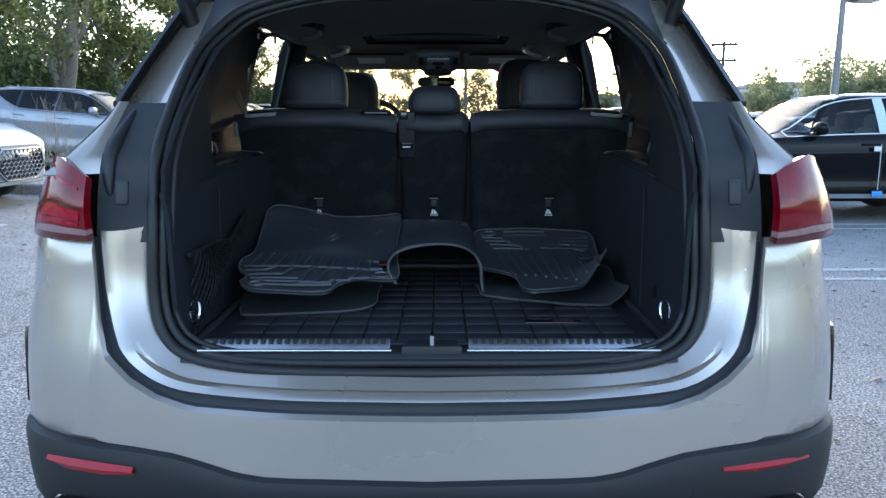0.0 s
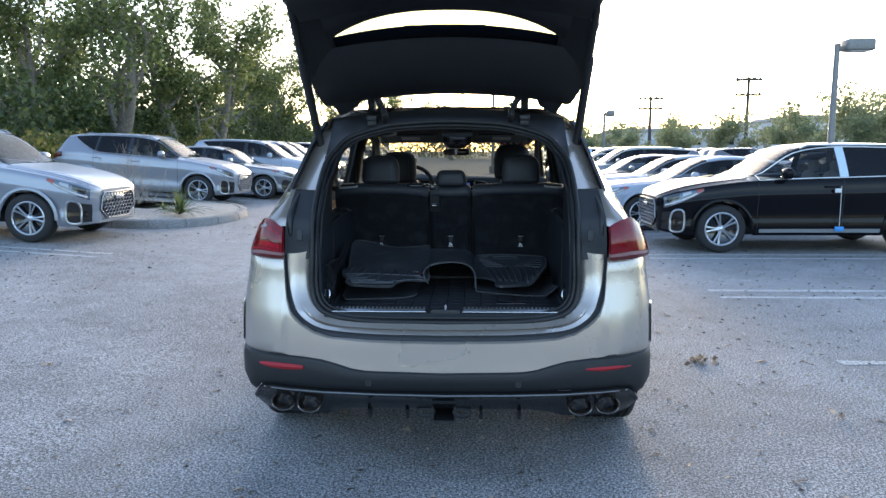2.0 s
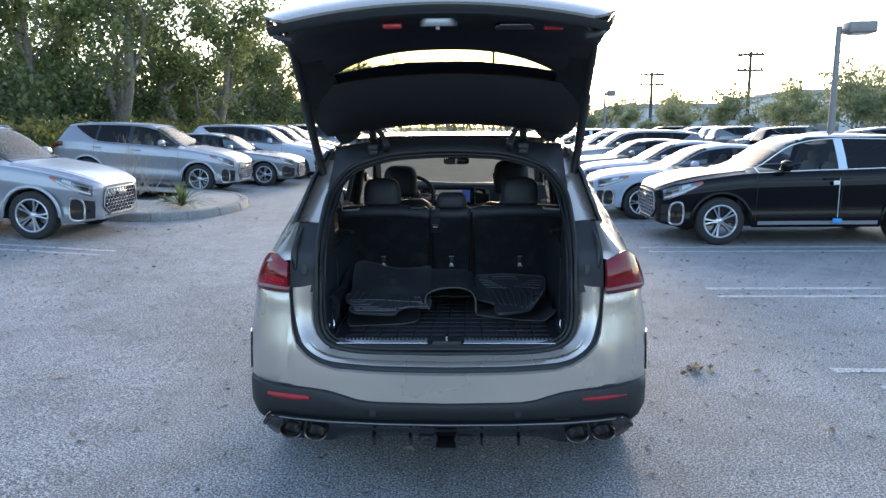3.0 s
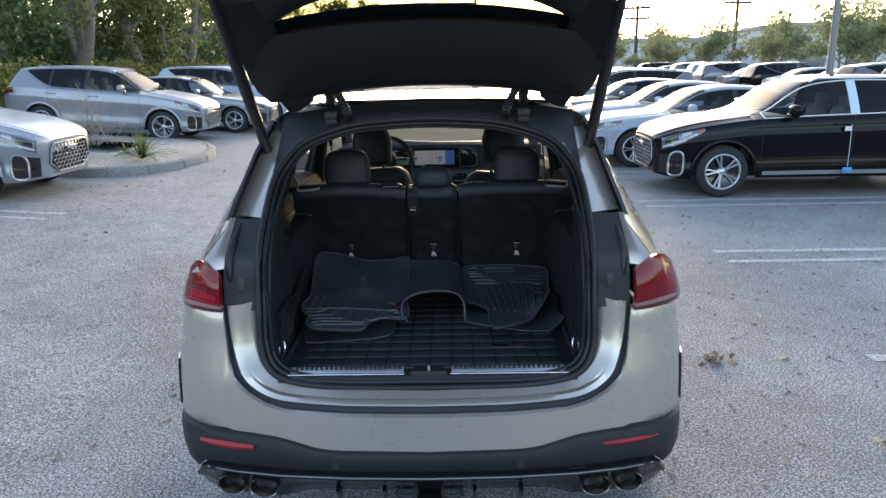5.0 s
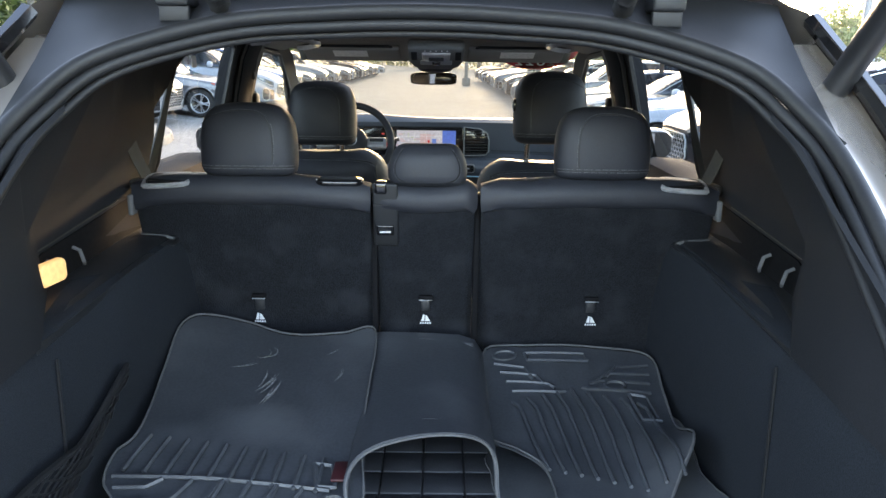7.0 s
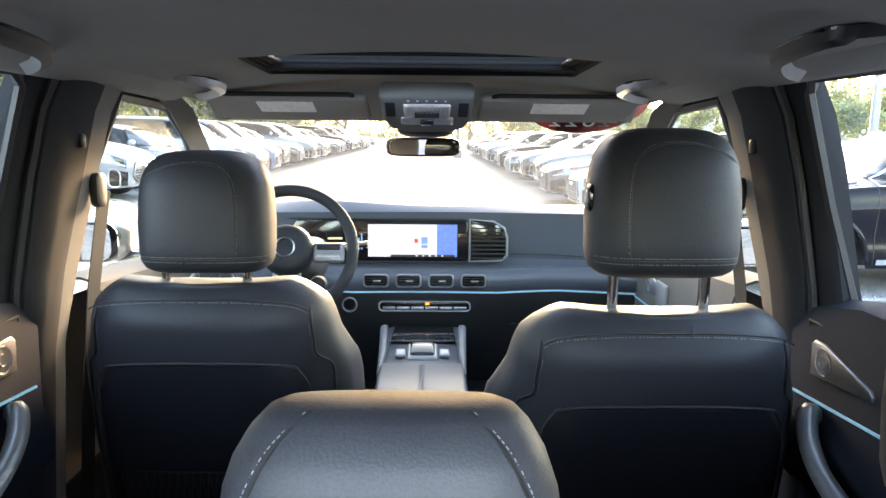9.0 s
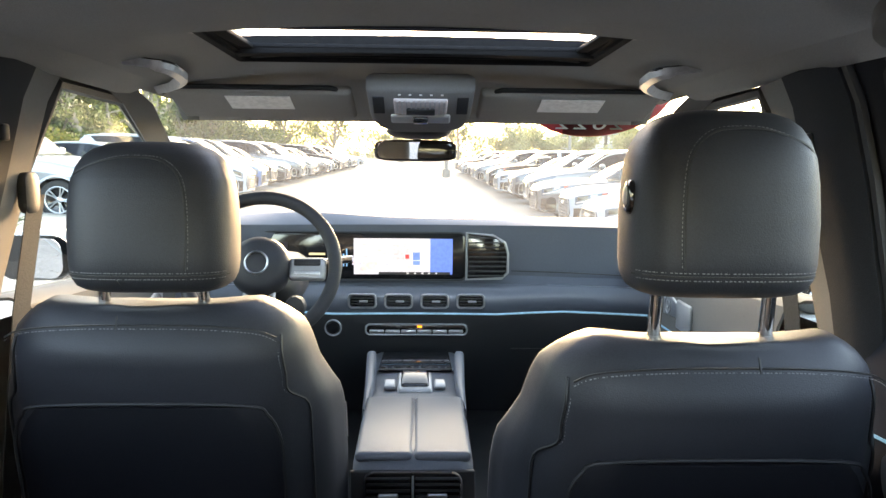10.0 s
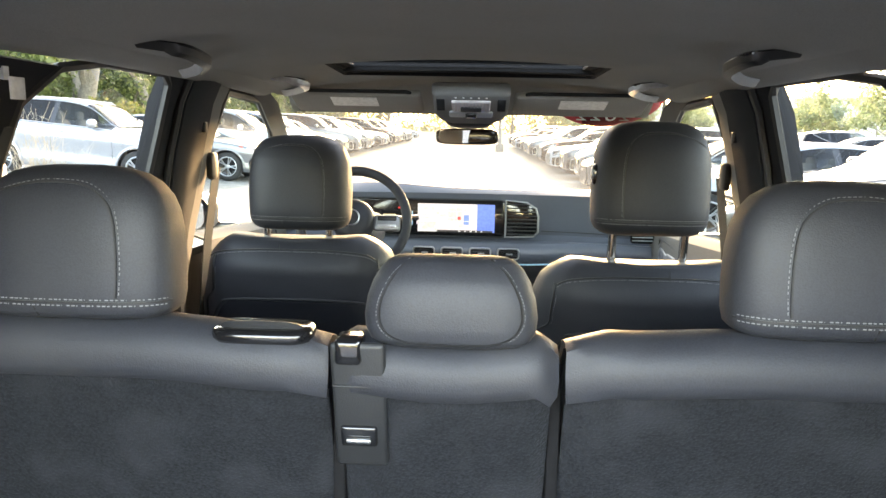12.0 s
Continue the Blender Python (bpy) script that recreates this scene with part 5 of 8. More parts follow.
for s in (-1, 1):
    panel = part("pillar_trim", sheet(jamb_strip(1.048, 1.36, 13, s, .010), .006), DARK_PLASTIC, suv, "black plastic trim beside the opening")
    part("clip_cover", box(s * .668, .058, 1.165, .028, .01, .055, .004, turn=pose(0, 0, 0, -12)), TRIM_PLASTIC, panel)
    bulge = [Vector((s * (x - .012), gasket_y(z) + .020, z)) for x, z in ((.742, 1.15), (.748, 1.20), (.748, 1.25), (.740, 1.30), (.728, 1.345))]
    part("cable_cover", tube(smooth_path(bulge, 4), [.004, .008, .011, .013, .015, .016, .017, .017, .017, .017, .016, .015, .014, .012, .010, .008, .004], 10), TRIM_PLASTIC, panel, "softly bulging black cover above the lamp")
    part("rear_pillar", sheet(jamb_strip(1.362, 1.655, 10, s, .055, 0, (0, .06, .38, .72, 1, 1.05), False), .005), SILVER, suv, "silver painted pillar beside the opening")
    edge = [(s * (lerp(REAR_EDGE, z) + .004), gasket_y(z) + .02, z) for z in [1.355 + .043 * i for i in range(9)]]
    corner = []
    for i in range(9):
        z = 1.20 + .165 * i / 8
        inner = Vector((s * float(np.interp(z, [1.05, 1.16, 1.25, 1.36], [.752, .756, .752, .738])), gasket_y(z) + .014, z))
        outer = Vector((s * lerp(REAR_EDGE, z), float(np.interp(z, [q[1] for q in REAR_PILLAR], [q[0] for q in REAR_PILLAR])) + .004, z))
        corner.append([inner.lerp(outer, t) + Vector((s * .006 * math.sin(math.pi * t), -.012 * math.sin(math.pi * t), 0)) for t in (0, .25, .5, .75, 1)])
    part("rear_shoulder", sheet(corner, -.004 * s), SILVER, suv, "silver shoulder above the tail lamp")
    part("quarter_trim", tube(edge, .015, 6), GLOSS_BLACK, suv)
    # tail lamp wrapping round the corner
    lamp = []
    for i in range(13):
        x = .752 + (.990 - .752) * (i / 12) ** .8
        top = float(np.interp(x, [.752, .80, .86, .90, .94, .97, .99], [1.200, 1.220, 1.242, 1.236, 1.206, 1.165, 1.12]))
        lamp.append([rear(s * x, 1.058 + (top - 1.058) * t, .014 + .016 * math.sin(math.pi * t)) for t in (0, .09, .14, .18, .4, .6, .8, .92, 1)])
    whole = part("tail_lamp", sheet([r[3:] for r in lamp], -.02), RED_LENS, suv, "glossy red tail lamp with dark upper facets")
    part("reversing_strip", sheet([r[1:4] for r in lamp], -.02), LAMP_FOOT, whole, "pale strip along the lamp's foot")
    for lo, hi, a, b, stuff in ((.22, .27, .772, .965, RED_GUIDE), (.30, .44, .768, .90, RED_GUIDE), (.46, .50, .765, .93, RED_DARK), (.74, .78, .775, .87, RED_GUIDE)):
        strip = []
        for i in range(13):
            x = a + (b - a) * i / 12
            top = float(np.interp(x, [.752, .80, .86, .90, .94, .97, .99], [1.200, 1.220, 1.242, 1.236, 1.206, 1.165, 1.12]))
            strip.append([rear(s * x, 1.058 + (top - 1.058) * t, .0165 + .016 * math.sin(math.pi * t)) for t in (lo, (lo + hi) / 2, hi)])
        part("light_guide", sheet(strip, -.004), stuff, whole)
    part("lamp_foot", sheet([r[0:2] for r in lamp], -.02), RED_DARK, whole)
    # side vent slot behind the wheel
    slot = [[rear(s * (a + (.83 - z) * .02), z, .005) + Vector((s * .004, 0, 0)) for a in (.966, .974, .983)] for z in (.83, .80, .74, .68, .645)]
    part("side_vent", sheet(slot, .006 * s), GLOSS_BLACK, suv, "slim black vent slot")

# lower bumper
def lower_skin():
    rows = []
    for i in range(61):
        x = -.992 + 1.984 * i / 60
        up = lerp(LOWLINE, abs(x))
        lo = lerp(((0, .462), (.2, .460), (.55, .466), (.80, .474), (.86, .466), (.885, .43), (.905, .425), (.94, .45), (.97, .49), (.992, .53)), abs(x))
        rows.append([rear(x, up + .002, -.008), rear(x, up - .004, .012), rear(x, up - .03, .017), rear(x, (up + lo) / 2, .012), rear(x, lo + .02, .010), rear(x, lo, -.004)])
    return sheet(rows, .004)


lower = part("lower_bumper", lower_skin(), DARK_PLASTIC, suv, "dark grey textured lower bumper")
for s in (-1, 1):
    pts = [(.855, .580, .574), (.80, .584, .566), (.72, .583, .563), (.645, .578, .568)]
    rows = [[rear(s * x, hi - .006, .020), rear(s * x, (hi + lo) / 2 - .006, .027), rear(s * x, lo - .006, .020)] for x, hi, lo in pts]
    part("rear_reflector", sheet(rows, .006), REFLECTOR, lower, "long red reflector")
    part("parking_sensor", lathe([(0, .006), (.016, .006), (.019, 0)], 14, Matrix.Translation(rear(s * .34, .505, .016)) @ pose(0, 0, 0, 90)), TRIM_PLASTIC, lower)
part("tow_cover_seam", tube([rear(.52, .47, .014), rear(.52, .535, .014), rear(.58, .535, .014), rear(.58, .47, .014)], .003, 4, closed=True), RUBBER, lower)


def diffuser():
    rows = []
    for i in range(73):
        x = -.895 + 1.79 * i / 72
        ax = abs(x)
        up = lerp(((0, .458), (.55, .462), (.80, .470), (.85, .464), (.875, .44), (.895, .41)), ax)
        lo = lerp(((0, .362), (.38, .360), (.47, .348), (.56, .326), (.80, .326), (.86, .345), (.895, .385)), ax)
        deep = 1 if ax > .55 else max(0, (ax - .46) / .09)
        rows.append([rear(x, up, .002), rear(x, up - .005, .022), rear(x, up - .016, .024), rear(x, up - .026, .010), rear(x, (up + lo) / 2, -.006 + .012 * deep), rear(x, lo + .012, -.014 + .020 * deep), rear(x, lo, -.03), rear(x, lo - .006, -.12)])
    return sheet(rows, .004)


diff = part("diffuser", diffuser(), GLOSS_BLACK, suv, "gloss black rear diffuser")
# Highlight of the gloss edge, put in as a thin satin line.
part("edge_highlight", tube([rear(-.84 + 1.68 * i / 40, lerp(((0, .449), (.55, .453), (.84, .459)), abs(-.84 + 1.68 * i / 40)), .025) for i in range(41)], .0028, 6), SATIN, diff, "thin satin line standing in for the edge highlight")
for x in (-.35, -.172, .172, .35):
    part("fin", prism([(-.06, .03), (.09, .03), (.09, .0), (.0, -.036), (-.02, -.03)], .014, Matrix.Translation((x - .007, .03, .335)) @ Matrix(((0, 0, 1), (1, 0, 0), (0, 1, 0))).to_4x4(), .002, 1), GLOSS_BLACK, diff)
for s in (-1, 1):
    for x in (.752, .625):
        m = Matrix.Translation(rear(s * x, .392, .030)) @ pose(0, 0, 0, 90) @ Matrix.Diagonal((.95, .74, 1, 1))
        part("exhaust_pipe", lathe([(.058, -.05), (.059, -.004), (.060, .002), (.057, .006), (.053, .003), (.050, -.004), (.047, -.03), (.046, -.16), (0, -.16)], 32, m), surface("dark_chrome", (.26, .23, .21), .2, metal=1.0, var=.1, bump=0) if "dark_chrome" not in bpy.data.materials else bpy.data.materials["dark_chrome"], suv, "round dark chrome exhaust tip")
hitch = part("tow_receiver", sheet([[(x, y, .345 + z) for y in (-.03, .18)] for x, z in ((-.048, -.034), (.048, -.034), (.048, .034), (-.048, .034), (-.048, -.034))], .012), TRIM_PLASTIC, suv, "square black tow hitch receiver")
part("chain_loop", tube([(-.085 + .038 * math.cos(t), -.01, .345 + .020 * math.sin(t)) for t in (2 * math.pi * k / 12 for k in range(12))], .010, 6, closed=True), TRIM_PLASTIC, hitch)
part("chain_loop", tube([(.085 + .038 * math.cos(t), -.01, .345 + .020 * math.sin(t)) for t in (2 * math.pi * k / 12 for k in range(12))], .010, 6, closed=True), TRIM_PLASTIC, hitch)
part("hitch_bar", box(0, .12, .345, .8, .05, .05, .008), TRIM_PLASTIC, hitch)

# header over the opening
rows = []
for i in range(25):
    x = -.62 + 1.24 * i / 24
    zg = float(np.interp(abs(x), [0, .15, .325, .50, .57, .62], [1.697, 1.692, 1.675, 1.62, 1.553, 1.50])) + .018
    zr = 1.775 - .05 * (abs(x) / .62) ** 2
    yr = .735 - .02 * (abs(x) / .62) ** 2
    yg = gasket_y(zg - .018) + .006
    rows.append([Vector((x, yg, zg)), Vector((x, yg + .03, zg + .01)), Vector((x, (yg + yr) / 2 + .02, (zg + zr) / 2)), Vector((x, yr - .01, zr - .012)), Vector((x, yr, zr))])
part("roof_header", sheet(rows, .005), DARK_PLASTIC, suv, "dark header over the boot opening")

# ---- tailgate: built shut, then swung up about its hinges ----
HINGE, SWING = Vector((0, .665, 1.755)), GATE
swing = Matrix.Translation(HINGE) @ pose(0, 0, 0, -SWING) @ Matrix.Translation(-HINGE)
OUTER = ((.085, 1.245, .675), (.03, 1.20, .70), (-.02, 1.14, .715), (-.05, 1.06, .718), (-.062, .97, .714), (-.055, .88, .70), (-.04, .81, .675), (-.02, .765, .635), (-.005, .745, .59))


def gate_rows(table, n=28, bow=.11, out=0.0, shrink=0.0):
    rows = []
    for y, z, w in table:
        w -= shrink
        rows.append([Vector((w * t, y - out + bow * (w * t / .8) ** 2 * (1 - .5 * abs(t) ** 4 * 0), z)) for t in (-1 + 2 * i / n for i in range(n + 1))])
    return rows


gate = part("tailgate", moved(sheet(gate_rows(OUTER), -.012), swing), SILVER, suv, "raised silver tailgate", sharp=50)
def on_gate(name, shape, material, label="", **kw):
    return part(name, moved(shape, swing), material, gate, label, **kw)


def gate_point(x, z, out=0.0):
    y = float(np.interp(-z, [-q[1] for q in OUTER], [q[0] for q in OUTER])) + .11 * (x / .8) ** 2
    return Vector((x, y - out, z))


on_gate("spoiler", sheet(gate_rows(((.565, 1.803, .60), (.53, 1.802, .62), (.47, 1.785, .645), (.42, 1.768, .65), (.44, 1.745, .645), (.53, 1.72, .62)), bow=.10), .006), SILVER, "silver roof spoiler")
on_gate("hinge_panel", sheet(gate_rows(((.562, 1.680, .615), (.556, 1.700, .625), (.560, 1.720, .630), (.552, 1.745, .628), (.564, 1.775, .615), (.570, 1.798, .60)), bow=.10), .004), GREY_PAINT, "dark painted edge of the tailgate")
glass_rows = gate_rows(((.515, 1.70, .60), (.40, 1.585, .64), (.25, 1.425, .68), (.11, 1.262, .715)), bow=.09)
pane = on_gate("rear_window", sheet(glass_rows, .004), HAZY_GLASS, "tinted rear window")
pane.visible_shadow = False
for s in (-1, 1):
    rows = []
    for i in range(11):
        x = .36 + (.71 - .36) * i / 10
        hi = 1.205 - .03 * (i / 10)
        lo = 1.178 - .085 * (i / 10)
        rows.append([gate_point(s * x, hi, .004), gate_point(s * x, (hi + lo) / 2, .014), gate_point(s * x, lo, .004)])
    on_gate("lid_lamp", sheet(rows, .006), RED_LENS, "red lamp strip on the tailgate")
# recess for the plate, with lamps and handle
recess = []
for z, inn in ((1.215, .0), (1.20, .028), (1.13, .034), (1.00, .034), (.96, .006), (.945, -.002)):
    recess.append([gate_point(x, z, .006 - inn * (1 if abs(x) < .33 else .2)) for x in (-.40, -.36, -.33, -.2, 0, .2, .33, .36, .40)])
on_gate("plate_recess", sheet(recess, -.003), SILVER)
on_gate("handle_bar", box(0, -.022, 1.195, .62, .03, .05, .012), DARK_PLASTIC, "dark strip with plate lamps")
for s in (-1, 1):
    on_gate("plate_lamp", box(s * .13, -.036, 1.182, .05, .02, .03, .005), CLEAR_LENS)
    on_gate("recess_pad", cushion(s * .29, -.035, 1.182, .13, .012, .035, 3, 14, 8), SILVER)
plate = on_gate("number_plate", prism(rounded(.305, .152, .012), .004, upright(0, -.040, 1.075)), BLACK_PRINT, "black dealer plate in a chrome frame")
frame_ring = [(x, y) for x, y in rounded(.318, .168, .016)]
part("plate_frame", moved(join(tube([Vector((x, -.044, 1.072 + y)) for x, y in frame_ring], .006, 6, closed=True), box(0, -.044, 1.000, .305, .008, .026, .003), box(0, -.044, 1.150, .06, .008, .014, .003)), swing), CHROME, plate, "bright chrome plate frame")
for i in range(4):
    part("ring_mark", moved(tube([(-.094 + .034 * i + .024 * math.cos(t), -.0415, 1.108 + .019 * math.sin(t)) for t in (2 * math.pi * k / 20 for k in range(20))], .0028, 4, closed=True), swing), WHITE_PRINT, plate)
part("red_mark", moved(box(.082, -.042, 1.106, .095, .003, .026, .001), swing), RED_PRINT, plate)


def lettering(name, text, size, m, material, parent, label=""):
    """Flat letters with a little depth, turned into a mesh. m maps the text's plane (x right, y up) into place."""
    cu = bpy.data.curves.new("t", "FONT")
    cu.body, cu.size, cu.extrude, cu.align_x, cu.align_y = text, size, .0006, "CENTER", "CENTER"
    o = bpy.data.objects.new("t", cu)
    scene.collection.objects.link(o)
    bpy.context.view_layer.update()
    me = bpy.data.meshes.new_from_object(o.evaluated_get(bpy.context.evaluated_depsgraph_get()))
    bpy.data.objects.remove(o)
    me.transform(m)
    me.materials.clear()
    me.materials.append(material)
    ob = new(name, me)
    ob.parent = parent
    if label:
        tagged(ob, label)
    return ob


face_out = pose(0, 0, 0, 90)
lettering("plate_lettering", "West Palm Beach", .034, swing @ Matrix.Translation((0, -.0425, 1.062)) @ face_out, WHITE_PRINT, plate)
lettering("frame_lettering", "West Palm Beach", .019, swing @ Matrix.Translation((.022, -.0495, 1.000)) @ face_out, BLACK_PRINT, plate)
part("red_word_bar", moved(box(-.085, -.0495, 1.000, .045, .002, .011, 0), swing), RED_PRINT, plate)
for sx in (-.085, .085):
    for sz in (1.005, 1.148):
        part("plate_screw", moved(lathe([(0, .006), (.008, .005), (.010, 0)], 12, Matrix.Translation((sx, -.046, sz)) @ pose(0, 0, 0, 90)), swing), STEEL, plate)

# inner side of the tailgate
INNER = ((.155, 1.225, .645), (.115, 1.16, .655), (.075, 1.06, .655), (.055, .96, .645), (.05, .87, .625), (.04, .79, .59), (.018, .752, .55))
trim = on_gate("tailgate_trim", sheet(gate_rows(INNER, bow=.10), .008), TRIM_PLASTIC, "black inner trim of the tailgate")
rim = []
for y, z, w, win in ((.62, 1.715, .61, .52), (.50, 1.60, .655, .555), (.36, 1.44, .70, .585), (.22, 1.29, .72, .60), (.165, 1.235, .705, .60)):
    rim.append((y, z, w - .020, win - .045))
for s in (-1, 1):
    rows = [[Vector((s * w, y + .10 * (w / .8) ** 2 - .05, z)), Vector((s * (w - .02), y + .02 + .10 * (w / .8) ** 2 - .02, z)), Vector((s * (w + win) / 2, y + .045, z)), Vector((s * win, y + .01, z)), Vector((s * (win - .012), y - .03, z))] for y, z, w, win in rim]
    on_gate("window_surround", sheet(rows, .004), TRIM_PLASTIC, "black trim beside the rear window")
def cross(y, z, w, h, bow=.08):
    return sheet([[Vector((x, y + bow * x * x + dy, z + dz)) for dy, dz in ((-.02, h / 2), (.03, h / 2 - .01), (.05, 0), (.03, -h / 2 + .01), (-.02, -h / 2))] for x in (-w + 2 * w * i / 20 for i in range(21))], .004)


UPPER = ((.535, 1.69, .575), (.562, 1.675, .61), (.552, 1.65, .635), (.49, 1.57, .66), (.43, 1.51, .670), (.35, 1.445, .675), (.29, 1.408, .665))
on_gate("upper_trim", sheet(gate_rows(UPPER, bow=.10), .006), TRIM_PLASTIC, "deep black trim above the rear window")
frit = []
for i in range(33):
    x = -.60 + 1.20 * i / 32
    frit.append([Vector((x, float(np.interp(z, [1.262, 1.425, 1.585, 1.70], [.11, .25, .40, .515])) + .09 * (x / .8) ** 2 + .008, z)) for z in (1.56, 1.50, 1.43, 1.398 + .02 * (abs(x) / .6) ** 2)])
on_gate("window_border", sheet(frit, .003), surface("black_glass_border", (.008, .012, .020), .12, var=.05, bump=0), "black printed border of the rear window")
on_gate("high_brake_light", box(0, .239, 1.412, .38, .008, .016, .003), GLOSS_BLACK, "dark housing of the high brake light")
rows = []
for i in range(33):
    x = -.665 + 1.33 * i / 32
    top = 1.290 + .12 * (abs(x) / .60) ** 3.0
    back = .045 + .09 * (x / .8) ** 2
    rows.append([Vector((x, .11 + (z - 1.262) * .925 + back + d, z)) for z, d in ((top, -.03), (top - .004, .0), (top - .02, .012), ((top + 1.225) / 2 - .01, .012), (1.225, .008))])
on_gate("lower_trim", sheet(rows, .006), TRIM_PLASTIC, "black trim below the rear window")
on_gate("edge_frame", join(sheet(gate_rows(((-.005, .745, .66), (.02, .748, .655), (.03, .755, .65)), bow=.11), .003)), DARK_PLASTIC)
for s in (-1, 1):
    on_gate("side_return", sheet([[gate_point(s * w, z, -.01), gate_point(s * (w - .01), z, -.05), gate_point(s * (w - .04), z, -.085)] for y, z, w in OUTER[:7]], .003), TRIM_PLASTIC)
    on_gate("side_flange", tube([gate_point(s * (w - .03), z, -.07) for y, z, w in OUTER], .012, 6), RUBBER)
    on_gate("buffer", lathe([(0, .02), (.012, .018), (.014, 0)], 12, Matrix.Translation((s * .45, .03, .77)) @ pose(0, 0, 0, -60)), RUBBER)
on_gate("warning_light", box(-.178, .072, .80, .075, .02, .028, .006), REFLECTOR, "small red warning light")
on_gate("warning_light", box(.45, .085, .83, .075, .02, .028, .006), REFLECTOR, "small red warning light")
latch = on_gate("gate_latch", prism([(-.075, .06), (.075, .06), (.055, -.035), (.03, -.05), (-.03, -.05), (-.055, -.035)], .03, upright(0, .045, .80), .006), SATIN, "grey latch cover")
part("latch_slot", moved(box(0, .078, .785, .016, .02, .05, .003), swing), CHROME, latch)
on_gate("pull_grip", box(.30, .08, .87, .16, .03, .05, .012), GLOSS_BLACK, "black pull handle recess")
on_gate("buttons", box(.30, .075, .81, .13, .015, .03, .005), GLOSS_BLACK)

# hinges, wiring and gas struts
for s in (-1, 1):
    hinge = part("hinge", join(box(s * .405, .655, 1.722, .055, .06, .03, .006), box(s * .405, .64, 1.700, .05, .012, .035, .003)), TRIM_PLASTIC, suv, "steel tailgate hinge")
    part("hinge_arm", moved(tube([(s * .405, .655, 1.735), (s * .405, .635, 1.75), (s * .405, .60, 1.74), (s * .405, .55, 1.70)], .022, 8), swing), TRIM_PLASTIC, hinge)
    boot = smooth_path([(s * .335, .655, 1.712), (s * .33, .60, 1.735), (s * .345, .585, 1.78), (s * .37, .60, 1.825)], 9)
    part("wiring_boot", tube(boot, [.015 + .004 * (i % 2) for i in range(len(boot))], 8), RUBBER, suv, "ribbed black wiring boot")
    foot = Vector((s * .672, .60, 1.575))
    head = swing @ Vector((s * .665, .10, 1.10))
    strut = part("gas_strut", tube([foot, foot.lerp(head, .6)], .022, 10), TRIM_PLASTIC, suv, "black tailgate strut")
    part("strut_rod", tube([foot.lerp(head, .6), head], .016, 8), TRIM_PLASTIC, strut)
    part("strut_socket", lathe([(0, .02), (.02, .016), (.024, 0), (.02, -.016), (0, -.02)], 10, Matrix.Translation(foot) @ pose(0, 0, 0, 0, 90)), TRIM_PLASTIC, strut)

# ---- boot and cabin of the silver SUV ----
def stitch(path, name="stitching", parent=None, step=.0055, r=.0008):
    """A row of short thread stitches along a path."""
    path = [Vector(p) for p in path]
    dots, left = [], 0.0
    for p, q in zip(path, path[1:]):
        d = (q - p).length
        while left < d:
            a, b = p.lerp(q, left / d), p.lerp(q, min(1, (left + step * .6) / d))
            dots.append(tube([a, b], r, 4))
            left += step
        left -= d
    if dots:
        part(name, join(*dots), THREAD, parent, kind="stuff")


def seam(path, parent, r=.0022, material=None):
    part("seam", tube(path, r, 5), material or RUBBER, parent)


# rear backrests
def backrest(x0, x1, z_top, dips, name_label):
    """Rear backrest: felt back, leather top roll. It leans back a little."""
    w = x1 - x0
    cols = 24

    def top_z(x):
        return z_top - sum(d * math.exp(-((x - cx) / s) ** 2) for cx, s, d in dips)
    rows = []
    for i in range(cols + 1):
        x = x0 + .006 + (w - .012) * i / cols
        e = min(1, min(i, cols - i) / 1.6)
        zt = top_z(x)
        inset = (1 - e) * .014
        rows.append([(x, 1.150 + inset, .80), (x, 1.140 + inset, 1.03), (x, 1.105 + inset, 1.17), (x, 1.070 + inset, zt - .046)])
    back = part("rear_backrest", sheet(rows, .012), CARPET, suv, name_label)
    rows = []
    for i in range(cols + 1):
        x = x0 + .006 + (w - .012) * i / cols
        e = min(1, min(i, cols - i) / 2.0)
        zt = top_z(x) - (1 - e) * .016
        f = (1 - e) * .014
        rows.append([(x, 1.078 + f, zt - .052), (x, 1.069 + f, zt - .049), (x, 1.066 + f, zt - .040), (x, 1.067 + f, zt - .026), (x, 1.072 + f, zt - .012), (x, 1.084, zt - .003), (x, 1.102, zt), (x, 1.124, zt - .007), (x, 1.144, zt - .03), (x, 1.158, zt - .075), (x, 1.24, .9), (x, 1.30, .72)])
    roll = part("leather_cover", sheet(rows, -.01), LEATHER, back, "black leather top roll")
    return back


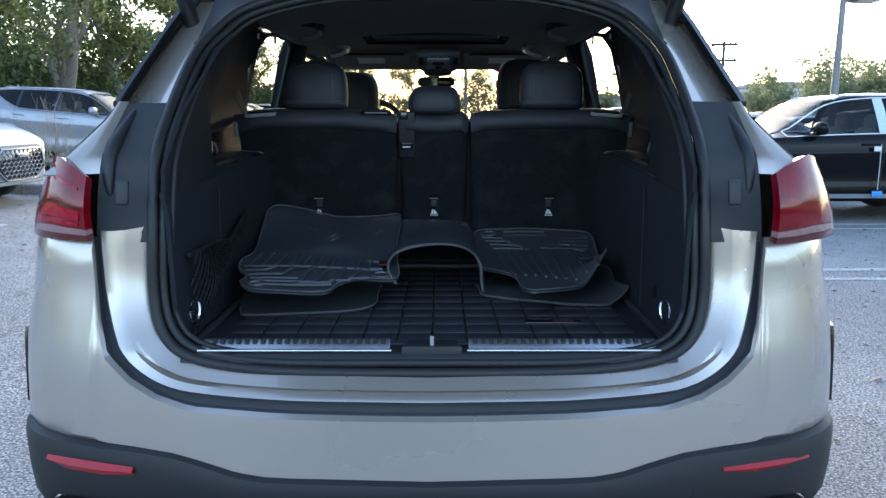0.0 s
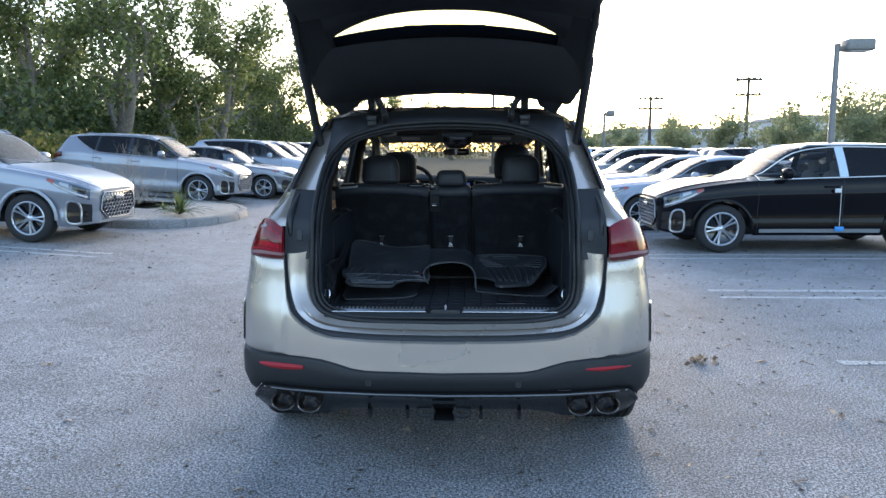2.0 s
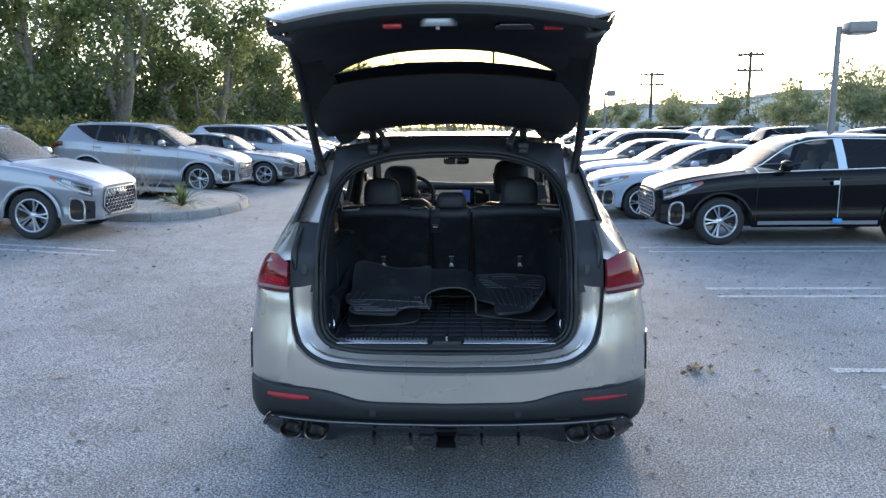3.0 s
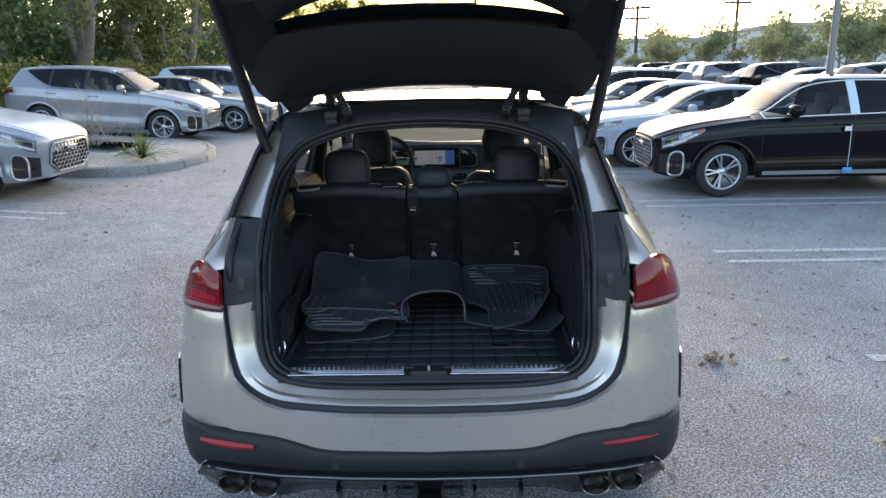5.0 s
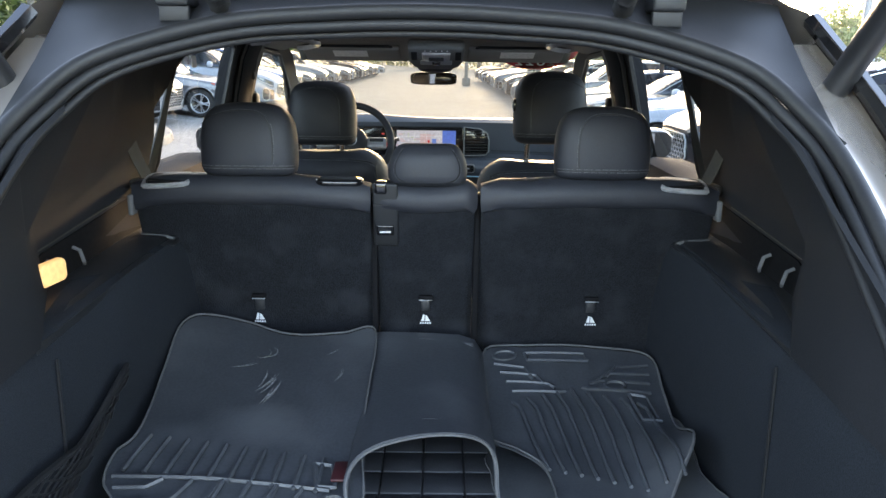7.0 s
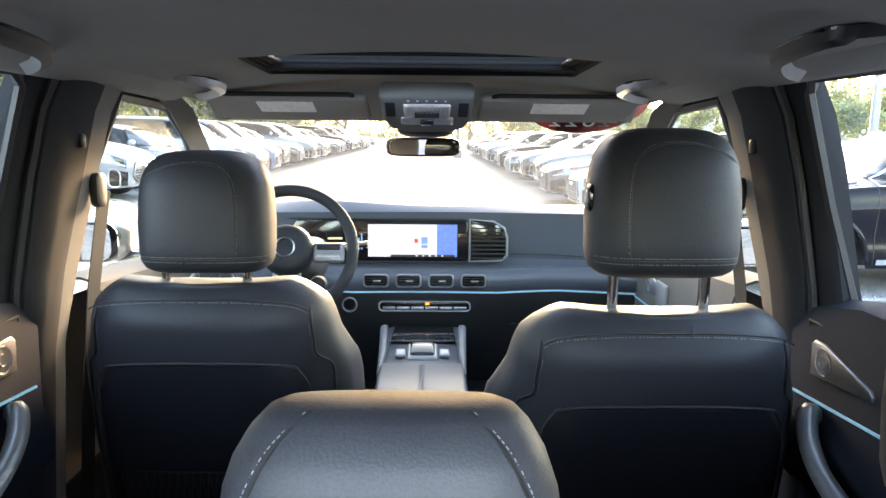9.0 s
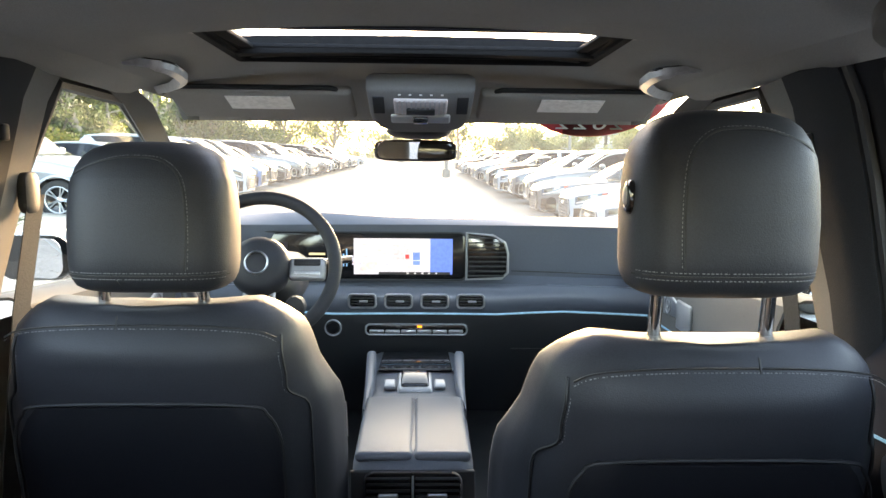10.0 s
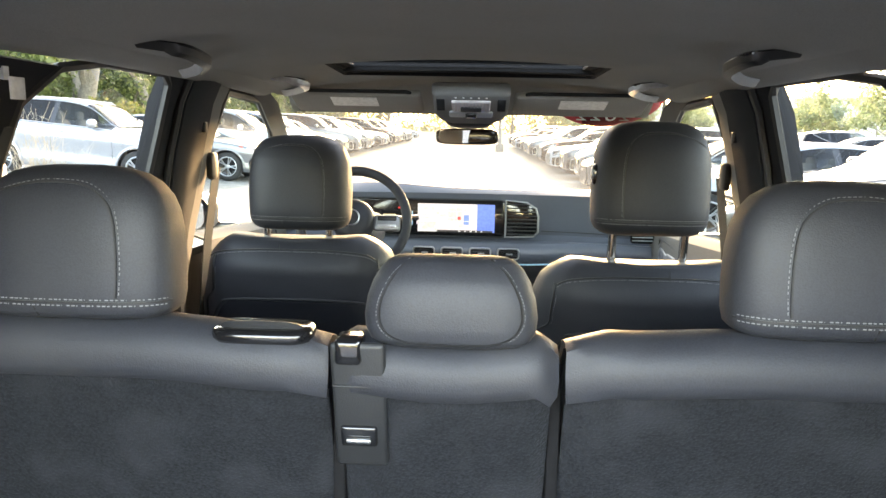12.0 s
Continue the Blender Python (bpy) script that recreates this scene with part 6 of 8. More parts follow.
back_l = backrest(-.703, -.128, 1.350, ((-.20, .08, .010), (-.67, .05, .008)), "left rear backrest with black felt back")
back_m = backrest(-.126, .124, 1.346, ((0, .10, .014),), "narrow middle rear backrest with felt back")
back_r = backrest(.128, .703, 1.350, ((.20, .08, .006), (.67, .05, .008)), "right rear backrest with black felt back")
for ob, x in ((back_l, -.425), (back_m, 0.0), (back_r, .425)):
    slot = part("anchor_slot", box(x, 1.130, 1.040, .036, .012, .011, .003), MATT_BLACK, ob, "dark anchor slot with bright lip")
    part("slot_lip", box(x, 1.124, 1.034, .034, .003, .0025, .001), SATIN, slot)
    part("anchor_flap", box(x, 1.137, 1.015, .024, .006, .030, .004), DARK_PLASTIC, ob)
    tag = part("anchor_tag", join(prism([(-.011, -.004), (-.006, .014), (-.002, .012), (-.003, -.004)], .002, upright(x, 1.128, .980)), prism([(-.001, -.004), (.000, .012), (.004, .010), (.012, -.004)], .002, upright(x, 1.128, .980))), WHITE_PRINT, ob, "small white anchor tag")
    part("tag_line", join(*(box(x - .012 + .006 * k, 1.128, .971, .004, .002, .004, 0) for k in range(5))), WHITE_PRINT, tag)
for s in (-1, 1):
    seam([(s * .44, 1.0595, 1.306), (s * .44, 1.060, 1.325), (s * .44, 1.067, 1.340), (s * .44, 1.094, 1.351)], back_l if s < 0 else back_r)
# release catch and belt guide beside the middle backrest
catch = part("release_catch", box(-.095, 1.073, 1.266, .060, .010, .165, .005, turn=pose(0, 0, 0, 15)), TRIM_PLASTIC, back_m, "black release catch plate")
part("catch_hole", box(-.097, 1.078, 1.228, .042, .008, .028, .004, turn=pose(0, 0, 0, 15)), GLOSS_BLACK, catch)
part("catch_bar", box(-.097, 1.073, 1.224, .028, .006, .006, .002), STEEL, catch)
part("catch_groove", box(-.095, 1.0595, 1.293, .058, .003, .003, .001), RUBBER, catch)
part("belt_slot", box(-.105, 1.066, 1.335, .030, .04, .030, .006), GLOSS_BLACK, catch)
bezel = part("release_lever", prism(rounded(.115, .062, .024), .016, Matrix.Translation((-.207, 1.092, 1.335)), .006), GLOSS_BLACK, back_l, "black release lever in its bezel")
part("lever_grip", tube(smooth_path([(-.252, 1.086, 1.343), (-.240, 1.080, 1.352), (-.174, 1.080, 1.352), (-.162, 1.086, 1.343)], 5), .006, 6), TRIM_PLASTIC, bezel)
for s in (-1, 1):
    ring = [(s * x, y, 1.338 + .20 * (y - 1.052) - .006 * (x - .57) / .1) for x, y in ((.576, 1.052), (.560, 1.066), (.566, 1.112), (.584, 1.124), (.655, 1.124), (.668, 1.110), (.664, 1.066), (.650, 1.052))]
    guide = part("belt_guide", tube(smooth_path(ring, 3, closed=True), .0065, 6, closed=True), PALE_GRIP, back_l if s < 0 else back_r, "grey belt guide frame")
    part("guide_hole", prism(rounded(.084, .056, .012), .006, pose(s * .614, 1.088, 1.3435, 11)), MATT_BLACK, guide)
# matt black blocks added as the shade in the slots between the backrests
for x, ob in ((-.127, back_l), (.126, back_r)):
    part("slot_shade", box(x, 1.135, 1.06, .014, .045, .50, .002), MATT_BLACK, ob)


DOME = ((0, .80, .62), (.02, .90, .80), (.06, .965, .93), (.14, .99, 1), (.35, 1.0, 1), (.55, .985, .97), (.70, .95, .90), (.81, .885, .80), (.89, .79, .67), (.95, .65, .50), (.985, .46, .32), (1, .22, .14))
BLOCK = ((0, .74, .55), (.015, .84, .70), (.045, .92, .84), (.10, .97, .94), (.18, .99, 1), (.40, 1.0, 1), (.60, .985, .96), (.74, .955, .88), (.83, .90, .78), (.90, .82, .66), (.95, .71, .52), (.98, .56, .38), (.995, .38, .22), (1, .22, .12))
WIDE = ((0, .70, .5), (.03, .83, .7), (.09, .93, .88), (.2, .985, .97), (.35, 1.0, 1), (.55, .97, 1), (.72, .91, .94), (.85, .83, .80), (.94, .74, .60), (.985, .64, .38), (1, .55, .2))


def headrest(parent, x, y, z, w, d, h, table, lean, posts, piped, label):
    """Padded headrest with a domed or a low wide outline; table: (height, width, depth) as shares."""
    m = pose(0, 0, 0, lean)
    c = Vector((x, y, z))
    hs = [t[0] for t in table]
    power = 3.2

    def at(u, v):
        """On the back face: u across from -1 to 1, v up from 0 to 1."""
        kw, kd = float(np.interp(v, hs, [t[1] for t in table])), float(np.interp(v, hs, [t[2] for t in table]))
        return c + m @ Vector((u * kw * w / 2, -kd * d / 2 * max(0, 1 - abs(u) ** power) ** (1 / power) - .0006, (v - .5) * h))

    def sup(t, k):
        return math.copysign(abs(t) ** (2 / k), t)
    rings = []
    for v, kw, kd in [(t, float(np.interp(t, hs, [q[1] for q in table])), float(np.interp(t, hs, [q[2] for q in table]))) for t in sorted(set(hs + [.10, .25, .45, .63, .76, .85, .92, .97]))]:
        rings.append([c + m @ Vector((kw * w / 2 * sup(math.cos(a), power), kd * d / 2 * sup(math.sin(a), power), (v - .5) * h)) for a in (2 * math.pi * k / 40 for k in range(40))])
    pad = part("headrest", loft(rings, closed=True, caps=True), LEATHER, parent, label, sharp=80)
    if piped == "panel":
        for s in (-1, 1):
            run = smooth_path([at(s * u, v) for u, v in ((.66, .97), (.74, .80), (.80, .5), (.77, .25), (.58, .10), (.0, .07))], 5)
            part("seam", tube(run, .0014, 4), RUBBER, pad)
            stitch([p + Vector((s * .003, 0, 0)) for p in run], parent=pad, step=.0036, r=.00042)
    else:
        side = piped
        run = smooth_path([at(side * u, v) for u, v in ((.56, .16), (.57, .35), (.56, .60), (.50, .76), (.30, .86), (0, .885), (-.4, .875), (-.8, .80), (-.97, .70))], 5)
        part("seam", tube(run, .0016, 4), RUBBER, pad)
        stitch([p + Vector((side * .004, 0, .003)) for p in run], parent=pad, r=.0005)
        part("seam", tube([at(u, .125) for u in np.linspace(-.99, .99, 26)], .0016, 4), RUBBER, pad)
        for v in (.105, .145):
            stitch([at(u, v) for u in np.linspace(-.97, .97, 26)], parent=pad)
        part("seam", tube([at(-.25 * side, .10), at(-.25 * side, .03)], .0014, 4), RUBBER, pad)
    for q in posts:
        part("post", tube([(x + q, y + .005, z - h / 2 + .02), (x + q, y + .012, z - h / 2 - .11)], .0095, 10), CHROME, pad, "chrome headrest post")
    return pad


headrest(back_l, -.420, 1.112, 1.440, .226, .115, .170, DOME, -4, (-.07, .07), 1, "left rear leather headrest with grey stitching")
headrest(back_r, .420, 1.112, 1.440, .226, .115, .170, DOME, -4, (-.07, .07), -1, "right rear leather headrest with grey stitching")
headrest(back_m, 0.004, 1.092, 1.386, .190, .10, .100, WIDE, -6, (), "panel", "low middle leather headrest with stitched panel")

# boot side linings
for s in (-1, 1):
    rows = []
    for y, xf, xt in ((.09, .585, .592), (.20, .595, .602), (.5, .605, .612), (.85, .60, .608), (1.00, .595, .603), (1.15, .585, .60)):
        lim = lerp(((.09, .600), (.45, .612), (.7, .73)), y)
        rows.append([(s * min(a, lim), b, c) for a, b, c in ((xf, y, .765), (xf + .004, y, .95), (xt, y, 1.10 + .05 * min(1, y)), (xt + .012, y, 1.15 + .04 * min(1, y)), (xt + .045, y, 1.158 + .04 * min(1, y)), (.72, y + .01, 1.16 + .04 * min(1, y)))])
    lining = part("boot_lining", sheet(rows, .01 * s), SIDE_FELT, suv, "dark grey felt lining of the boot side")
    part("side_ledge", sheet([[(s * (xt + .014), y, 1.152 + .04 * min(1, y)), (s * (xt + .03), y, 1.164 + .04 * min(1, y)), (s * .70, y + .004, 1.166 + .04 * min(1, y)), (s * .745, y + .006, 1.175 + .04 * min(1, y)), (s * .752, y + .006, 1.23 + .04 * min(1, y))] for y, xt in ((.42, .612), (.6, .612), (.85, .608), (1.0, .603), (1.17, .60))], .004 * s), TRIM_PLASTIC, lining, "black plastic ledge over the boot side")
    part("panel_seam", tube([(s * (.5925 + .004 * t), .47 + .03 * t, .80 + .34 * t) for t in (0, .25, .5, .75, 1)], .0028, 4), RUBBER, lining)
    part("ledge_trim", tube([(s * .612, .12, 1.145), (s * .622, .5, 1.165), (s * .622, .9, 1.186), (s * .612, 1.13, 1.192)], .012, 6), TRIM_PLASTIC, lining)
    rows = []
    for y, zlo in ((.10, 1.15), (.25, 1.16), (.45, 1.18), (.7, 1.19), (1.0, 1.2), (1.25, 1.21)):
        zt = lerp(((.10, 1.20), (.15, 1.24), (.27, 1.35), (.42, 1.48), (.56, 1.60), (.66, 1.64), (1.4, 1.66)), y)
        zm = (zlo + zt) / 2
        lim = lerp(((.10, .598), (.45, .600), (.62, .70), (.7, .75)), y)
        lean = lerp(((.1, 1), (.7, 1), (1.0, .35), (1.25, .05)), y)
        rows.append([(s * min(a, lim), y, c) for a, c in ((.72, zlo), (.735, zlo + (zm - zlo) * .6), (.715 - .02 * (zm - 1.2), zm), (.70 - .16 * lean * (zt - 1.2) / .46, zt - .02), (.655 - .15 * lean * (zt - 1.2) / .46, zt + .012))])
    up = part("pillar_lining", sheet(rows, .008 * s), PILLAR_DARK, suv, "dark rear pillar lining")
    part("recess_panel", sheet([[(s * lerp(((.64, .698), (.70, .712), (1.2, .712)), y), y, 1.196 + .01 * (y - .64)), (s * lerp(((.64, .700), (.70, .716), (1.2, .722)), y), y, 1.235), (s * lerp(((.64, .700), (.70, .716), (1.2, .724)), y), y, 1.262 + .07 * (y - .64))] for y in (.64, .70, .85, 1.0, 1.15)], .003 * s), MATT_BLACK, up, "black recess above the ledge")
    part("belt_strap", sheet([[(s * x, y, z), (s * (x - .010), y + .044, z - .004)] for x, y, z in ((.690, 1.115, 1.342), (.700, 1.110, 1.37), (.712, 1.095, 1.42), (.716, 1.090, 1.455))], .002), BELT_WEB, up, "grey belt strap")
    mouth = part("belt_outlet", tube(smooth_path([(s * .716, 1.06, 1.440), (s * .712, 1.10, 1.452), (s * .710, 1.18, 1.448), (s * .712, 1.20, 1.462), (s * .708, 1.12, 1.486), (s * .710, 1.07, 1.478)], 4, closed=True), .006, 6, closed=True), TRIM_PLASTIC, up, "black belt outlet in the pillar")
    part("outlet_hole", sheet([[(s * .716, y, z0), (s * .714, y, z1)] for y, z0, z1 in ((1.062, 1.444, 1.474), (1.10, 1.452, 1.484), (1.15, 1.451, 1.478), (1.195, 1.452, 1.462))], .003 * s), MATT_BLACK, mouth)
    part("belt_root", cushion(s * .700, 1.135, 1.325, .05, .05, .03, 3, 14, 8), BELT_WEB, up)
    part("cover_guide", box(s * .700, 1.075, 1.285, .012, .030, .050, .004), CONSOLE_CLOTH, up, "grey cover guide")
    part("lining_seam", tube([(s * .715, .35, 1.245), (s * .722, .7, 1.27), (s * .722, 1.05, 1.30)], .0022, 4), BELT_WEB, up)
    part("cover_bracket", tube(smooth_path([(s * .690, 1.085, 1.206), (s * .630, 1.082, 1.203), (s * .612, 1.080, 1.196), (s * .606, 1.080, 1.165)], 4), .006, 6), CONSOLE_CLOTH, lining, "grey cargo cover bracket")
    for y in (.70, .80):
        part("bag_hook", tube([(s * .708, y, 1.252), (s * .694, y, 1.246), (s * .688, y, 1.222), (s * .694, y + .012, 1.214)], .004, 6), CONSOLE_CLOTH, lining)
    part("tie_down_ring", tube([(s * (.575 - .012 * math.sin(t)), .19 + .01 * math.cos(t), .862 + .026 * math.cos(t)) for t in (2 * math.pi * k / 14 for k in range(14))], .004, 6, closed=True), CHROME, lining, "chrome tie-down ring")
    part("airbag_tag", box(s * .60, 1.29, 1.615, .004, .03, .03, .001), WHITE_PRINT, up)
lamp = part("boot_lamp", prism(rounded(.070, .044, .012), .018, pose(-.690, .665, 1.240, 90, 0, 90 - 8), .005), glowing("warm_lamp_lens", (1.0, .60, .26), .05), suv, "small lit warm boot lamp")
part("lamp_filament", cushion(-.678, .662, 1.240, .008, .022, .016, 2.4, 12, 8), glowing("lamp_filament", (1.0, .80, .45), .16), lamp)
# bracket and socket on the right, towards the tailgate
holder = part("hook_bracket", join(box(.694, .575, 1.243, .006, .007, .052, .002), box(.694, .605, 1.243, .006, .007, .052, .002), box(.696, .59, 1.218, .006, .03, .006, .002)), CONSOLE_CLOTH, suv, "grey bracket in the boot side")
part("bracket_pin", tube([(.694, .59, 1.22), (.684, .59, 1.235)], .003, 6), STEEL, holder)
part("latch_hole", lathe([(0, .004), (.012, .004), (.016, .001), (.018, 0)], 16, pose(.592, .335, .875, 0, -90)), MATT_BLACK, suv, "dark round socket in the boot side")
# luggage net hanging on the left lining
def net_top(y):
    return lerp(((.17, 1.005), (.35, 1.005), (.50, .985), (.69, 1.045)), y)


net = [tube([(-.572, y, net_top(y)) for y in np.linspace(.17, .69, 14)], .006, 6), tube([(-.574, y, .80 + .23 * (y - .17) / .52) for y in np.linspace(.17, .69, 14)], .004, 5)]
for i in range(-5, 15):
    for way in (1, -1):
        pts = []
        for k in range(9):
            v = k / 8
            y = .17 + .038 * (i + way * (v - .5) * 5 + 2.5)
            if .17 <= y <= .69:
                lo = .80 + .23 * (y - .17) / .52
                pts.append((-.570 - .006 * math.sin(9 * v + i), y, lo + (net_top(y) - lo) * v))
        if len(pts) > 1:
            net.append(tube(pts, .0022, 4))
tagged(part("luggage_net", join(*net), RUBBER), "black stretchy luggage net along the boot side", "net", kind="stuff")

# boot floor, sill and liner
part("boot_floor", box(0, .62, .745, 1.20, 1.10, .03, .004), CARPET, suv)
sill = part("boot_sill", sheet([[(x, y, z) for y, z in ((.035, .784), (.045, .800), (.06, .806), (.10, .806), (.125, .796), (.145, .775))] for x in (-.56 + 1.12 * i / 20 for i in range(21))], .006), TRIM_PLASTIC, suv, "black plastic loading sill")
for s in (-1, 1):
    strip = part("sill_plate", box(s * .305, .076, .812, .43, .034, .006, .002, turn=pose(0, 0, 0, 38)), STEEL, sill, "brushed steel sill plate with black studs")
    for i in range(22):
        part("stud", box(s * (.105 + .0185 * i), .080, .822, .010, .014, .003, .001, turn=pose(0, 0, 0, 38)), RUBBER, strip)
    part("plate_lip", box(s * .305, .052, .808, .44, .010, .006, .002), CHROME, strip)
striker = part("striker_housing", prism([(-.068, -.028), (.068, -.028), (.056, .022), (-.056, .022)], .05, Matrix.Translation((0.006, .075, .770)) , .006), TRIM_PLASTIC, sill, "black striker housing")
part("striker", tube([(.006, .055, .815), (.006, .055, .838), (.006, .085, .838), (.006, .085, .815)], .005, 8), CHROME, striker)


def cargo_liner():
    top = thing("cargo_liner", "black rubber cargo liner with ribbed squares covering the boot floor", "cargo liner")
    out = rounded(1.165, .95, .05, 6)
    part("tray", prism(out, .012, Matrix.Translation((.004, .635, .762)), .003), MAT_RUBBER, top)
    part("raised_lip", tube([(x + .004, y + .635, .782) for x, y in rounded(1.165, .95, .05, 6)], [.011] * 28, 8, closed=True), MAT_RUBBER, top, "raised rubber edge")
    pad = None
    for i in range(11):
        for k in range(12):
            x, y = -.476 + .0873 * k, .239 + .078 * i
            o = part("raised_square", box(0, 0, 0, .0840, .0750, .008, .003, 2), MAT_RUBBER, top) if pad is None else new("raised_square", pad.data)
            if pad is None:
                pad = o
            else:
                o.parent = top
                o.matrix_parent_inverse = pad.matrix_parent_inverse
            o.location = (x, y, .776)
    part("label_plate", box(.33, .375, .780, .15, .028, .008, .003), GLOSS_BLACK, top, "dark moulded label plate")
    part("label_mark", box(.36, .375, .7845, .06, .010, .001, 0), surface("dull_red_mark", (.10, .012, .012), .6, bump=0), top)


cargo_liner()


def folded_mat(name, label, outline, m, height, ridge, seed, rim=True, strokes=()):
    """A rubber floor mat: wavy sheet cut to an outline, raised rim, raised ridges."""
    rnd = np.random.default_rng(seed)
    top = thing(name, label, "floor mat", "stacked floor mats")
    o = smooth_path([(x, y, 0) for x, y in outline], 6, closed=True)
    cx, cy = sum(p.x for p in o) / len(o), sum(p.y for p in o) / len(o)

    def lift(x, y):
        return height(x, y) + .006 * noise.noise((x * 6, y * 6, seed))
    rows = []
    for k in range(9):
        t = 1 - k / 8.0
        rows.append([m @ Vector((cx + (p.x - cx) * t, cy + (p.y - cy) * t, lift(cx + (p.x - cx) * t, cy + (p.y - cy) * t))) for p in o] )
    rows = [r + [r[0]] for r in rows]
    part("mat_sheet", sheet(rows, .005), DUSTY_MAT, top)
    if rim:
        part("rim", tube([m @ Vector((p.x, p.y, lift(p.x, p.y) + .005)) for p in o], .0024, 6, closed=True), WORN_EDGE, top, "raised rim with worn grey edge")
    for a in strokes:
        n = 8
        pts = []
        for (x0, y0), (x1, y1) in zip(a, a[1:]):
            pts += [(x0 + (x1 - x0) * i / n, y0 + (y1 - y0) * i / n) for i in range(n)]
        pts.append(a[-1])
        part("ridge", tube([m @ Vector((x, y, lift(x, y) + .006)) for x, y in pts], ridge * .85, 5), DUSTY_MAT, top)
    return top


# driver's side mats, lying folded on the left; local y runs towards the seats
def run(*p):
    """Height along y, from a few pairs."""
    return lambda x, y: lerp(p, y)


def lifted(pts, table):
    """Draws the near ends of a mat up and back, where its deep rim stands off the floor."""
    return [(.06 + (x - .06) * lerp(table, y), -1.05 + (y + 1.05) * lerp(table, y)) for x, y in pts]


L_LIFT = ((.44, .925), (.50, .934), (.55, .943), (.62, .957), (.70, .975), (.90, 1.0), (1.1, 1.0))
R_LIFT = ((.49, .905), (.60, .945), (.72, .972), (.80, .985), (.95, 1.0), (1.1, 1.0))
left_rise = run((.32, .086), (.40, .100), (.46, .104), (.548, .124), (.66, .140), (.90, .172), (1.06, .205))


def left_height(x, y):
    return left_rise(x, y) + .035 * max(0, min(1, (-x - .36) / .2)) * max(0, min(1, (y - .78) / .2))



L_OUT = [(-.570, 1.03), (-.45, 1.055), (-.30, 1.02), (-.20, 1.03), (-.122, 1.05), (-.118, .80), (-.112, .66), (-.102, .57), (-.13, .540), (-.22, .548), (-.275, .515), (-.31, .462), (-.42, .462), (-.52, .472), (-.565, .515), (-.558, .565), (-.588, .60), (-.590, .655), (-.565, .70), (-.575, .86)]
grooves = [[(-.535 + .039 * i, .690 - .005 * i), (-.560 + .041 * i, .618 - .004 * i)] for i in range(10)]
grooves += [[(-.575, .608), (-.38, .604), (-.165, .585)]]
grooves += [[(-.565 + .012 * i, .588 - .024 * i), (-.505 + .052 * i, .588 - .023 * i), (-.478 + .054 * i, .602 - .002 * i)] for i in range(5)]
grooves += [[(-.365 + .05 * i, .600 - .004 * i), (-.405 + .052 * i, .500 + .012 * i), (-.345 + .052 * i, .498 + .014 * i)] for i in range(4)]
grooves += [[(-.20, .635), (-.165, .632), (-.155, .590), (-.19, .592), (-.20, .635)]]
grooves += [[(-.155 + .024 * math.cos(t), .562 + .014 * math.sin(t)) for t in np.linspace(0, 6.28, 12)], [(-.515 + .024 * math.cos(t), .500 + .013 * math.sin(t)) for t in np.linspace(0, 6.28, 12)]]
base = Matrix.Translation((0, 0, .776))
left_mat = folded_mat("floor_mat", "black ribbed rubber floor mat with chalky smears, lying on another", lifted(L_OUT, L_LIFT), base, left_height, .0056, 3, strokes=[lifted(g, L_LIFT) for g in grooves])
# chalky scuffs and smears on the smooth half
rnd = random.Random(12)
for cx, cy, turn, long, bend, n in ((-.345, .935, 1.2, .055, 1.6, 2), (-.405, .880, .5, .05, .4, 2), (-.335, .835, 1.3, .07, .3, 4), (-.325, .790, 1.5, .06, .2, 4), (-.20, .955, .7, .03, .2, 1), (-.18, .86, 1.2, .05, .4, 2)):
    for k in range(n):
        a0, ox, oy = turn + rnd.uniform(-.25, .25), rnd.uniform(-.012, .012), rnd.uniform(-.015, .015)
        pts = []
        for i in range(9):
            t = i / 8 - .5
            a = a0 + bend * t
            pts.append((cx + ox + long * t * math.cos(a), cy + oy + long * t * math.sin(a)))
        part("scuff", sheet([[base @ Vector((x - w * math.sin(a0), y + w * math.cos(a0), left_height(x, y) + .006 * noise.noise((x * 6, y * 6, 3)) + .0062)) for w in (-.002 * (1 - abs(i / 4 - 1)) - .0002, .002 * (1 - abs(i / 4 - 1)) + .0002)] for i, (x, y) in enumerate(pts)], .0004), CHALK, left_mat)
part("mat_label", box(-.140, .540, .776 + left_height(-.14, .54) + .012, .026, .060, .005, .002), surface("dull_dark_red_mark", (.045, .008, .010), .5, bump=0), left_mat, "dark red moulded label")
folded_mat("floor_mat", "black rubber floor mat lying under another mat in the boot", [(-.54, .45), (-.50, .422), (-.40, .43), (-.30, .448), (-.21, .475), (-.168, .512), (-.165, .60), (-.19, .88), (-.50, .90), (-.56, .62)], base, run((.42, .008), (.55, .014), (.9, .05)), .004, 5)
# passenger's mats on the right
R_OUT = [(.154, 1.09), (.28, 1.10), (.42, 1.10), (.56, 1.07), (.565, .94), (.553, .80), (.547, .70), (.50, .64), (.457, .592), (.40, .54), (.33, .505), (.292, .494), (.272, .53), (.265, .59), (.262, .66), (.25, .72), (.20, .765), (.148, .80), (.150, .92)]
right_rise = run((.345, .096), (.51, .074), (.67, .068), (.77, .072), (.95, .100), (1.10, .142))


def right_height(x, y):
    return right_rise(x, y) + .11 * max(0, min(1, (x - .43) / .12)) * math.exp(-((y - .60) / .14) ** 2)



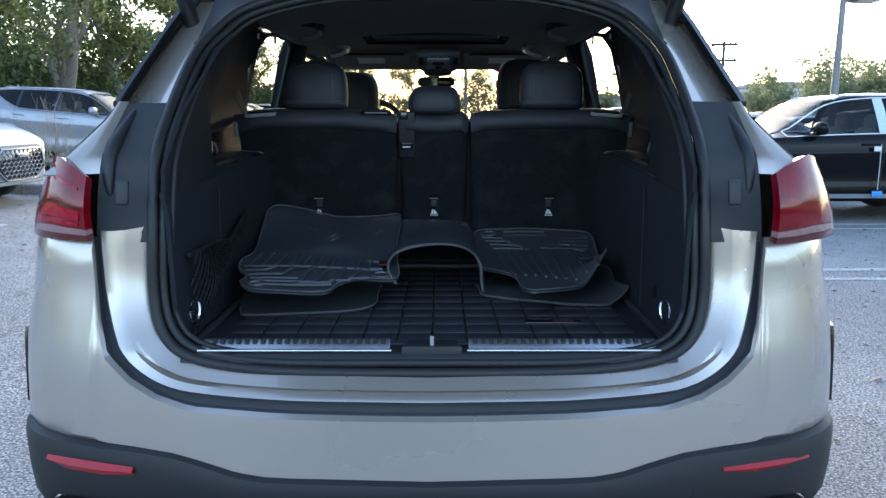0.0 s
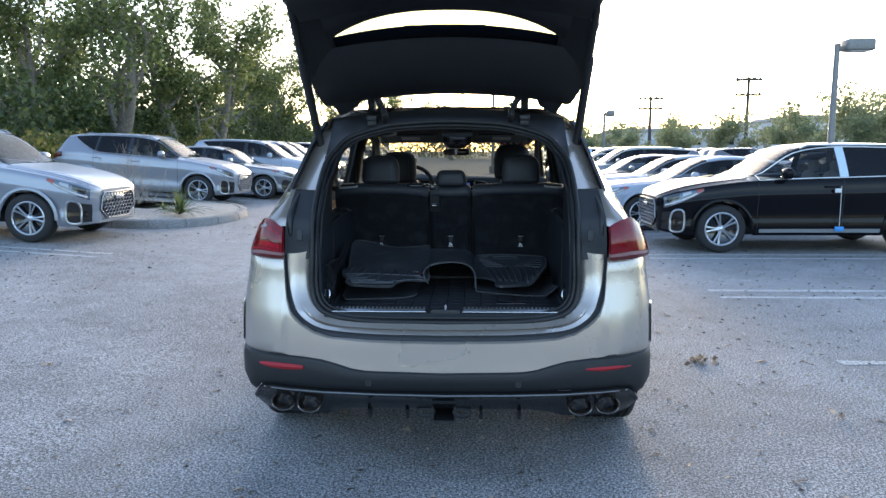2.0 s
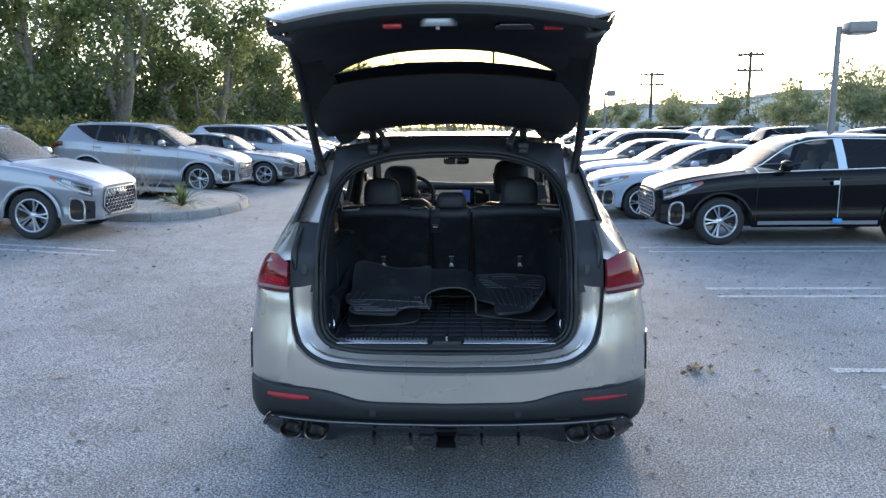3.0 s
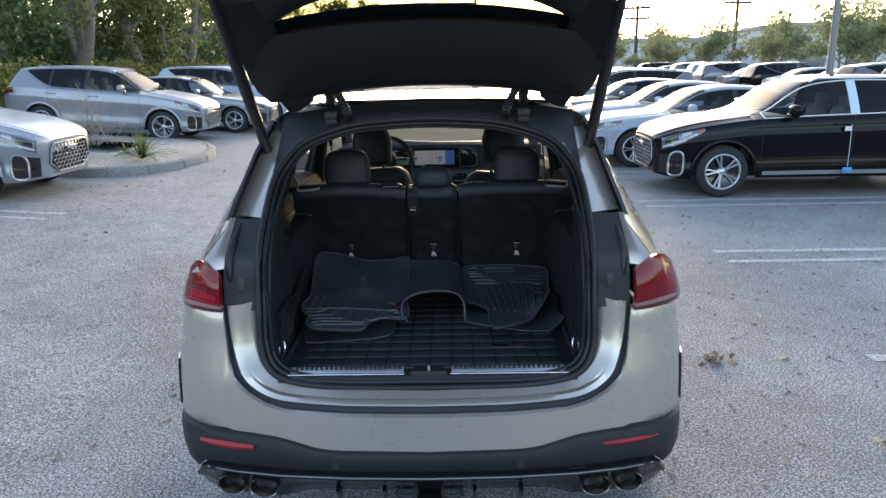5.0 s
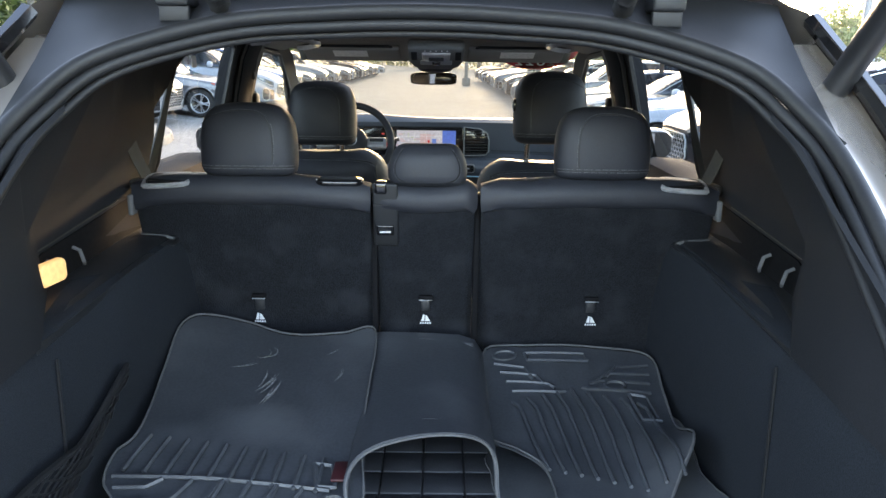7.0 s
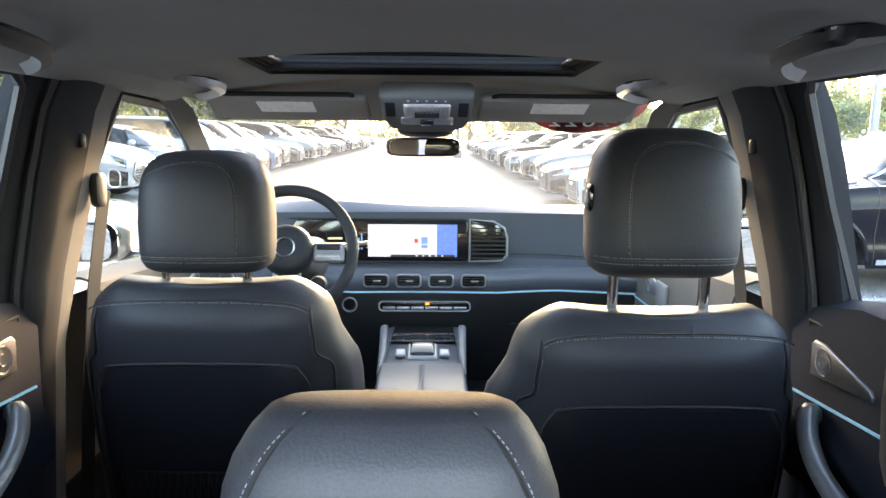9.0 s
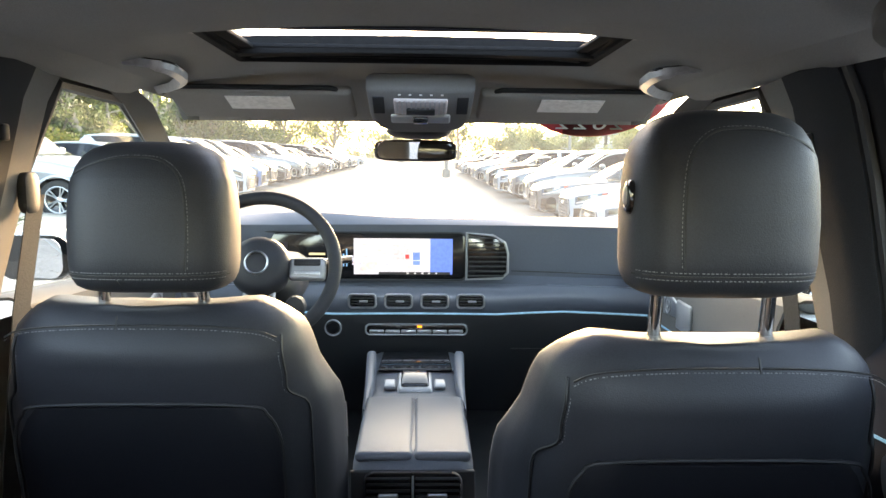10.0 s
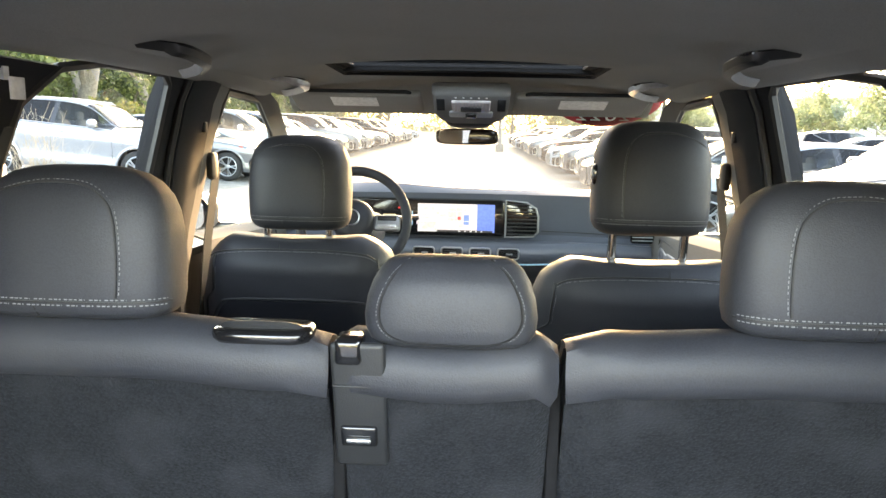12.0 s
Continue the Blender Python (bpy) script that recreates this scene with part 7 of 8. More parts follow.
grooves = [[(.205 + .036 * i, .945 - .012 * abs(i - 4)), (.222 + .036 * i, .88), (.238 + .035 * i, .80), (.262 + .031 * i, .70 - .008 * i)] for i in range(9)]
grooves += [[(.172 + .012 * i, 1.03 - .033 * i), (.245 + .026 * i, 1.012 - .026 * i), (.262 + .024 * i, .968 - .010 * i)] for i in range(4)]
grooves += [[(.552 - .006 * i, 1.03 - .033 * i), (.470 - .026 * i, 1.022 - .026 * i), (.440 - .022 * i, .985 - .012 * i)] for i in range(4)]
grooves += [[(.25, 1.068), (.40, 1.068), (.405, 1.040), (.255, 1.040), (.25, 1.068)], [(.20 + .028 * math.cos(t), 1.062 + .018 * math.sin(t)) for t in np.linspace(0, 6.28, 14)], [(.455 + .024 * math.cos(t), .955 + .014 * math.sin(t)) for t in np.linspace(0, 6.28, 14)], [(.480, .925), (.522, .918), (.530, .835), (.492, .842), (.480, .925)]]
folded_mat("floor_mat", "black ribbed rubber floor mat with raised corner in the boot", lifted(R_OUT, R_LIFT), base, right_height, .0052, 8, strokes=[lifted(g, R_LIFT) for g in grooves])
folded_mat("floor_mat", "black rubber floor mat poking out below another mat", [(.155, .82), (.148, .72), (.156, .65), (.20, .625), (.257, .592), (.33, .56), (.414, .526), (.52, .53), (.585, .575), (.578, .63), (.572, .69), (.582, .76), (.590, .84), (.585, .90), (.54, .98), (.34, 1.02)], base, lambda x, y: .008 + .03 * max(0, y - .8) + .04 * max(0, x - .52) / .07, .004, 9)
# middle mat with a tall arch between the two
ARCH = ((-.098, .452, .868), (-.118, .475, .890), (-.124, .505, .915), (-.107, .540, .936), (-.062, .566, .950), (.017, .587, .957), (.085, .606, .946), (.128, .624, .918), (.146, .622, .880), (.148, .600, .840), (.152, .578, .815))
BACK = ((-.124, .952), (-.122, .955), (-.118, .957), (-.105, .958), (-.055, .957), (.017, .956), (.085, .953), (.122, .940), (.140, .910), (.150, .860), (.156, .820))
middle_mat = thing("floor_mat", "black rubber mat with a raised arch between other mats", "floor mat", "stacked floor mats")
rows = []
for k in range(9):
    v = k / 8
    rows.append([Vector((x0 + (x1 - x0) * v, y0 + (1.085 - y0) * v, z0 + (z1 - z0) * v - .018 * math.sin(math.pi * v) + .003 * noise.noise((x0 * 9, v * 5, 2)) + (.004 if k == 7 else 0))) for (x0, y0, z0), (x1, z1) in zip(smooth_path(ARCH, 3), [(float(np.interp(q, range(11), [b[0] for b in BACK])), float(np.interp(q, range(11), [b[1] for b in BACK]))) for q in np.linspace(0, 10, len(smooth_path(ARCH, 3)))])])
part("mat_sheet", sheet(rows, .005), DUSTY_MAT, middle_mat)
part("rim", tube([p + Vector((0, -.002, .001)) for p in smooth_path(ARCH, 3)], .0034, 6), WORN_EDGE, middle_mat, "raised rim with worn grey edge")
part("rear_fold", tube([(-.12, 1.045, .948), (0, 1.05, .955), (.12, 1.045, .946)], .006, 6), DUSTY_MAT, middle_mat)
crest = [(.017 + .075 * math.cos(a), .625 + .035 * math.sin(a), .951 - .012 * math.cos(a) ** 2) for a in np.linspace(.2, math.pi - .2, 12)]
part("grip_ridge", tube(crest, .0028, 5), MAT_RUBBER, middle_mat)

# ---- ceiling ----
def ceiling_z(x, y):
    return 1.735 - .045 * (x / .62) ** 2 - .02 * max(0, (y - 2.2) / .6) - .03 * max(0, (1.0 - y) / .4)


def lift_at(x, y):
    """The cloth curls up towards the glass roof's opening."""
    d = math.hypot(max(0, abs(x) - HATCH[2]), max(0, HATCH[0] - y, y - HATCH[1]))
    return (.016 if y > HATCH[0] + .001 else .003) * max(0, 1 - d / .075)


hx = HATCH[2]
lx = sorted({round(q * t, 4) for q in (1, -1) for t in (0, hx * .25, hx * .5, hx * .75, hx, hx + .025, hx + .05, hx + .075, .50, .56, .60, .64)})
ly = sorted({.66, .75, .82, .9, 1.0, 1.1, 1.2, 1.3, 1.45, 1.6, 1.75, 1.9, 2.0, HATCH[0] - .075, HATCH[0] - .05, HATCH[0] - .025, HATCH[0], 2.24, 2.33, 2.42, HATCH[1], HATCH[1] + .025, HATCH[1] + .05, HATCH[1] + .075, 2.65, 2.72, 2.84})
lv = [(x, y, ceiling_z(x, y) + lift_at(x, y)) for x in lx for y in ly]
lf = []
for i in range(len(lx) - 1):
    for j in range(len(ly) - 1):
        if not (abs(lx[i] + lx[i + 1]) / 2 < hx and HATCH[0] < (ly[j] + ly[j + 1]) / 2 < HATCH[1]):
            k = i * len(ly) + j
            lf.append((k, k + len(ly), k + len(ly) + 1, k + 1))
part("headliner", (lv, lf), LINER, suv, "charcoal cloth headliner", sharp=25)
wall = [(x, (HATCH[0] + HATCH[1]) / 2 + y) for x, y in rounded(2 * hx, HATCH[1] - HATCH[0], .02, 3)]
frame_in = part("roof_opening_frame", sheet([[(x * k, (HATCH[0] + HATCH[1]) / 2 + (y - (HATCH[0] + HATCH[1]) / 2) * k, ceiling_z(x, y) + dz) for k, dz in ((1.004, .012), (.998, .013), (.985, .016), (.982, .022), (.96, .023), (.955, .028))] for x, y in wall + wall[:1]], .003), MATT_BLACK, suv, "stepped black frame of the glass roof")
part("front_step", sheet([[(x, y, ceiling_z(x, 2.42) * .35 + 1.728 * .65 + dz) for y, dz in ((2.455, .002), (2.425, .004), (2.42, .012), (2.42, .038), (2.46, .040))] for x in np.linspace(-hx + .004, hx - .004, 13)], .003), MATT_BLACK, frame_in, "tall black front step of the roof frame")
part("front_band", box(0, HATCH[1] - .040, ceiling_z(.15, HATCH[1]) + .021, 2 * hx, .085, .008, .002), MATT_BLACK, frame_in)
for q in (.004, .014, .024):
    part("frame_rib", tube([(x, HATCH[1] - .005 + q * .1, ceiling_z(x, HATCH[1]) + .013 + q) for x in np.linspace(-hx + .01, hx - .01, 9)], .0022, 5), TRIM_PLASTIC, frame_in)
for s in (-1, 1):
    for q in (0, 1, 2):
        part("slide_rail", tube([(s * (hx - .006 - .014 * q), y, ceiling_z(hx, y) + .018 + .008 * q) for y in (HATCH[0] + .01, 2.3, HATCH[1] - .01)], .003, 5), MATT_BLACK, frame_in)
    part("side_track", box(s * (hx - .015), (HATCH[0] + HATCH[1]) / 2, ceiling_z(hx, 2.3) + .026, .062, HATCH[1] - HATCH[0], .008, .002), MATT_BLACK, frame_in)
for s in (-1, 1):
    # roof edge rail between headliner and doors, pillars
    rows = [[(s * .56, y, ceiling_z(.56, y) + .004), (s * .63, y, ceiling_z(.62, y) - .012), (s * (.655 if y < 2.8 else .655 + .13 * (y - 2.8) / .8), y, z), (s * (.70 if y < 2.8 else .70 + .13 * (y - 2.8) / .8), y, z + .012)]
            for y, z in ((.70, 1.65), (1.0, 1.665), (1.6, 1.675), (2.2, 1.67), (2.6, 1.655), (2.85, 1.60), (3.1, 1.47), (3.4, 1.30), (3.62, 1.17))][0:5]
    part("roof_rail_trim", sheet(rows, .006 * s), LINER, suv)
    pil = sheet([[(s * (.660 + .02 * k), y - .12 + .02 * k, z), (s * (.636 + .02 * k), y, z), (s * (.665 + .02 * k), y + .055, z - .0), (s * (.70 + .02 * k), y + .07, z)] for y, z, k in ((2.55, 1.69, 0), (2.72, 1.64, .3), (2.92, 1.53, 1.4), (3.2, 1.37, 3), (3.5, 1.22, 4.6))], .006 * s)
    part("front_pillar_trim", pil, PILLAR_CLOTH, suv, "grey windscreen pillar trim")
    levels = ((.8, 1.99, 2.08, 2.15, .745), (1.14, 1.99, 2.10, 2.17, .730), (1.30, 2.00, 2.13, 2.22, .715), (1.50, 2.03, 2.19, 2.29, .690), (1.62, 2.05, 2.21, 2.32, .668), (1.69, 2.06, 2.22, 2.34, .640))
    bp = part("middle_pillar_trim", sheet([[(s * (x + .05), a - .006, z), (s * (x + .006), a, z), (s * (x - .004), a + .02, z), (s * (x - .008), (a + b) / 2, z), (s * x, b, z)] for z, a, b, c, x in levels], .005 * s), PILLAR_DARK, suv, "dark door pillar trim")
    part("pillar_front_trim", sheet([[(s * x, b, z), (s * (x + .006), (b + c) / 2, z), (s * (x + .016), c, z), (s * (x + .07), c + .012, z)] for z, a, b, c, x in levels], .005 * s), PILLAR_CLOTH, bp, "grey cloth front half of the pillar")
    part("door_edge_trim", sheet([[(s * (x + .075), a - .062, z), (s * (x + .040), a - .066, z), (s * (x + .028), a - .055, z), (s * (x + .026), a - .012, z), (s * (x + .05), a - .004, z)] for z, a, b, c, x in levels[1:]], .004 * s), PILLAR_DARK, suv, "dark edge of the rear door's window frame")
    part("pillar_seal", tube([(s * (x + .018), a - .008, z) for z, a, b, c, x in levels[1:]], .009, 6), RUBBER, suv)
    part("belt_anchor", cushion(s * .692, 2.25, 1.455, .022, .05, .075, 4, 12, 8), RUBBER, bp)
    part("seat_belt", sheet([[(s * x, y, z), (s * (x - .003), y + .05, z)] for x, y, z in ((.685, 2.235, 1.45), (.70, 2.19, 1.25), (.71, 2.15, 1.0), (.72, 2.12, .7))], .002), BELT_WEB, bp, "grey front seat belt")
    part("coat_hook", box(s * .672, 2.15, 1.56, .014, .018, .028, .004), TRIM_PLASTIC, bp)
    # grab handles
    for back, stuff in ((-.795, TRIM_PLASTIC), (0, PALE_GRIP)):
        drop = ceiling_z(.5, 2.31 + back) - ceiling_z(.5, 2.31)
        grip = smooth_path([(s * gx, gy + back, gz + drop) for gx, gy, gz in ((.545, 2.325, 1.698), (.500, 2.312, 1.692), (.468, 2.322, 1.688), (.470, 2.40, 1.683), (.490, 2.48, 1.680), (.535, 2.56, 1.674), (.585, 2.62, 1.672))], 5)
        g = part("grab_handle", sheet([[p + Vector((s * .008, 0, .006)), p + Vector((0, 0, -.007)), p + Vector((-s * .008, 0, -.004)), p + Vector((-s * .009, 0, .007))] for p in grip], .006 * s), stuff, suv, "folding grab handle")
        part("handle_edge", tube([p + Vector((-s * .012, -.002, .006)) for p in grip], .0035, 5), GLOSS_BLACK, g)
    # sun visors
    vis = part("sun_visor", box(s * .365, 2.71, 1.652, .43, .165, .024, .011, 3, pose(0, 0, 0, -18)), LINER, suv, "grey cloth sun visor")
    part("visor_label", box(s * .37, 2.68, 1.6475, .15, .075, .002, 0, turn=pose(0, 0, 0, -18)), WHITE_PRINT, vis, "pale visor label")
    part("visor_edge", tube([(s * x, 2.626 + d, 1.679 - d * .4) for x, d in ((.59, .03), (.57, .0), (.20, .0), (.165, .02))], .006, 6), PILLAR_DARK, vis)

part("windscreen_header", sheet([[(x, y, z - .014 - .03 * (x / .64) ** 2 * 0) for y, z in ((2.76, 1.735), (2.82, 1.722), (2.90, 1.676), (2.962, 1.634))] for x in np.linspace(-.645, .645, 15)], .004), LINER, suv, "cloth strip above the windscreen")

# overhead console and mirror
cm = Matrix.Translation((.010, 2.664, 1.668)) @ pose(0, 0, 0, 152)
con = part("overhead_console", prism([(-.122, .088), (-.108, .098), (.108, .098), (.122, .088), (.118, -.03), (.100, -.072), (.06, -.095), (-.06, -.095), (-.100, -.072), (-.118, -.03)], .05, cm, .012), CONSOLE_CLOTH, suv, "overhead console with reading lamps")
lens = part("lamp_lens", moved(box(0, .034, .051, .124, .062, .010, .006), cm), CLEAR_LENS, con, "ridged clear reading lamp lens")
for i in range(11):
    part("lens_rib", moved(box(-.053 + .0106 * i, .034, .057, .003, .056, .003, 0), cm), SATIN, lens)
part("lens_divider", moved(box(0, .022, .058, .066, .026, .006, .002), cm), TRIM_PLASTIC, lens)
part("switch_strip", moved(box(0, -.018, .052, .140, .034, .010, .010), cm), SATIN, con)
part("roof_button", moved(box(0, -.014, .060, .036, .026, .008, .004), cm), GLOSS_BLACK, con)
for q in (-1, 1):
    part("speaker_mesh", moved(box(q * .096, .036, .050, .026, .07, .004, .004), cm), PILLAR_DARK, con)
for i in range(5):
    part("icon_mark", moved(box(-.048 + .024 * i, .080, .0505, .006, .004, .001, 0), cm), WHITE_PRINT, con)
part("console_nose", cushion(.006, 2.80, 1.597, .17, .16, .06, 2.6, 20, 10), TRIM_PLASTIC, con)
mirror = part("rear_view_mirror", cushion(-.003, 2.865, 1.539, .222, .030, .058, 4.5, 28, 10), GLOSS_BLACK, suv, "frameless rear-view mirror")
m_face = surface("mirror_glass", (.55, .56, .58), .02, metal=1.0, var=0, grain=0, bump=0)
part("mirror_face", prism(rounded(.204, .044, .016), .002, upright(-.003, 2.8485, 1.539, 2, 16)), m_face, mirror, "mirror glass")
part("mirror_stem", tube([(0, 2.87, 1.56), (.002, 2.865, 1.585), (.004, 2.85, 1.61)], .012, 8), TRIM_PLASTIC, mirror)
# mirror-written year banner at the top of the windscreen, read from outside
def banner_drop(x):
    return .155 * max(0, 1 - ((x - .49) / .20) ** 2) ** .5


ban = part("windscreen_banner", sheet([[(x, 2.875 + t * banner_drop(x), 1.690 - .673 * t * banner_drop(x)) for t in (0, .5, 1)] for x in np.linspace(.29, .69, 25)], .001), RED_PRINT, suv, "red year sticker on the windscreen")
for i, digit in enumerate("2022"):
    lettering("year_digit", digit, .066, Matrix.Translation((.49 + .052 * (1.5 - i), 2.974, 1.616)) @ pose(0, 0, 0, 146, 0, 0) @ Matrix.Diagonal((-1.3, 1, 1, 1)), WHITE_PRINT, ban)

# ---- front seats ----
SEAT_BACK = ((.70, .235), (.80, .240), (.95, .240), (1.08, .238), (1.17, .236), (1.235, .228), (1.268, .216), (1.288, .198), (1.302, .172), (1.310, .135), (1.314, .07))
SEAT_FRONT = ((.70, .285), (.80, .295), (.95, .300), (1.08, .300), (1.135, .292), (1.165, .274), (1.20, .256), (1.235, .247), (1.268, .236), (1.288, .216), (1.302, .186), (1.310, .145), (1.314, .07))


def front_seat(x, y, z_top, head, label, side):
    """Backrest with narrow shoulders, bolsters that step out lower down, a panel behind and a headrest. side: towards the car's middle."""
    off = z_top - 1.31
    n = 64

    def crest(px):
        """The top edge: two soft humps beside a dip for the posts."""
        return .010 * math.exp(-((abs(px) - .165) / .035) ** 2) - .006 * math.exp(-(px / .09) ** 2)

    def ring_at(z):
        out = []
        hb, hf = lerp(SEAT_BACK, z), lerp(SEAT_FRONT, z)
        for k in range(n):
            a = 2 * math.pi * k / n
            c, d = math.cos(a), math.sin(a)
            t = min(1, max(0, (d + .55) / .9))
            hw = hb + (hf - hb) * t * t * (3 - 2 * t)
            px = hw * math.copysign(abs(c) ** .5, c)
            depth = .088 * (1 if z < 1.24 else max(.10, (1.3165 - z) / .0765) ** .45)
            py = depth * math.copysign(abs(d) ** .62, d) + (.045 * (abs(px) / .28) ** 3 if d > 0 else .018 * (abs(px) / .24) ** 3)
            out.append((x + px, y + .088 + py + (1.31 - z) * .16, z + off + crest(px) * min(1, max(0, (z - 1.22) / .08))))
        return out
    zs = [.70, .76, .82, .88, .94, 1.0, 1.05, 1.09, 1.12, 1.14, 1.16, 1.18, 1.20, 1.22, 1.24, 1.256, 1.27, 1.281, 1.29, 1.298, 1.304, 1.309, 1.3125, 1.3145]
    seat = part("front_seat", loft([ring_at(z) for z in zs], closed=True, caps=True), LEATHER, suv, label, sharp=75)

    def yb(z):
        return y + (1.31 - z) * .16
    shell = []
    for z in (.70, .80, .95, 1.06, 1.10, 1.13, 1.148, 1.156):
        w = .208 * (1 if z < 1.08 else max(.80, 1 - .20 * ((z - 1.08) / .076) ** 2))
        shell.append([(x + w * u, yb(z) + .010 * abs(u) ** 3 - (.010 if abs(u) < .95 else -.002), z + off) for u in np.linspace(-1, 1, 17)])
    part("back_shell", sheet(shell, -.006), SEAT_SHELL, seat, "matt black back panel")
    edge = smooth_path([(x + u * .210, yb(z) - .006 + .008 * abs(u) ** 3, z + off) for u, z in ((-1, .74), (-1, 1.02), (-.985, 1.10), (-.90, 1.142), (-.76, 1.158), (0, 1.163), (.76, 1.158), (.90, 1.142), (.985, 1.10), (1, 1.02), (1, .74))], 5)
    part("shell_seam", tube(edge, .0028, 5), RUBBER, seat)
    line = smooth_path([(x + px, yb(z) + .004 + .016 * (abs(px) / .24) ** 3, z + off) for px, z in ((-.205, 1.262), (-.175, 1.275), (-.09, 1.283), (0, 1.284), (.09, 1.283), (.175, 1.275), (.205, 1.262))], 6)
    stitch(line, parent=seat)
    part("seam", tube([p + Vector((0, .002, .005)) for p in line], .0018, 4), RUBBER, seat)
    part("seam", tube([(x - side * .03, yb(1.284), 1.284 + off), (x - side * .03, yb(1.30) + .012, 1.303 + off)], .0016, 4), RUBBER, seat)
    for q in (-1, 1):
        fall = []
        for z in (1.262, 1.235, 1.20, 1.17, 1.14, 1.08, 1.0, .9):
            p = ring_at(z)
            fall.append(max((Vector(r) for r in p if r[1] < y + .088 + (1.31 - z) * .16 + .004), key=lambda r: q * r.x - 1.0 * r.y) + Vector((q * .001, -.002, 0)))
        run_down = smooth_path(fall, 4)
        part("bolster_seam", tube(run_down, .0022, 5), RUBBER, seat)
        stitch([p + Vector((-q * .006, -.0015, 0)) for p in run_down[:20]], parent=seat)
    part("seat_cushion", cushion(x, y + .40, .70, .53, .58, .22, 4, 24, 12), LEATHER, seat)
    net_p = part("map_net", sheet([[(x + u, yb(z) - .020 + .01 * (u / .2) ** 2, z + off) for z in (.80, .88, .93)] for u in np.linspace(-.17, .17, 9)], .002), RUBBER, seat, "black map pocket net")
    for k in range(22):
        part("net_cord", tube([(x - .17 + .0155 * k, yb(.80) - .024, .80 + off), (x - .155 + .0155 * k, yb(.93) - .024, .93 + off)], .0014, 4), TRIM_PLASTIC, net_p)
        part("net_cord", tube([(x - .155 + .0155 * k, yb(.80) - .025, .80 + off), (x - .17 + .0155 * k, yb(.93) - .025, .93 + off)], .0014, 4), TRIM_PLASTIC, net_p)
    hx0, hy0, hz0, hh = head
    hd = headrest(seat, hx0, hy0, hz0, .248, .175, hh, BLOCK, -3, (-.079 + x - hx0, .079 + x - hx0), side, "leather front headrest with stitched lower band")
    if side < 0:
        knob = part("release_button", cushion(hx0 - .121, hy0 - .02, hz0 + .008, .016, .030, .046, 3, 12, 8), GLOSS_BLACK, hd)
        part("button_face", cushion(hx0 - .128, hy0 - .02, hz0 + .010, .006, .016, .026, 3, 10, 6), SATIN, knob)
    return seat


front_seat(-.415, 2.00, 1.292, (-.403, 2.078, 1.431, .230), "driver's seat in black leather with grey stitching", 1)
front_seat(.415, 1.805, 1.286, (.408, 1.895, 1.471, .244), "passenger seat in black leather, headrest raised", -1)

# ---- dashboard ----
def dash_rows():
    rows = []
    for i in range(31):
        x = -.78 + 1.56 * i / 30
        b = .10 * (abs(x) / .78) ** 2
        hump = .018 * math.exp(-((x + .37) / .22) ** 2)
        rows.append([(x, 3.70, 1.19), (x, 3.50, 1.275 + hump), (x, 3.30, 1.315 + hump), (x, 3.21 - b * .3, 1.318 + hump), (x, 3.185 - b, 1.305), (x, 3.19 - b, 1.26), (x, 3.20 - b, 1.145), (x, 3.175 - b, 1.118)])
    return rows


dash = part("dashboard", sheet(dash_rows(), .008), DASH, suv, "blue-black leather dashboard")
rows = []
for i in range(31):
    x = -.78 + 1.56 * i / 30
    b = .10 * (abs(x) / .78) ** 2
    d = .0 if abs(x) < .25 else .015 * min(1, (abs(x) - .25) / .2)
    rows.append([(x, 3.175 - b, 1.120), (x, 3.15 - b, 1.108 + d), (x, 3.135 - b, 1.085 + d), (x, 3.14 - b, 1.048 + d), (x, 3.16 - b, 1.030 + d)])
band = part("trim_band", sheet(rows, .006), BAND, dash, "blue-grey satin trim band")
rows = []
for i in range(31):
    x = -.78 + 1.56 * i / 30
    b = .10 * (abs(x) / .78) ** 2
    d = .0 if abs(x) < .25 else .015 * min(1, (abs(x) - .25) / .2)
    rows.append([(x, 3.155 - b, 1.030 + d), (x, 3.16 - b, .96), (x, 3.20 - b, .86), (x, 3.26 - b, .70), (x, 3.3, .55)])
part("lower_dash", sheet(rows, .006), TRIM_PLASTIC, dash)
glow = glowing("blue_light_line", (.22, .50, .72), .014)
dim_glow = glowing("dim_blue_light_line", (.12, .35, .55), .02)
part("light_line", tube([(-.76 + 1.52 * i / 30, 3.148 - .10 * (abs(-.76 + 1.52 * i / 30) / .78) ** 2, 1.030 + (.0 if abs(-.76 + 1.52 * i / 30) < .25 else .015 * min(1, (abs(-.76 + 1.52 * i / 30) - .25) / .2))) for i in range(31)], .0035, 5), glow, dash, "thin pale blue light line")
# twin screen
panel = part("screen_panel", prism(rounded(.70, .146, .022), .016, upright(-.195, 3.148, 1.212), .003), GLOSS_BLACK, dash, "wide gloss black twin screen")
part("screen_rim", tube([(-.195 + x, 3.146, 1.212 + y) for x, y in rounded(.704, .150, .024)], .0028, 5, closed=True), DARK_PLASTIC, panel)


def screen_cell(name, x0, x1, z0, z1, colour, power, parent, depth=3.1465):
    return part(name, box((x0 + x1) / 2, depth, (z0 + z1) / 2, x1 - x0, .001, z1 - z0, 0), glowing(name + "_light", colour, power), parent)


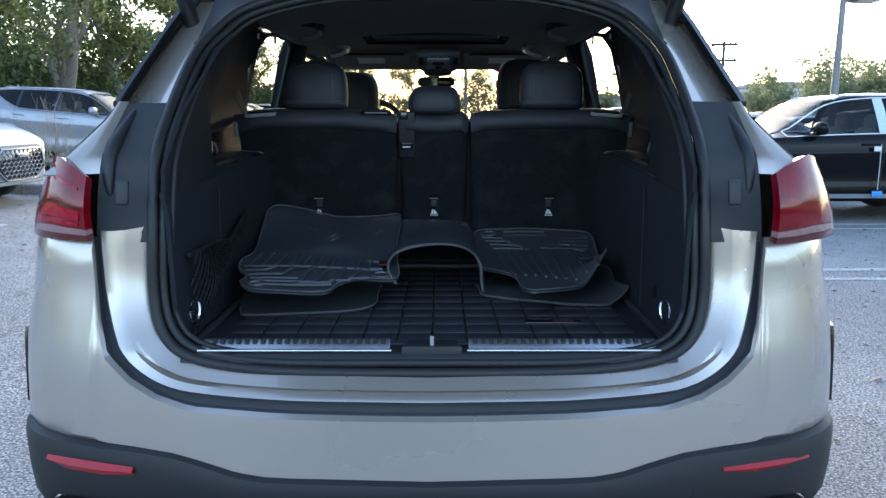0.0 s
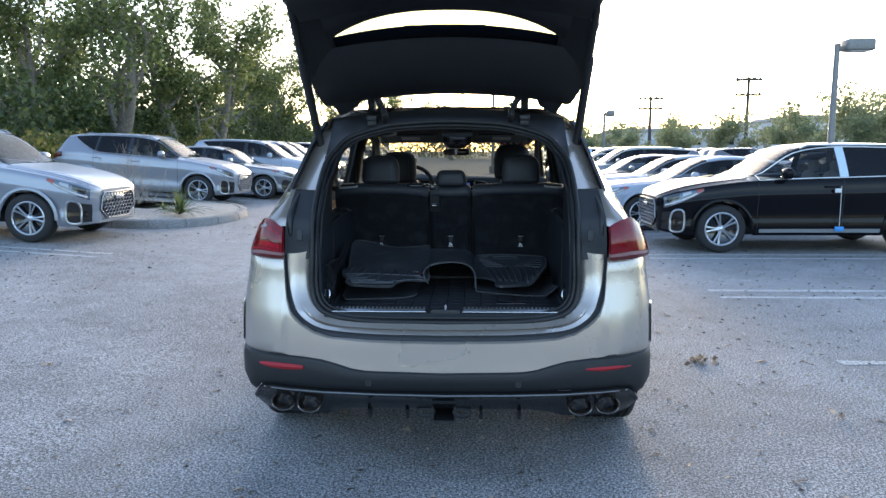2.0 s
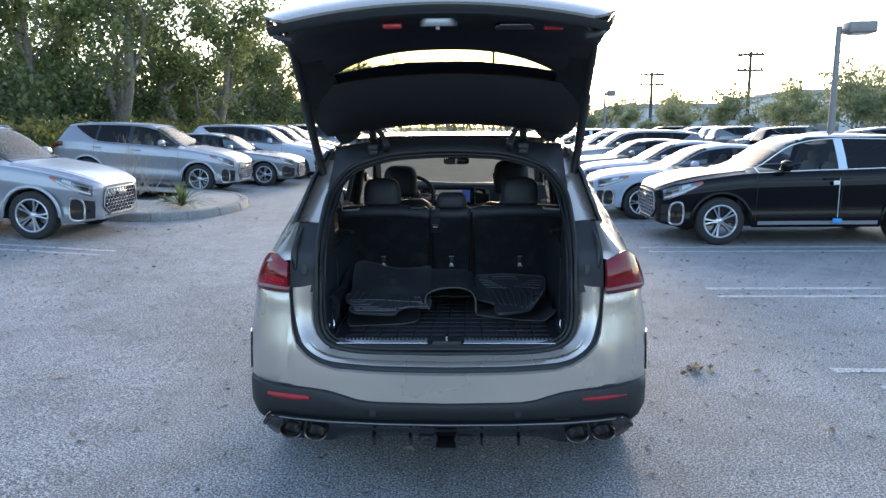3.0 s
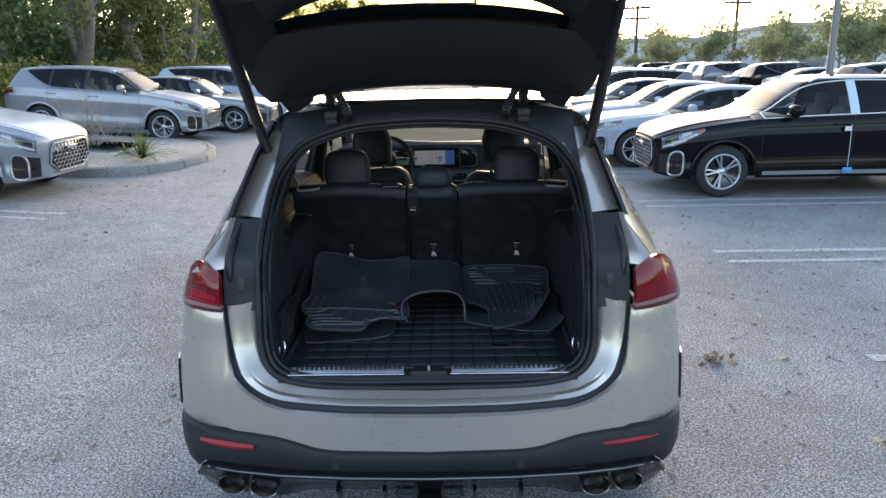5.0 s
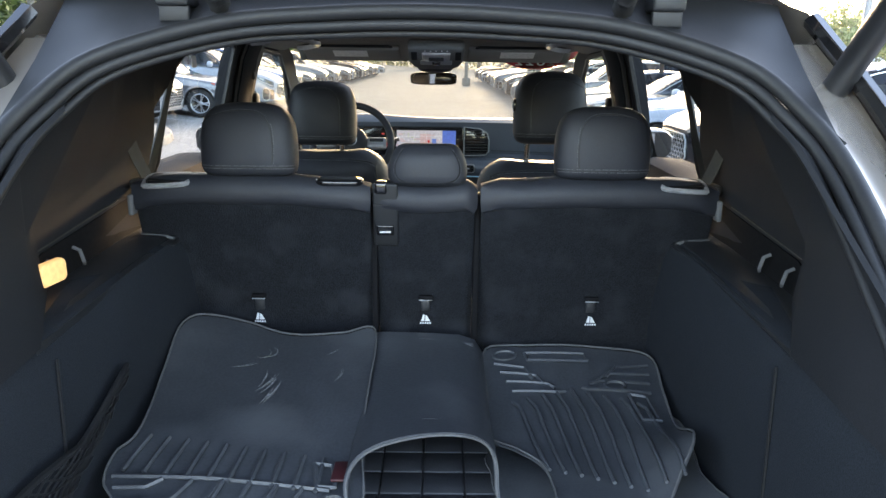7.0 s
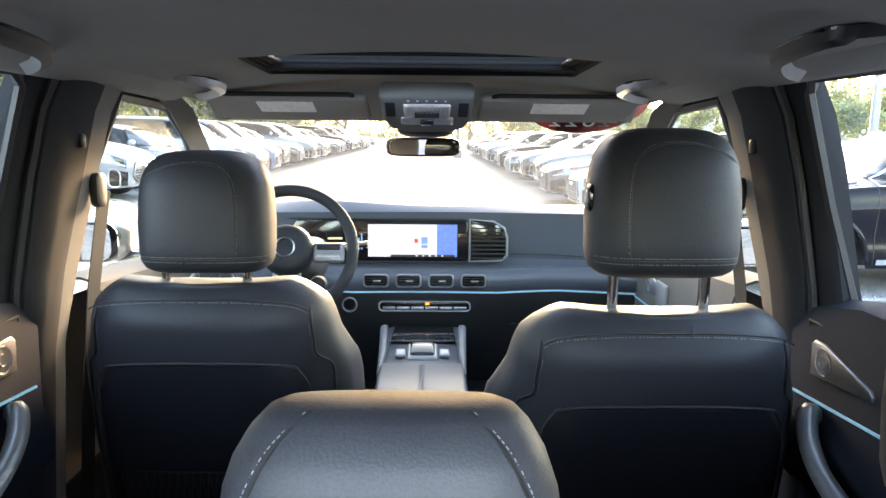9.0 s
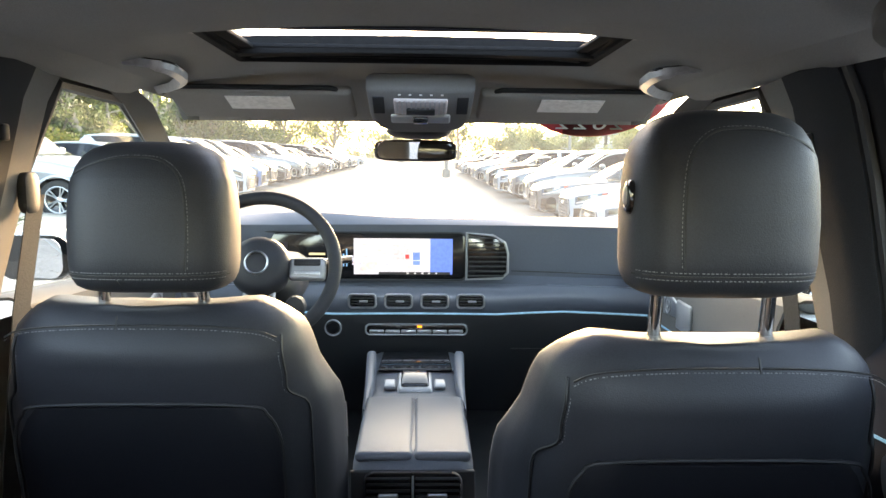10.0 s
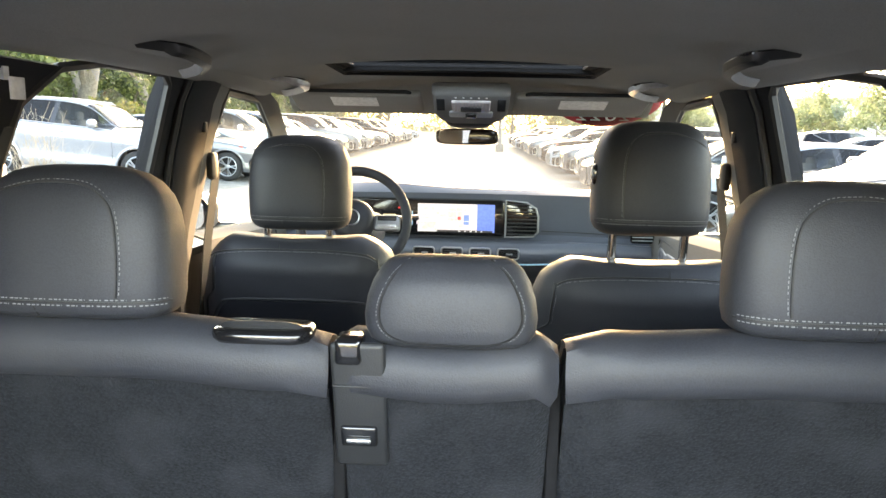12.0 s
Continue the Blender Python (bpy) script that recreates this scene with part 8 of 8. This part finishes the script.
P = .0145
mapp = screen_cell("map_ground", -.196, .085, 1.155, 1.268, (.62, .60, .66), P * 1.7, panel)
screen_cell("map_sea", .042, .112, 1.155, 1.268, (.10, .20, .68), P * 1.7, mapp, 3.1456)
screen_cell("map_lagoon", -.012, .010, 1.185, 1.225, (.14, .26, .72), P * 1.5, mapp, 3.1456)
screen_cell("map_park", -.17, -.13, 1.17, 1.20, (.62, .66, .55), P * 1.6, mapp, 3.1456)
screen_cell("map_town", -.075, -.02, 1.20, 1.25, (.70, .50, .52), P * 1.6, mapp, 3.1456)
for i, (x0, z0, x1, z1) in enumerate(((-.19, 1.235, .04, 1.24), (-.19, 1.195, .04, 1.20), (-.12, 1.156, -.10, 1.267), (-.03, 1.156, -.045, 1.267), (.02, 1.156, .03, 1.267), (-.19, 1.218, -.05, 1.212))):
    part("map_road", tube([(x0, 3.1450, z0), (x1, 3.1450, z1)], .0011, 4), glowing("map_road_light", (.80, .80, .84), P * 2) if "map_road_light" not in bpy.data.materials else bpy.data.materials["map_road_light"], mapp)
rm = random.Random(4)
for i in range(26):
    x0, z0 = rm.uniform(-.19, .02), rm.uniform(1.165, 1.255)
    w, h = rm.uniform(.008, .030), rm.uniform(.006, .016)
    k = rm.randrange(4)
    tone = ((.52, .50, .58), (.66, .52, .55), (.58, .60, .52), (.48, .50, .62))[k]
    key = "map_block_light_" + "abcd"[k]
    part("map_block", box(x0, 3.14585 + .00001 * i, z0, w, .0006, h, 0), bpy.data.materials[key] if key in bpy.data.materials else glowing(key, tone, P * 1.5), mapp)
screen_cell("map_marker", -.036, -.024, 1.205, 1.218, (.70, .05, .05), P * 2, mapp, 3.1446)
bar = screen_cell("menu_bar", -.12, .105, 1.155, 1.163, (.02, .02, .02), .02, mapp, 3.1448)
for i in range(5):
    screen_cell("menu_icon", -.03 + .022 * i, -.024 + .022 * i, 1.157, 1.161, (.7, .7, .7), P * 2, bar, 3.1440)
clus = screen_cell("gauge_left", -.50, -.40, 1.17, 1.255, (.012, .012, .016), .05, panel)
for k, (x0, x1, z0, z1, col) in enumerate(((-.335, -.285, 1.215, 1.222, (.6, .5, .3)), (-.345, -.275, 1.20, 1.204, (.6, .45, .1)), (-.50, -.44, 1.235, 1.240, (.6, .6, .6)), (-.50, -.45, 1.220, 1.224, (.5, .2, .1)), (-.275, -.262, 1.245, 1.252, (.7, .05, .05)), (-.24, -.236, 1.18, 1.225, (.55, .1, .12)), (-.23, -.226, 1.18, 1.22, (.15, .35, .6)), (-.22, -.216, 1.18, 1.235, (.15, .35, .6)), (-.25, -.246, 1.18, 1.215, (.55, .1, .12)))):
    screen_cell("gauge_mark", x0, x1, z0, z1, col, P * 2.2, clus, 3.1455)
# right vent beside the screen
out = [(-.062, .075), (.02, .068), (.058, .045), (.068, .01), (.068, -.05), (.05, -.068), (-.062, -.072)]
vent = part("side_vent_grille", prism(out, .02, upright(.218, 3.145, 1.212), .004), GLOSS_BLACK, dash, "slatted vent beside the screen")
part("vent_rim", tube([(.218 + x, 3.144, 1.212 + y) for x, y in out], .0045, 5, closed=True), SATIN, vent)
for i in range(9):
    z = -.06 + .015 * i
    x1 = float(np.interp(z, [-.068, -.05, .01, .045, .068, .075], [.05, .064, .064, .054, .02, -.05]))
    part("slat", box(.218 + (-.058 + x1) / 2, 3.141, 1.212 + z, x1 + .056, .008, .004, .001), TRIM_PLASTIC, vent)
pv = part("side_vent_grille", prism(rounded(.09, .05, .012), .01, upright(.68, 3.06, 1.165), .003), GLOSS_BLACK, dash, "slatted vent at the dash end")
for i in range(3):
    part("slat", box(.68, 3.055, 1.152 + .013 * i, .078, .006, .004, .001), SATIN, pv)
# four middle vents
for k in range(4):
    x = -.168 + .1125 * k
    v = part("centre_vent", prism(rounded(.090, .046, .012), .010, upright(x, 3.122, 1.075), .003), BAND, band, "rounded air vent in a bright ring")
    part("vent_ring", tube([(x + a, 3.1185, 1.075 + b) for a, b in rounded(.084, .042, .011)], .0032, 6, closed=True), STEEL, v, "bright ring round the vent")
    part("vent_hole", prism(rounded(.074, .032, .008), .004, upright(x, 3.1195, 1.075)), GLOSS_BLACK, v)
    for i in range(3):
        part("slat", box(x, 3.118, 1.066 + .009 * i, .070, .004, .003, .001), TRIM_PLASTIC, v)
    part("vent_tab", box(x + .004, 3.114, 1.075, .026, .006, .007, .002), SATIN, v)
for x in (-.232, .238):
    part("band_mark", tube([(x, 3.126, 1.062), (x, 3.126, 1.086)], .0028, 6), SATIN, band, "slim satin marker beside the vents")
clim = part("climate_panel", prism(rounded(.318, .030, .012), .010, upright(0, 3.148, .978), .003), GLOSS_BLACK, dash, "slim climate switch panel")
part("panel_rim", tube([(x, 3.147, .978 + y) for x, y in rounded(.32, .034, .014)], .003, 5, closed=True), SATIN, clim)
for i in range(6):
    part("switch", box(-.125 + .05 * i, 3.144, .972, .046, .006, .012, .003), STEEL, clim)
part("hazard_mark", box(.01, 3.144, .988, .014, .004, .006, .001), glowing("amber_mark", (.9, .3, .02), .1), clim)
start = part("start_button", lathe([(.0, .012), (.018, .012), (.020, .008), (.022, 0)], 20, Matrix.Translation((-.262, 3.145, .985)) @ pose(0, 0, 0, 90)), GLOSS_BLACK, dash)
part("button_ring", tube([(-.262 + .025 * math.cos(t), 3.14, .985 + .025 * math.sin(t)) for t in (2 * math.pi * k / 20 for k in range(20))], .003, 5, closed=True), SATIN, start)
part("glovebox_seam", tube([(.30, 3.13, .92), (.40, 3.11, .925), (.60, 3.06, .925)], .003, 4), RUBBER, dash)
part("dash_seam", tube([(.30, 3.165, 1.165), (.45, 3.14, 1.165), (.7, 3.07, 1.165)], .002, 4), RUBBER, dash)

# steering wheel
wheel_m = Matrix.Translation((-.366, 2.62, 1.262)) @ pose(0, 0, 0, 68)
wheel_top = part("steering_wheel", tube([wheel_m @ Vector((.176 * math.cos(t), (.172 if math.sin(t) > -.85 else .158) * math.sin(t), 0)) for t in (2 * math.pi * k / 48 for k in range(48))], .0165, 10, closed=True), LEATHER, suv, "thick leather steering wheel")
hub = part("airbag_hub", lathe([(0, .045), (.05, .042), (.066, .03), (.072, .0), (.065, -.04)], 32, wheel_m), LEATHER, wheel_top)
ring_m = wheel_m @ Matrix.Translation((0, 0, .046))
part("emblem", join(tube([ring_m @ Vector((.026 * math.cos(t), .026 * math.sin(t), 0)) for t in (2 * math.pi * k / 24 for k in range(24))], .0025, 5, closed=True)), STEEL, hub, "plain bright round emblem")
for s in (-1, 1):
    part("spoke", moved(box(s * .112, -.006, .004, .088, .056, .022, .012, 3), wheel_m), SATIN, wheel_top, "satin spoke with switches")
    part("switch_bar", moved(box(s * .112, .008, .015, .062, .016, .006, .003), wheel_m), DARK_PLASTIC, wheel_top)
    part("switch_bar", moved(box(s * .112, -.018, .015, .062, .010, .006, .003), wheel_m), STEEL, wheel_top)
part("lower_spoke", moved(join(box(-.03, -.11, -.005, .016, .12, .015, .005), box(.03, -.11, -.005, .016, .12, .015, .005)), wheel_m), SATIN, wheel_top)
for s in (-1, 1):
    part("stalk", tube([(-.366 + s * .06, 2.72, 1.25), (-.366 + s * .21, 2.70, 1.27)], .009, 8), CHROME, suv, "chrome-tipped column stalk")
part("column_shroud", cushion(-.366, 2.82, 1.20, .15, .30, .13, 3, 20, 10), TRIM_PLASTIC, suv)
part("drive_mode_knob", lathe([(0, .02), (.022, .018), (.026, .0)], 18, Matrix.Translation((-.285, 2.62, 1.168)) @ pose(0, 0, 0, 80)), TRIM_PLASTIC, wheel_top)

# middle console
rows = []
for y, hw, zt in ((2.232, .114, .915), (2.238, .116, .938), (2.252, .117, .952), (2.28, .118, .958), (2.40, .119, .958), (2.60, .122, .955), (2.72, .126, .952), (2.95, .132, .930), (3.16, .14, .90)):
    rows.append([(-hw - .01, y, .52), (-hw, y, zt - .03), (-hw + .012, y, zt - .006), (-hw + .03, y, zt), (0, y, zt + .004), (hw - .03, y, zt), (hw - .012, y, zt - .006), (hw, y, zt - .03), (hw + .01, y, .52)])
console = part("middle_console", sheet(rows, -.006), CONSOLE, suv, "leather middle console")
part("console_end", prism([(-.128, -.42), (.128, -.42), (.118, .0), (-.118, .0)], .012, upright(0, 2.228, .935), .004), TRIM_PLASTIC, console)
rv = part("rear_vent", prism(rounded(.180, .092, .02), .010, upright(0, 2.216, .893), .003), GLOSS_BLACK, console, "rear air vents in a bright frame")
part("vent_frame", tube([(x, 2.214, .893 + y) for x, y in rounded(.182, .094, .02)], .003, 5, closed=True), CHROME, rv)
part("vent_bar", box(0, 2.206, .893, .004, .004, .086, .001), SATIN, rv)
for i in range(7):
    for s in (-1, 1):
        part("slat", box(s * .046, 2.211, .857 + .012 * i, .082, .006, .004, .001), TRIM_PLASTIC, rv)
for s in (-1, 1):
    part("vent_tab", box(s * .046, 2.206, .897, .038, .008, .009, .003), STEEL, rv)
for s in (-1, 1):
    part("armrest_lid", box(s * .0565, 2.400, .956, .112, .310, .022, .010, 3, pose(0, 0, 0, 1)), CONSOLE, console, "split leather armrest lid")
    rows = []
    for y, z, xi, xo in ((2.50, .958, .112, .119), (2.56, .968, .104, .120), (2.63, .979, .100, .122), (2.70, .990, .101, .125), (2.76, 1.000, .103, .128), (2.80, 1.004, .104, .130), (2.825, 1.000, .106, .131), (2.835, .985, .108, .131), (2.838, .95, .108, .131)):
        rows.append([(s * xi, y, .94), (s * (xi + .001), y, z - .006), (s * (xi + .005), y, z - .001), (s * (xi + xo) / 2, y, z), (s * (xo - .004), y, z - .002), (s * xo, y, z - .008), (s * (xo + .002), y, .90)])
    part("grip_horn", sheet(rows, -.002 * s), CONSOLE, console, "raised console grip")
pad = part("touch_pad", box(0, 2.655, .972, .072, .072, .02, .010, 3, pose(0, 0, 0, 14)), GLOSS_BLACK, console, "glossy touch pad")
part("pad_rim", box(0, 2.65, .967, .086, .086, .016, .008, 3, pose(0, 0, 0, 14)), SATIN, pad)
for s in (-1, 1):
    part("pad_switch", box(s * .062, 2.645, .966, .028, .036, .012, .004, turn=pose(0, 0, 0, 14)), SATIN, pad)
part("console_gloss", box(0, 2.94, .938, .20, .28, .008, .004, turn=pose(0, 0, 0, -6)), GLOSS_BLACK, console)
part("cabin_floor", box(0, 2.3, .535, 1.62, 2.4, .04, .01), CARPET, suv)
part("accelerator_pedal", box(-.235, 3.02, .72, .06, .02, .17, .006, turn=pose(0, 0, 0, 24)), STEEL, suv, "studded steel pedal")
part("brake_pedal", box(-.335, 2.99, .76, .11, .02, .06, .006, turn=pose(0, 0, 0, 24)), STEEL, suv)
part("rear_bench_cushion", cushion(0, 1.46, .80, 1.36, .52, .20, 5, 36, 12), LEATHER, suv, "black leather rear bench")

# door linings, speakers, pulls
for s in (-1, 1):
    for y0, y1, z0, z1, nm in ((1.28, 2.02, 1.265, 1.25, "rear_door_lining"), (2.30, 3.14, 1.235, 1.17, "front_door_lining")):
        rows = []
        for i in range(9):
            y = y0 + (y1 - y0) * i / 8
            z = z0 + (z1 - z0) * i / 8 if nm[0] == "f" else 1.296 - .045 * max(0, (y - 1.86) / .17)
            rows.append([(s * .86, y, z + .006), (s * .77, y, z + .012), (s * .735, y, z), (s * .722, y, z - .04), (s * .725, y, z - .20), (s * .705, y, z - .24), (s * .71, y, z - .30), (s * .75, y, z - .34), (s * .75, y, .58)])
        door = part(nm, sheet(rows, -.006 * s), DOOR_LEATHER if nm[0] == "r" else PILLAR_CLOTH, suv, "leather door lining")
        ym = (y0 + y1) / 2
        zf = (z0 + z1) / 2
        part("door_light_line", tube([(s * .717, y0 + .02, zf - .155 + (.055 if nm[0] == "r" else 0)), (s * .717, y1 - .02, zf - .165 + (.012 if nm[0] == "r" else 0))], .003, 5), dim_glow, door)
        yg, zg = (1.845, 1.190) if nm[0] == "r" else (ym + .12, zf - .085)
        along = Matrix(((0, 0, 1), (1, 0, 0), (0, 1, 0))).to_4x4()          # outline x along the car, y up
        sp = prism([(.095, -.034), (.098, .022), (.088, .032), (.055, .032), (.0, .018), (-.080, -.002), (-.088, -.010), (-.085, -.020)], .010, Matrix.Translation((s * .722 - (.010 if s > 0 else 0), yg, zg)) @ along, .003)
        gr = part("speaker_grille", sp, STEEL, door, "perforated steel speaker grille")
        for r in (.010, .024):
            part("speaker_ring", tube([(s * .7115, yg + .055 + r * math.cos(t), zg - .001 + r * math.sin(t)) for t in (2 * math.pi * k / 18 for k in range(18))], .0018, 4, closed=True), SATIN, gr)
        panel_edge = [(s * .7215, yg + a, zg + b) for a, b in ((.13, -.055), (.125, .045), (.10, .058), (-.12, .05), (-.30, .045))]
        part("seam", tube(smooth_path(panel_edge, 4), .003, 5), RUBBER, door)
        if nm[0] == "r":
            grip = [(s * .715, 1.915, 1.085), (s * .692, 1.895, 1.098), (s * .676, 1.86, 1.066), (s * .668, 1.80, 1.032), (s * .668, 1.72, 1.008), (s * .680, 1.62, .995), (s * .72, 1.56, .99)]
        else:
            grip = [(s * .72, ym - .12, zf - .36), (s * .66, ym - .06, zf - .28), (s * .65, ym + .08, zf - .23), (s * .68, ym + .17, zf - .22)]
        part("door_pull", tube(smooth_path(grip, 5), .018, 8), SATIN if nm[0] == "r" else PILLAR_CLOTH, door, "door pull handle")
    # rear pillar lining up to the rear door's window, its tag, and the divider of the quarter glass
    edge = ((1.455, .714, 1.20, .722, 1.27), (1.50, .706, 1.20, .728, 1.34), (1.555, .700, 1.20, .722, 1.445), (1.60, .694, 1.20, .714, 1.475), (1.64, .684, 1.20, .703, 1.525), (1.664, .665, 1.20, .694, 1.57))
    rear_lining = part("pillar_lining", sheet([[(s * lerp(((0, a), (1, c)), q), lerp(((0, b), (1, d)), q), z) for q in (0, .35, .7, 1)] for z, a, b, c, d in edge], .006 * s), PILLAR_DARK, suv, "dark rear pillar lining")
    part("airbag_tag", box(s * .690, 1.40, 1.642, .006, .014, .020, 0), WHITE_PRINT, rear_lining, "small white tag")
    part("quarter_divider", sheet([[(s * x, y0, z), (s * (x - .010), (y0 + y1) / 2, z), (s * x, y1, z)] for z, x, y0, y1 in ((1.24, .782, 1.285, 1.355), (1.34, .763, 1.345, 1.405), (1.45, .741, 1.39, 1.425), (1.56, .722, 1.43, 1.455))], .006 * s), TRIM_PLASTIC, suv, "black divider of the quarter glass")
    # window frame edges seen inside
    part("door_frame", tube([(s * .785, 1.36, 1.26), (s * .765, 1.405, 1.34), (s * .735, 1.43, 1.50), (s * .718, 1.47, 1.60), (s * .70, 1.56, 1.662), (s * .692, 1.70, 1.682), (s * .685, 1.96, 1.682), (s * .69, 1.985, 1.655), (s * .735, 1.965, 1.46), (s * .785, 1.935, 1.26)], .010, 6), RUBBER, suv, "black rubber window surround")
    part("door_frame", tube([(s * .80, 2.27, 1.23), (s * .74, 2.33, 1.50), (s * .69, 2.37, 1.66), (s * .672, 2.62, 1.645), (s * .70, 2.84, 1.56), (s * .75, 3.15, 1.37), (s * .79, 3.4, 1.20)], .014, 6), RUBBER, suv, "black rubber window surround")
    mir = part("door_mirror", cushion(s * 1.09, 3.06, 1.225, .24, .14, .155, 3, 20, 12), SILVER, suv, "silver door mirror")
    part("mirror_foot", box(s * .965, 3.08, 1.165, .12, .07, .04, .012), GLOSS_BLACK, mir)
    part("mirror_rim", prism(rounded(.205, .128, .045), .008, upright(s * 1.09, 2.988, 1.225, 0, -s * 0)), GLOSS_BLACK, mir)
    part("mirror_face", prism(rounded(.19, .115, .04), .002, upright(s * 1.09, 2.984, 1.225, 0, s * 14)), m_face, mir, "mirror glass")
part("seat_switch", box(.715, 2.78, 1.105, .012, .10, .08, .01), SATIN, suv, "silver seat switches on the door")
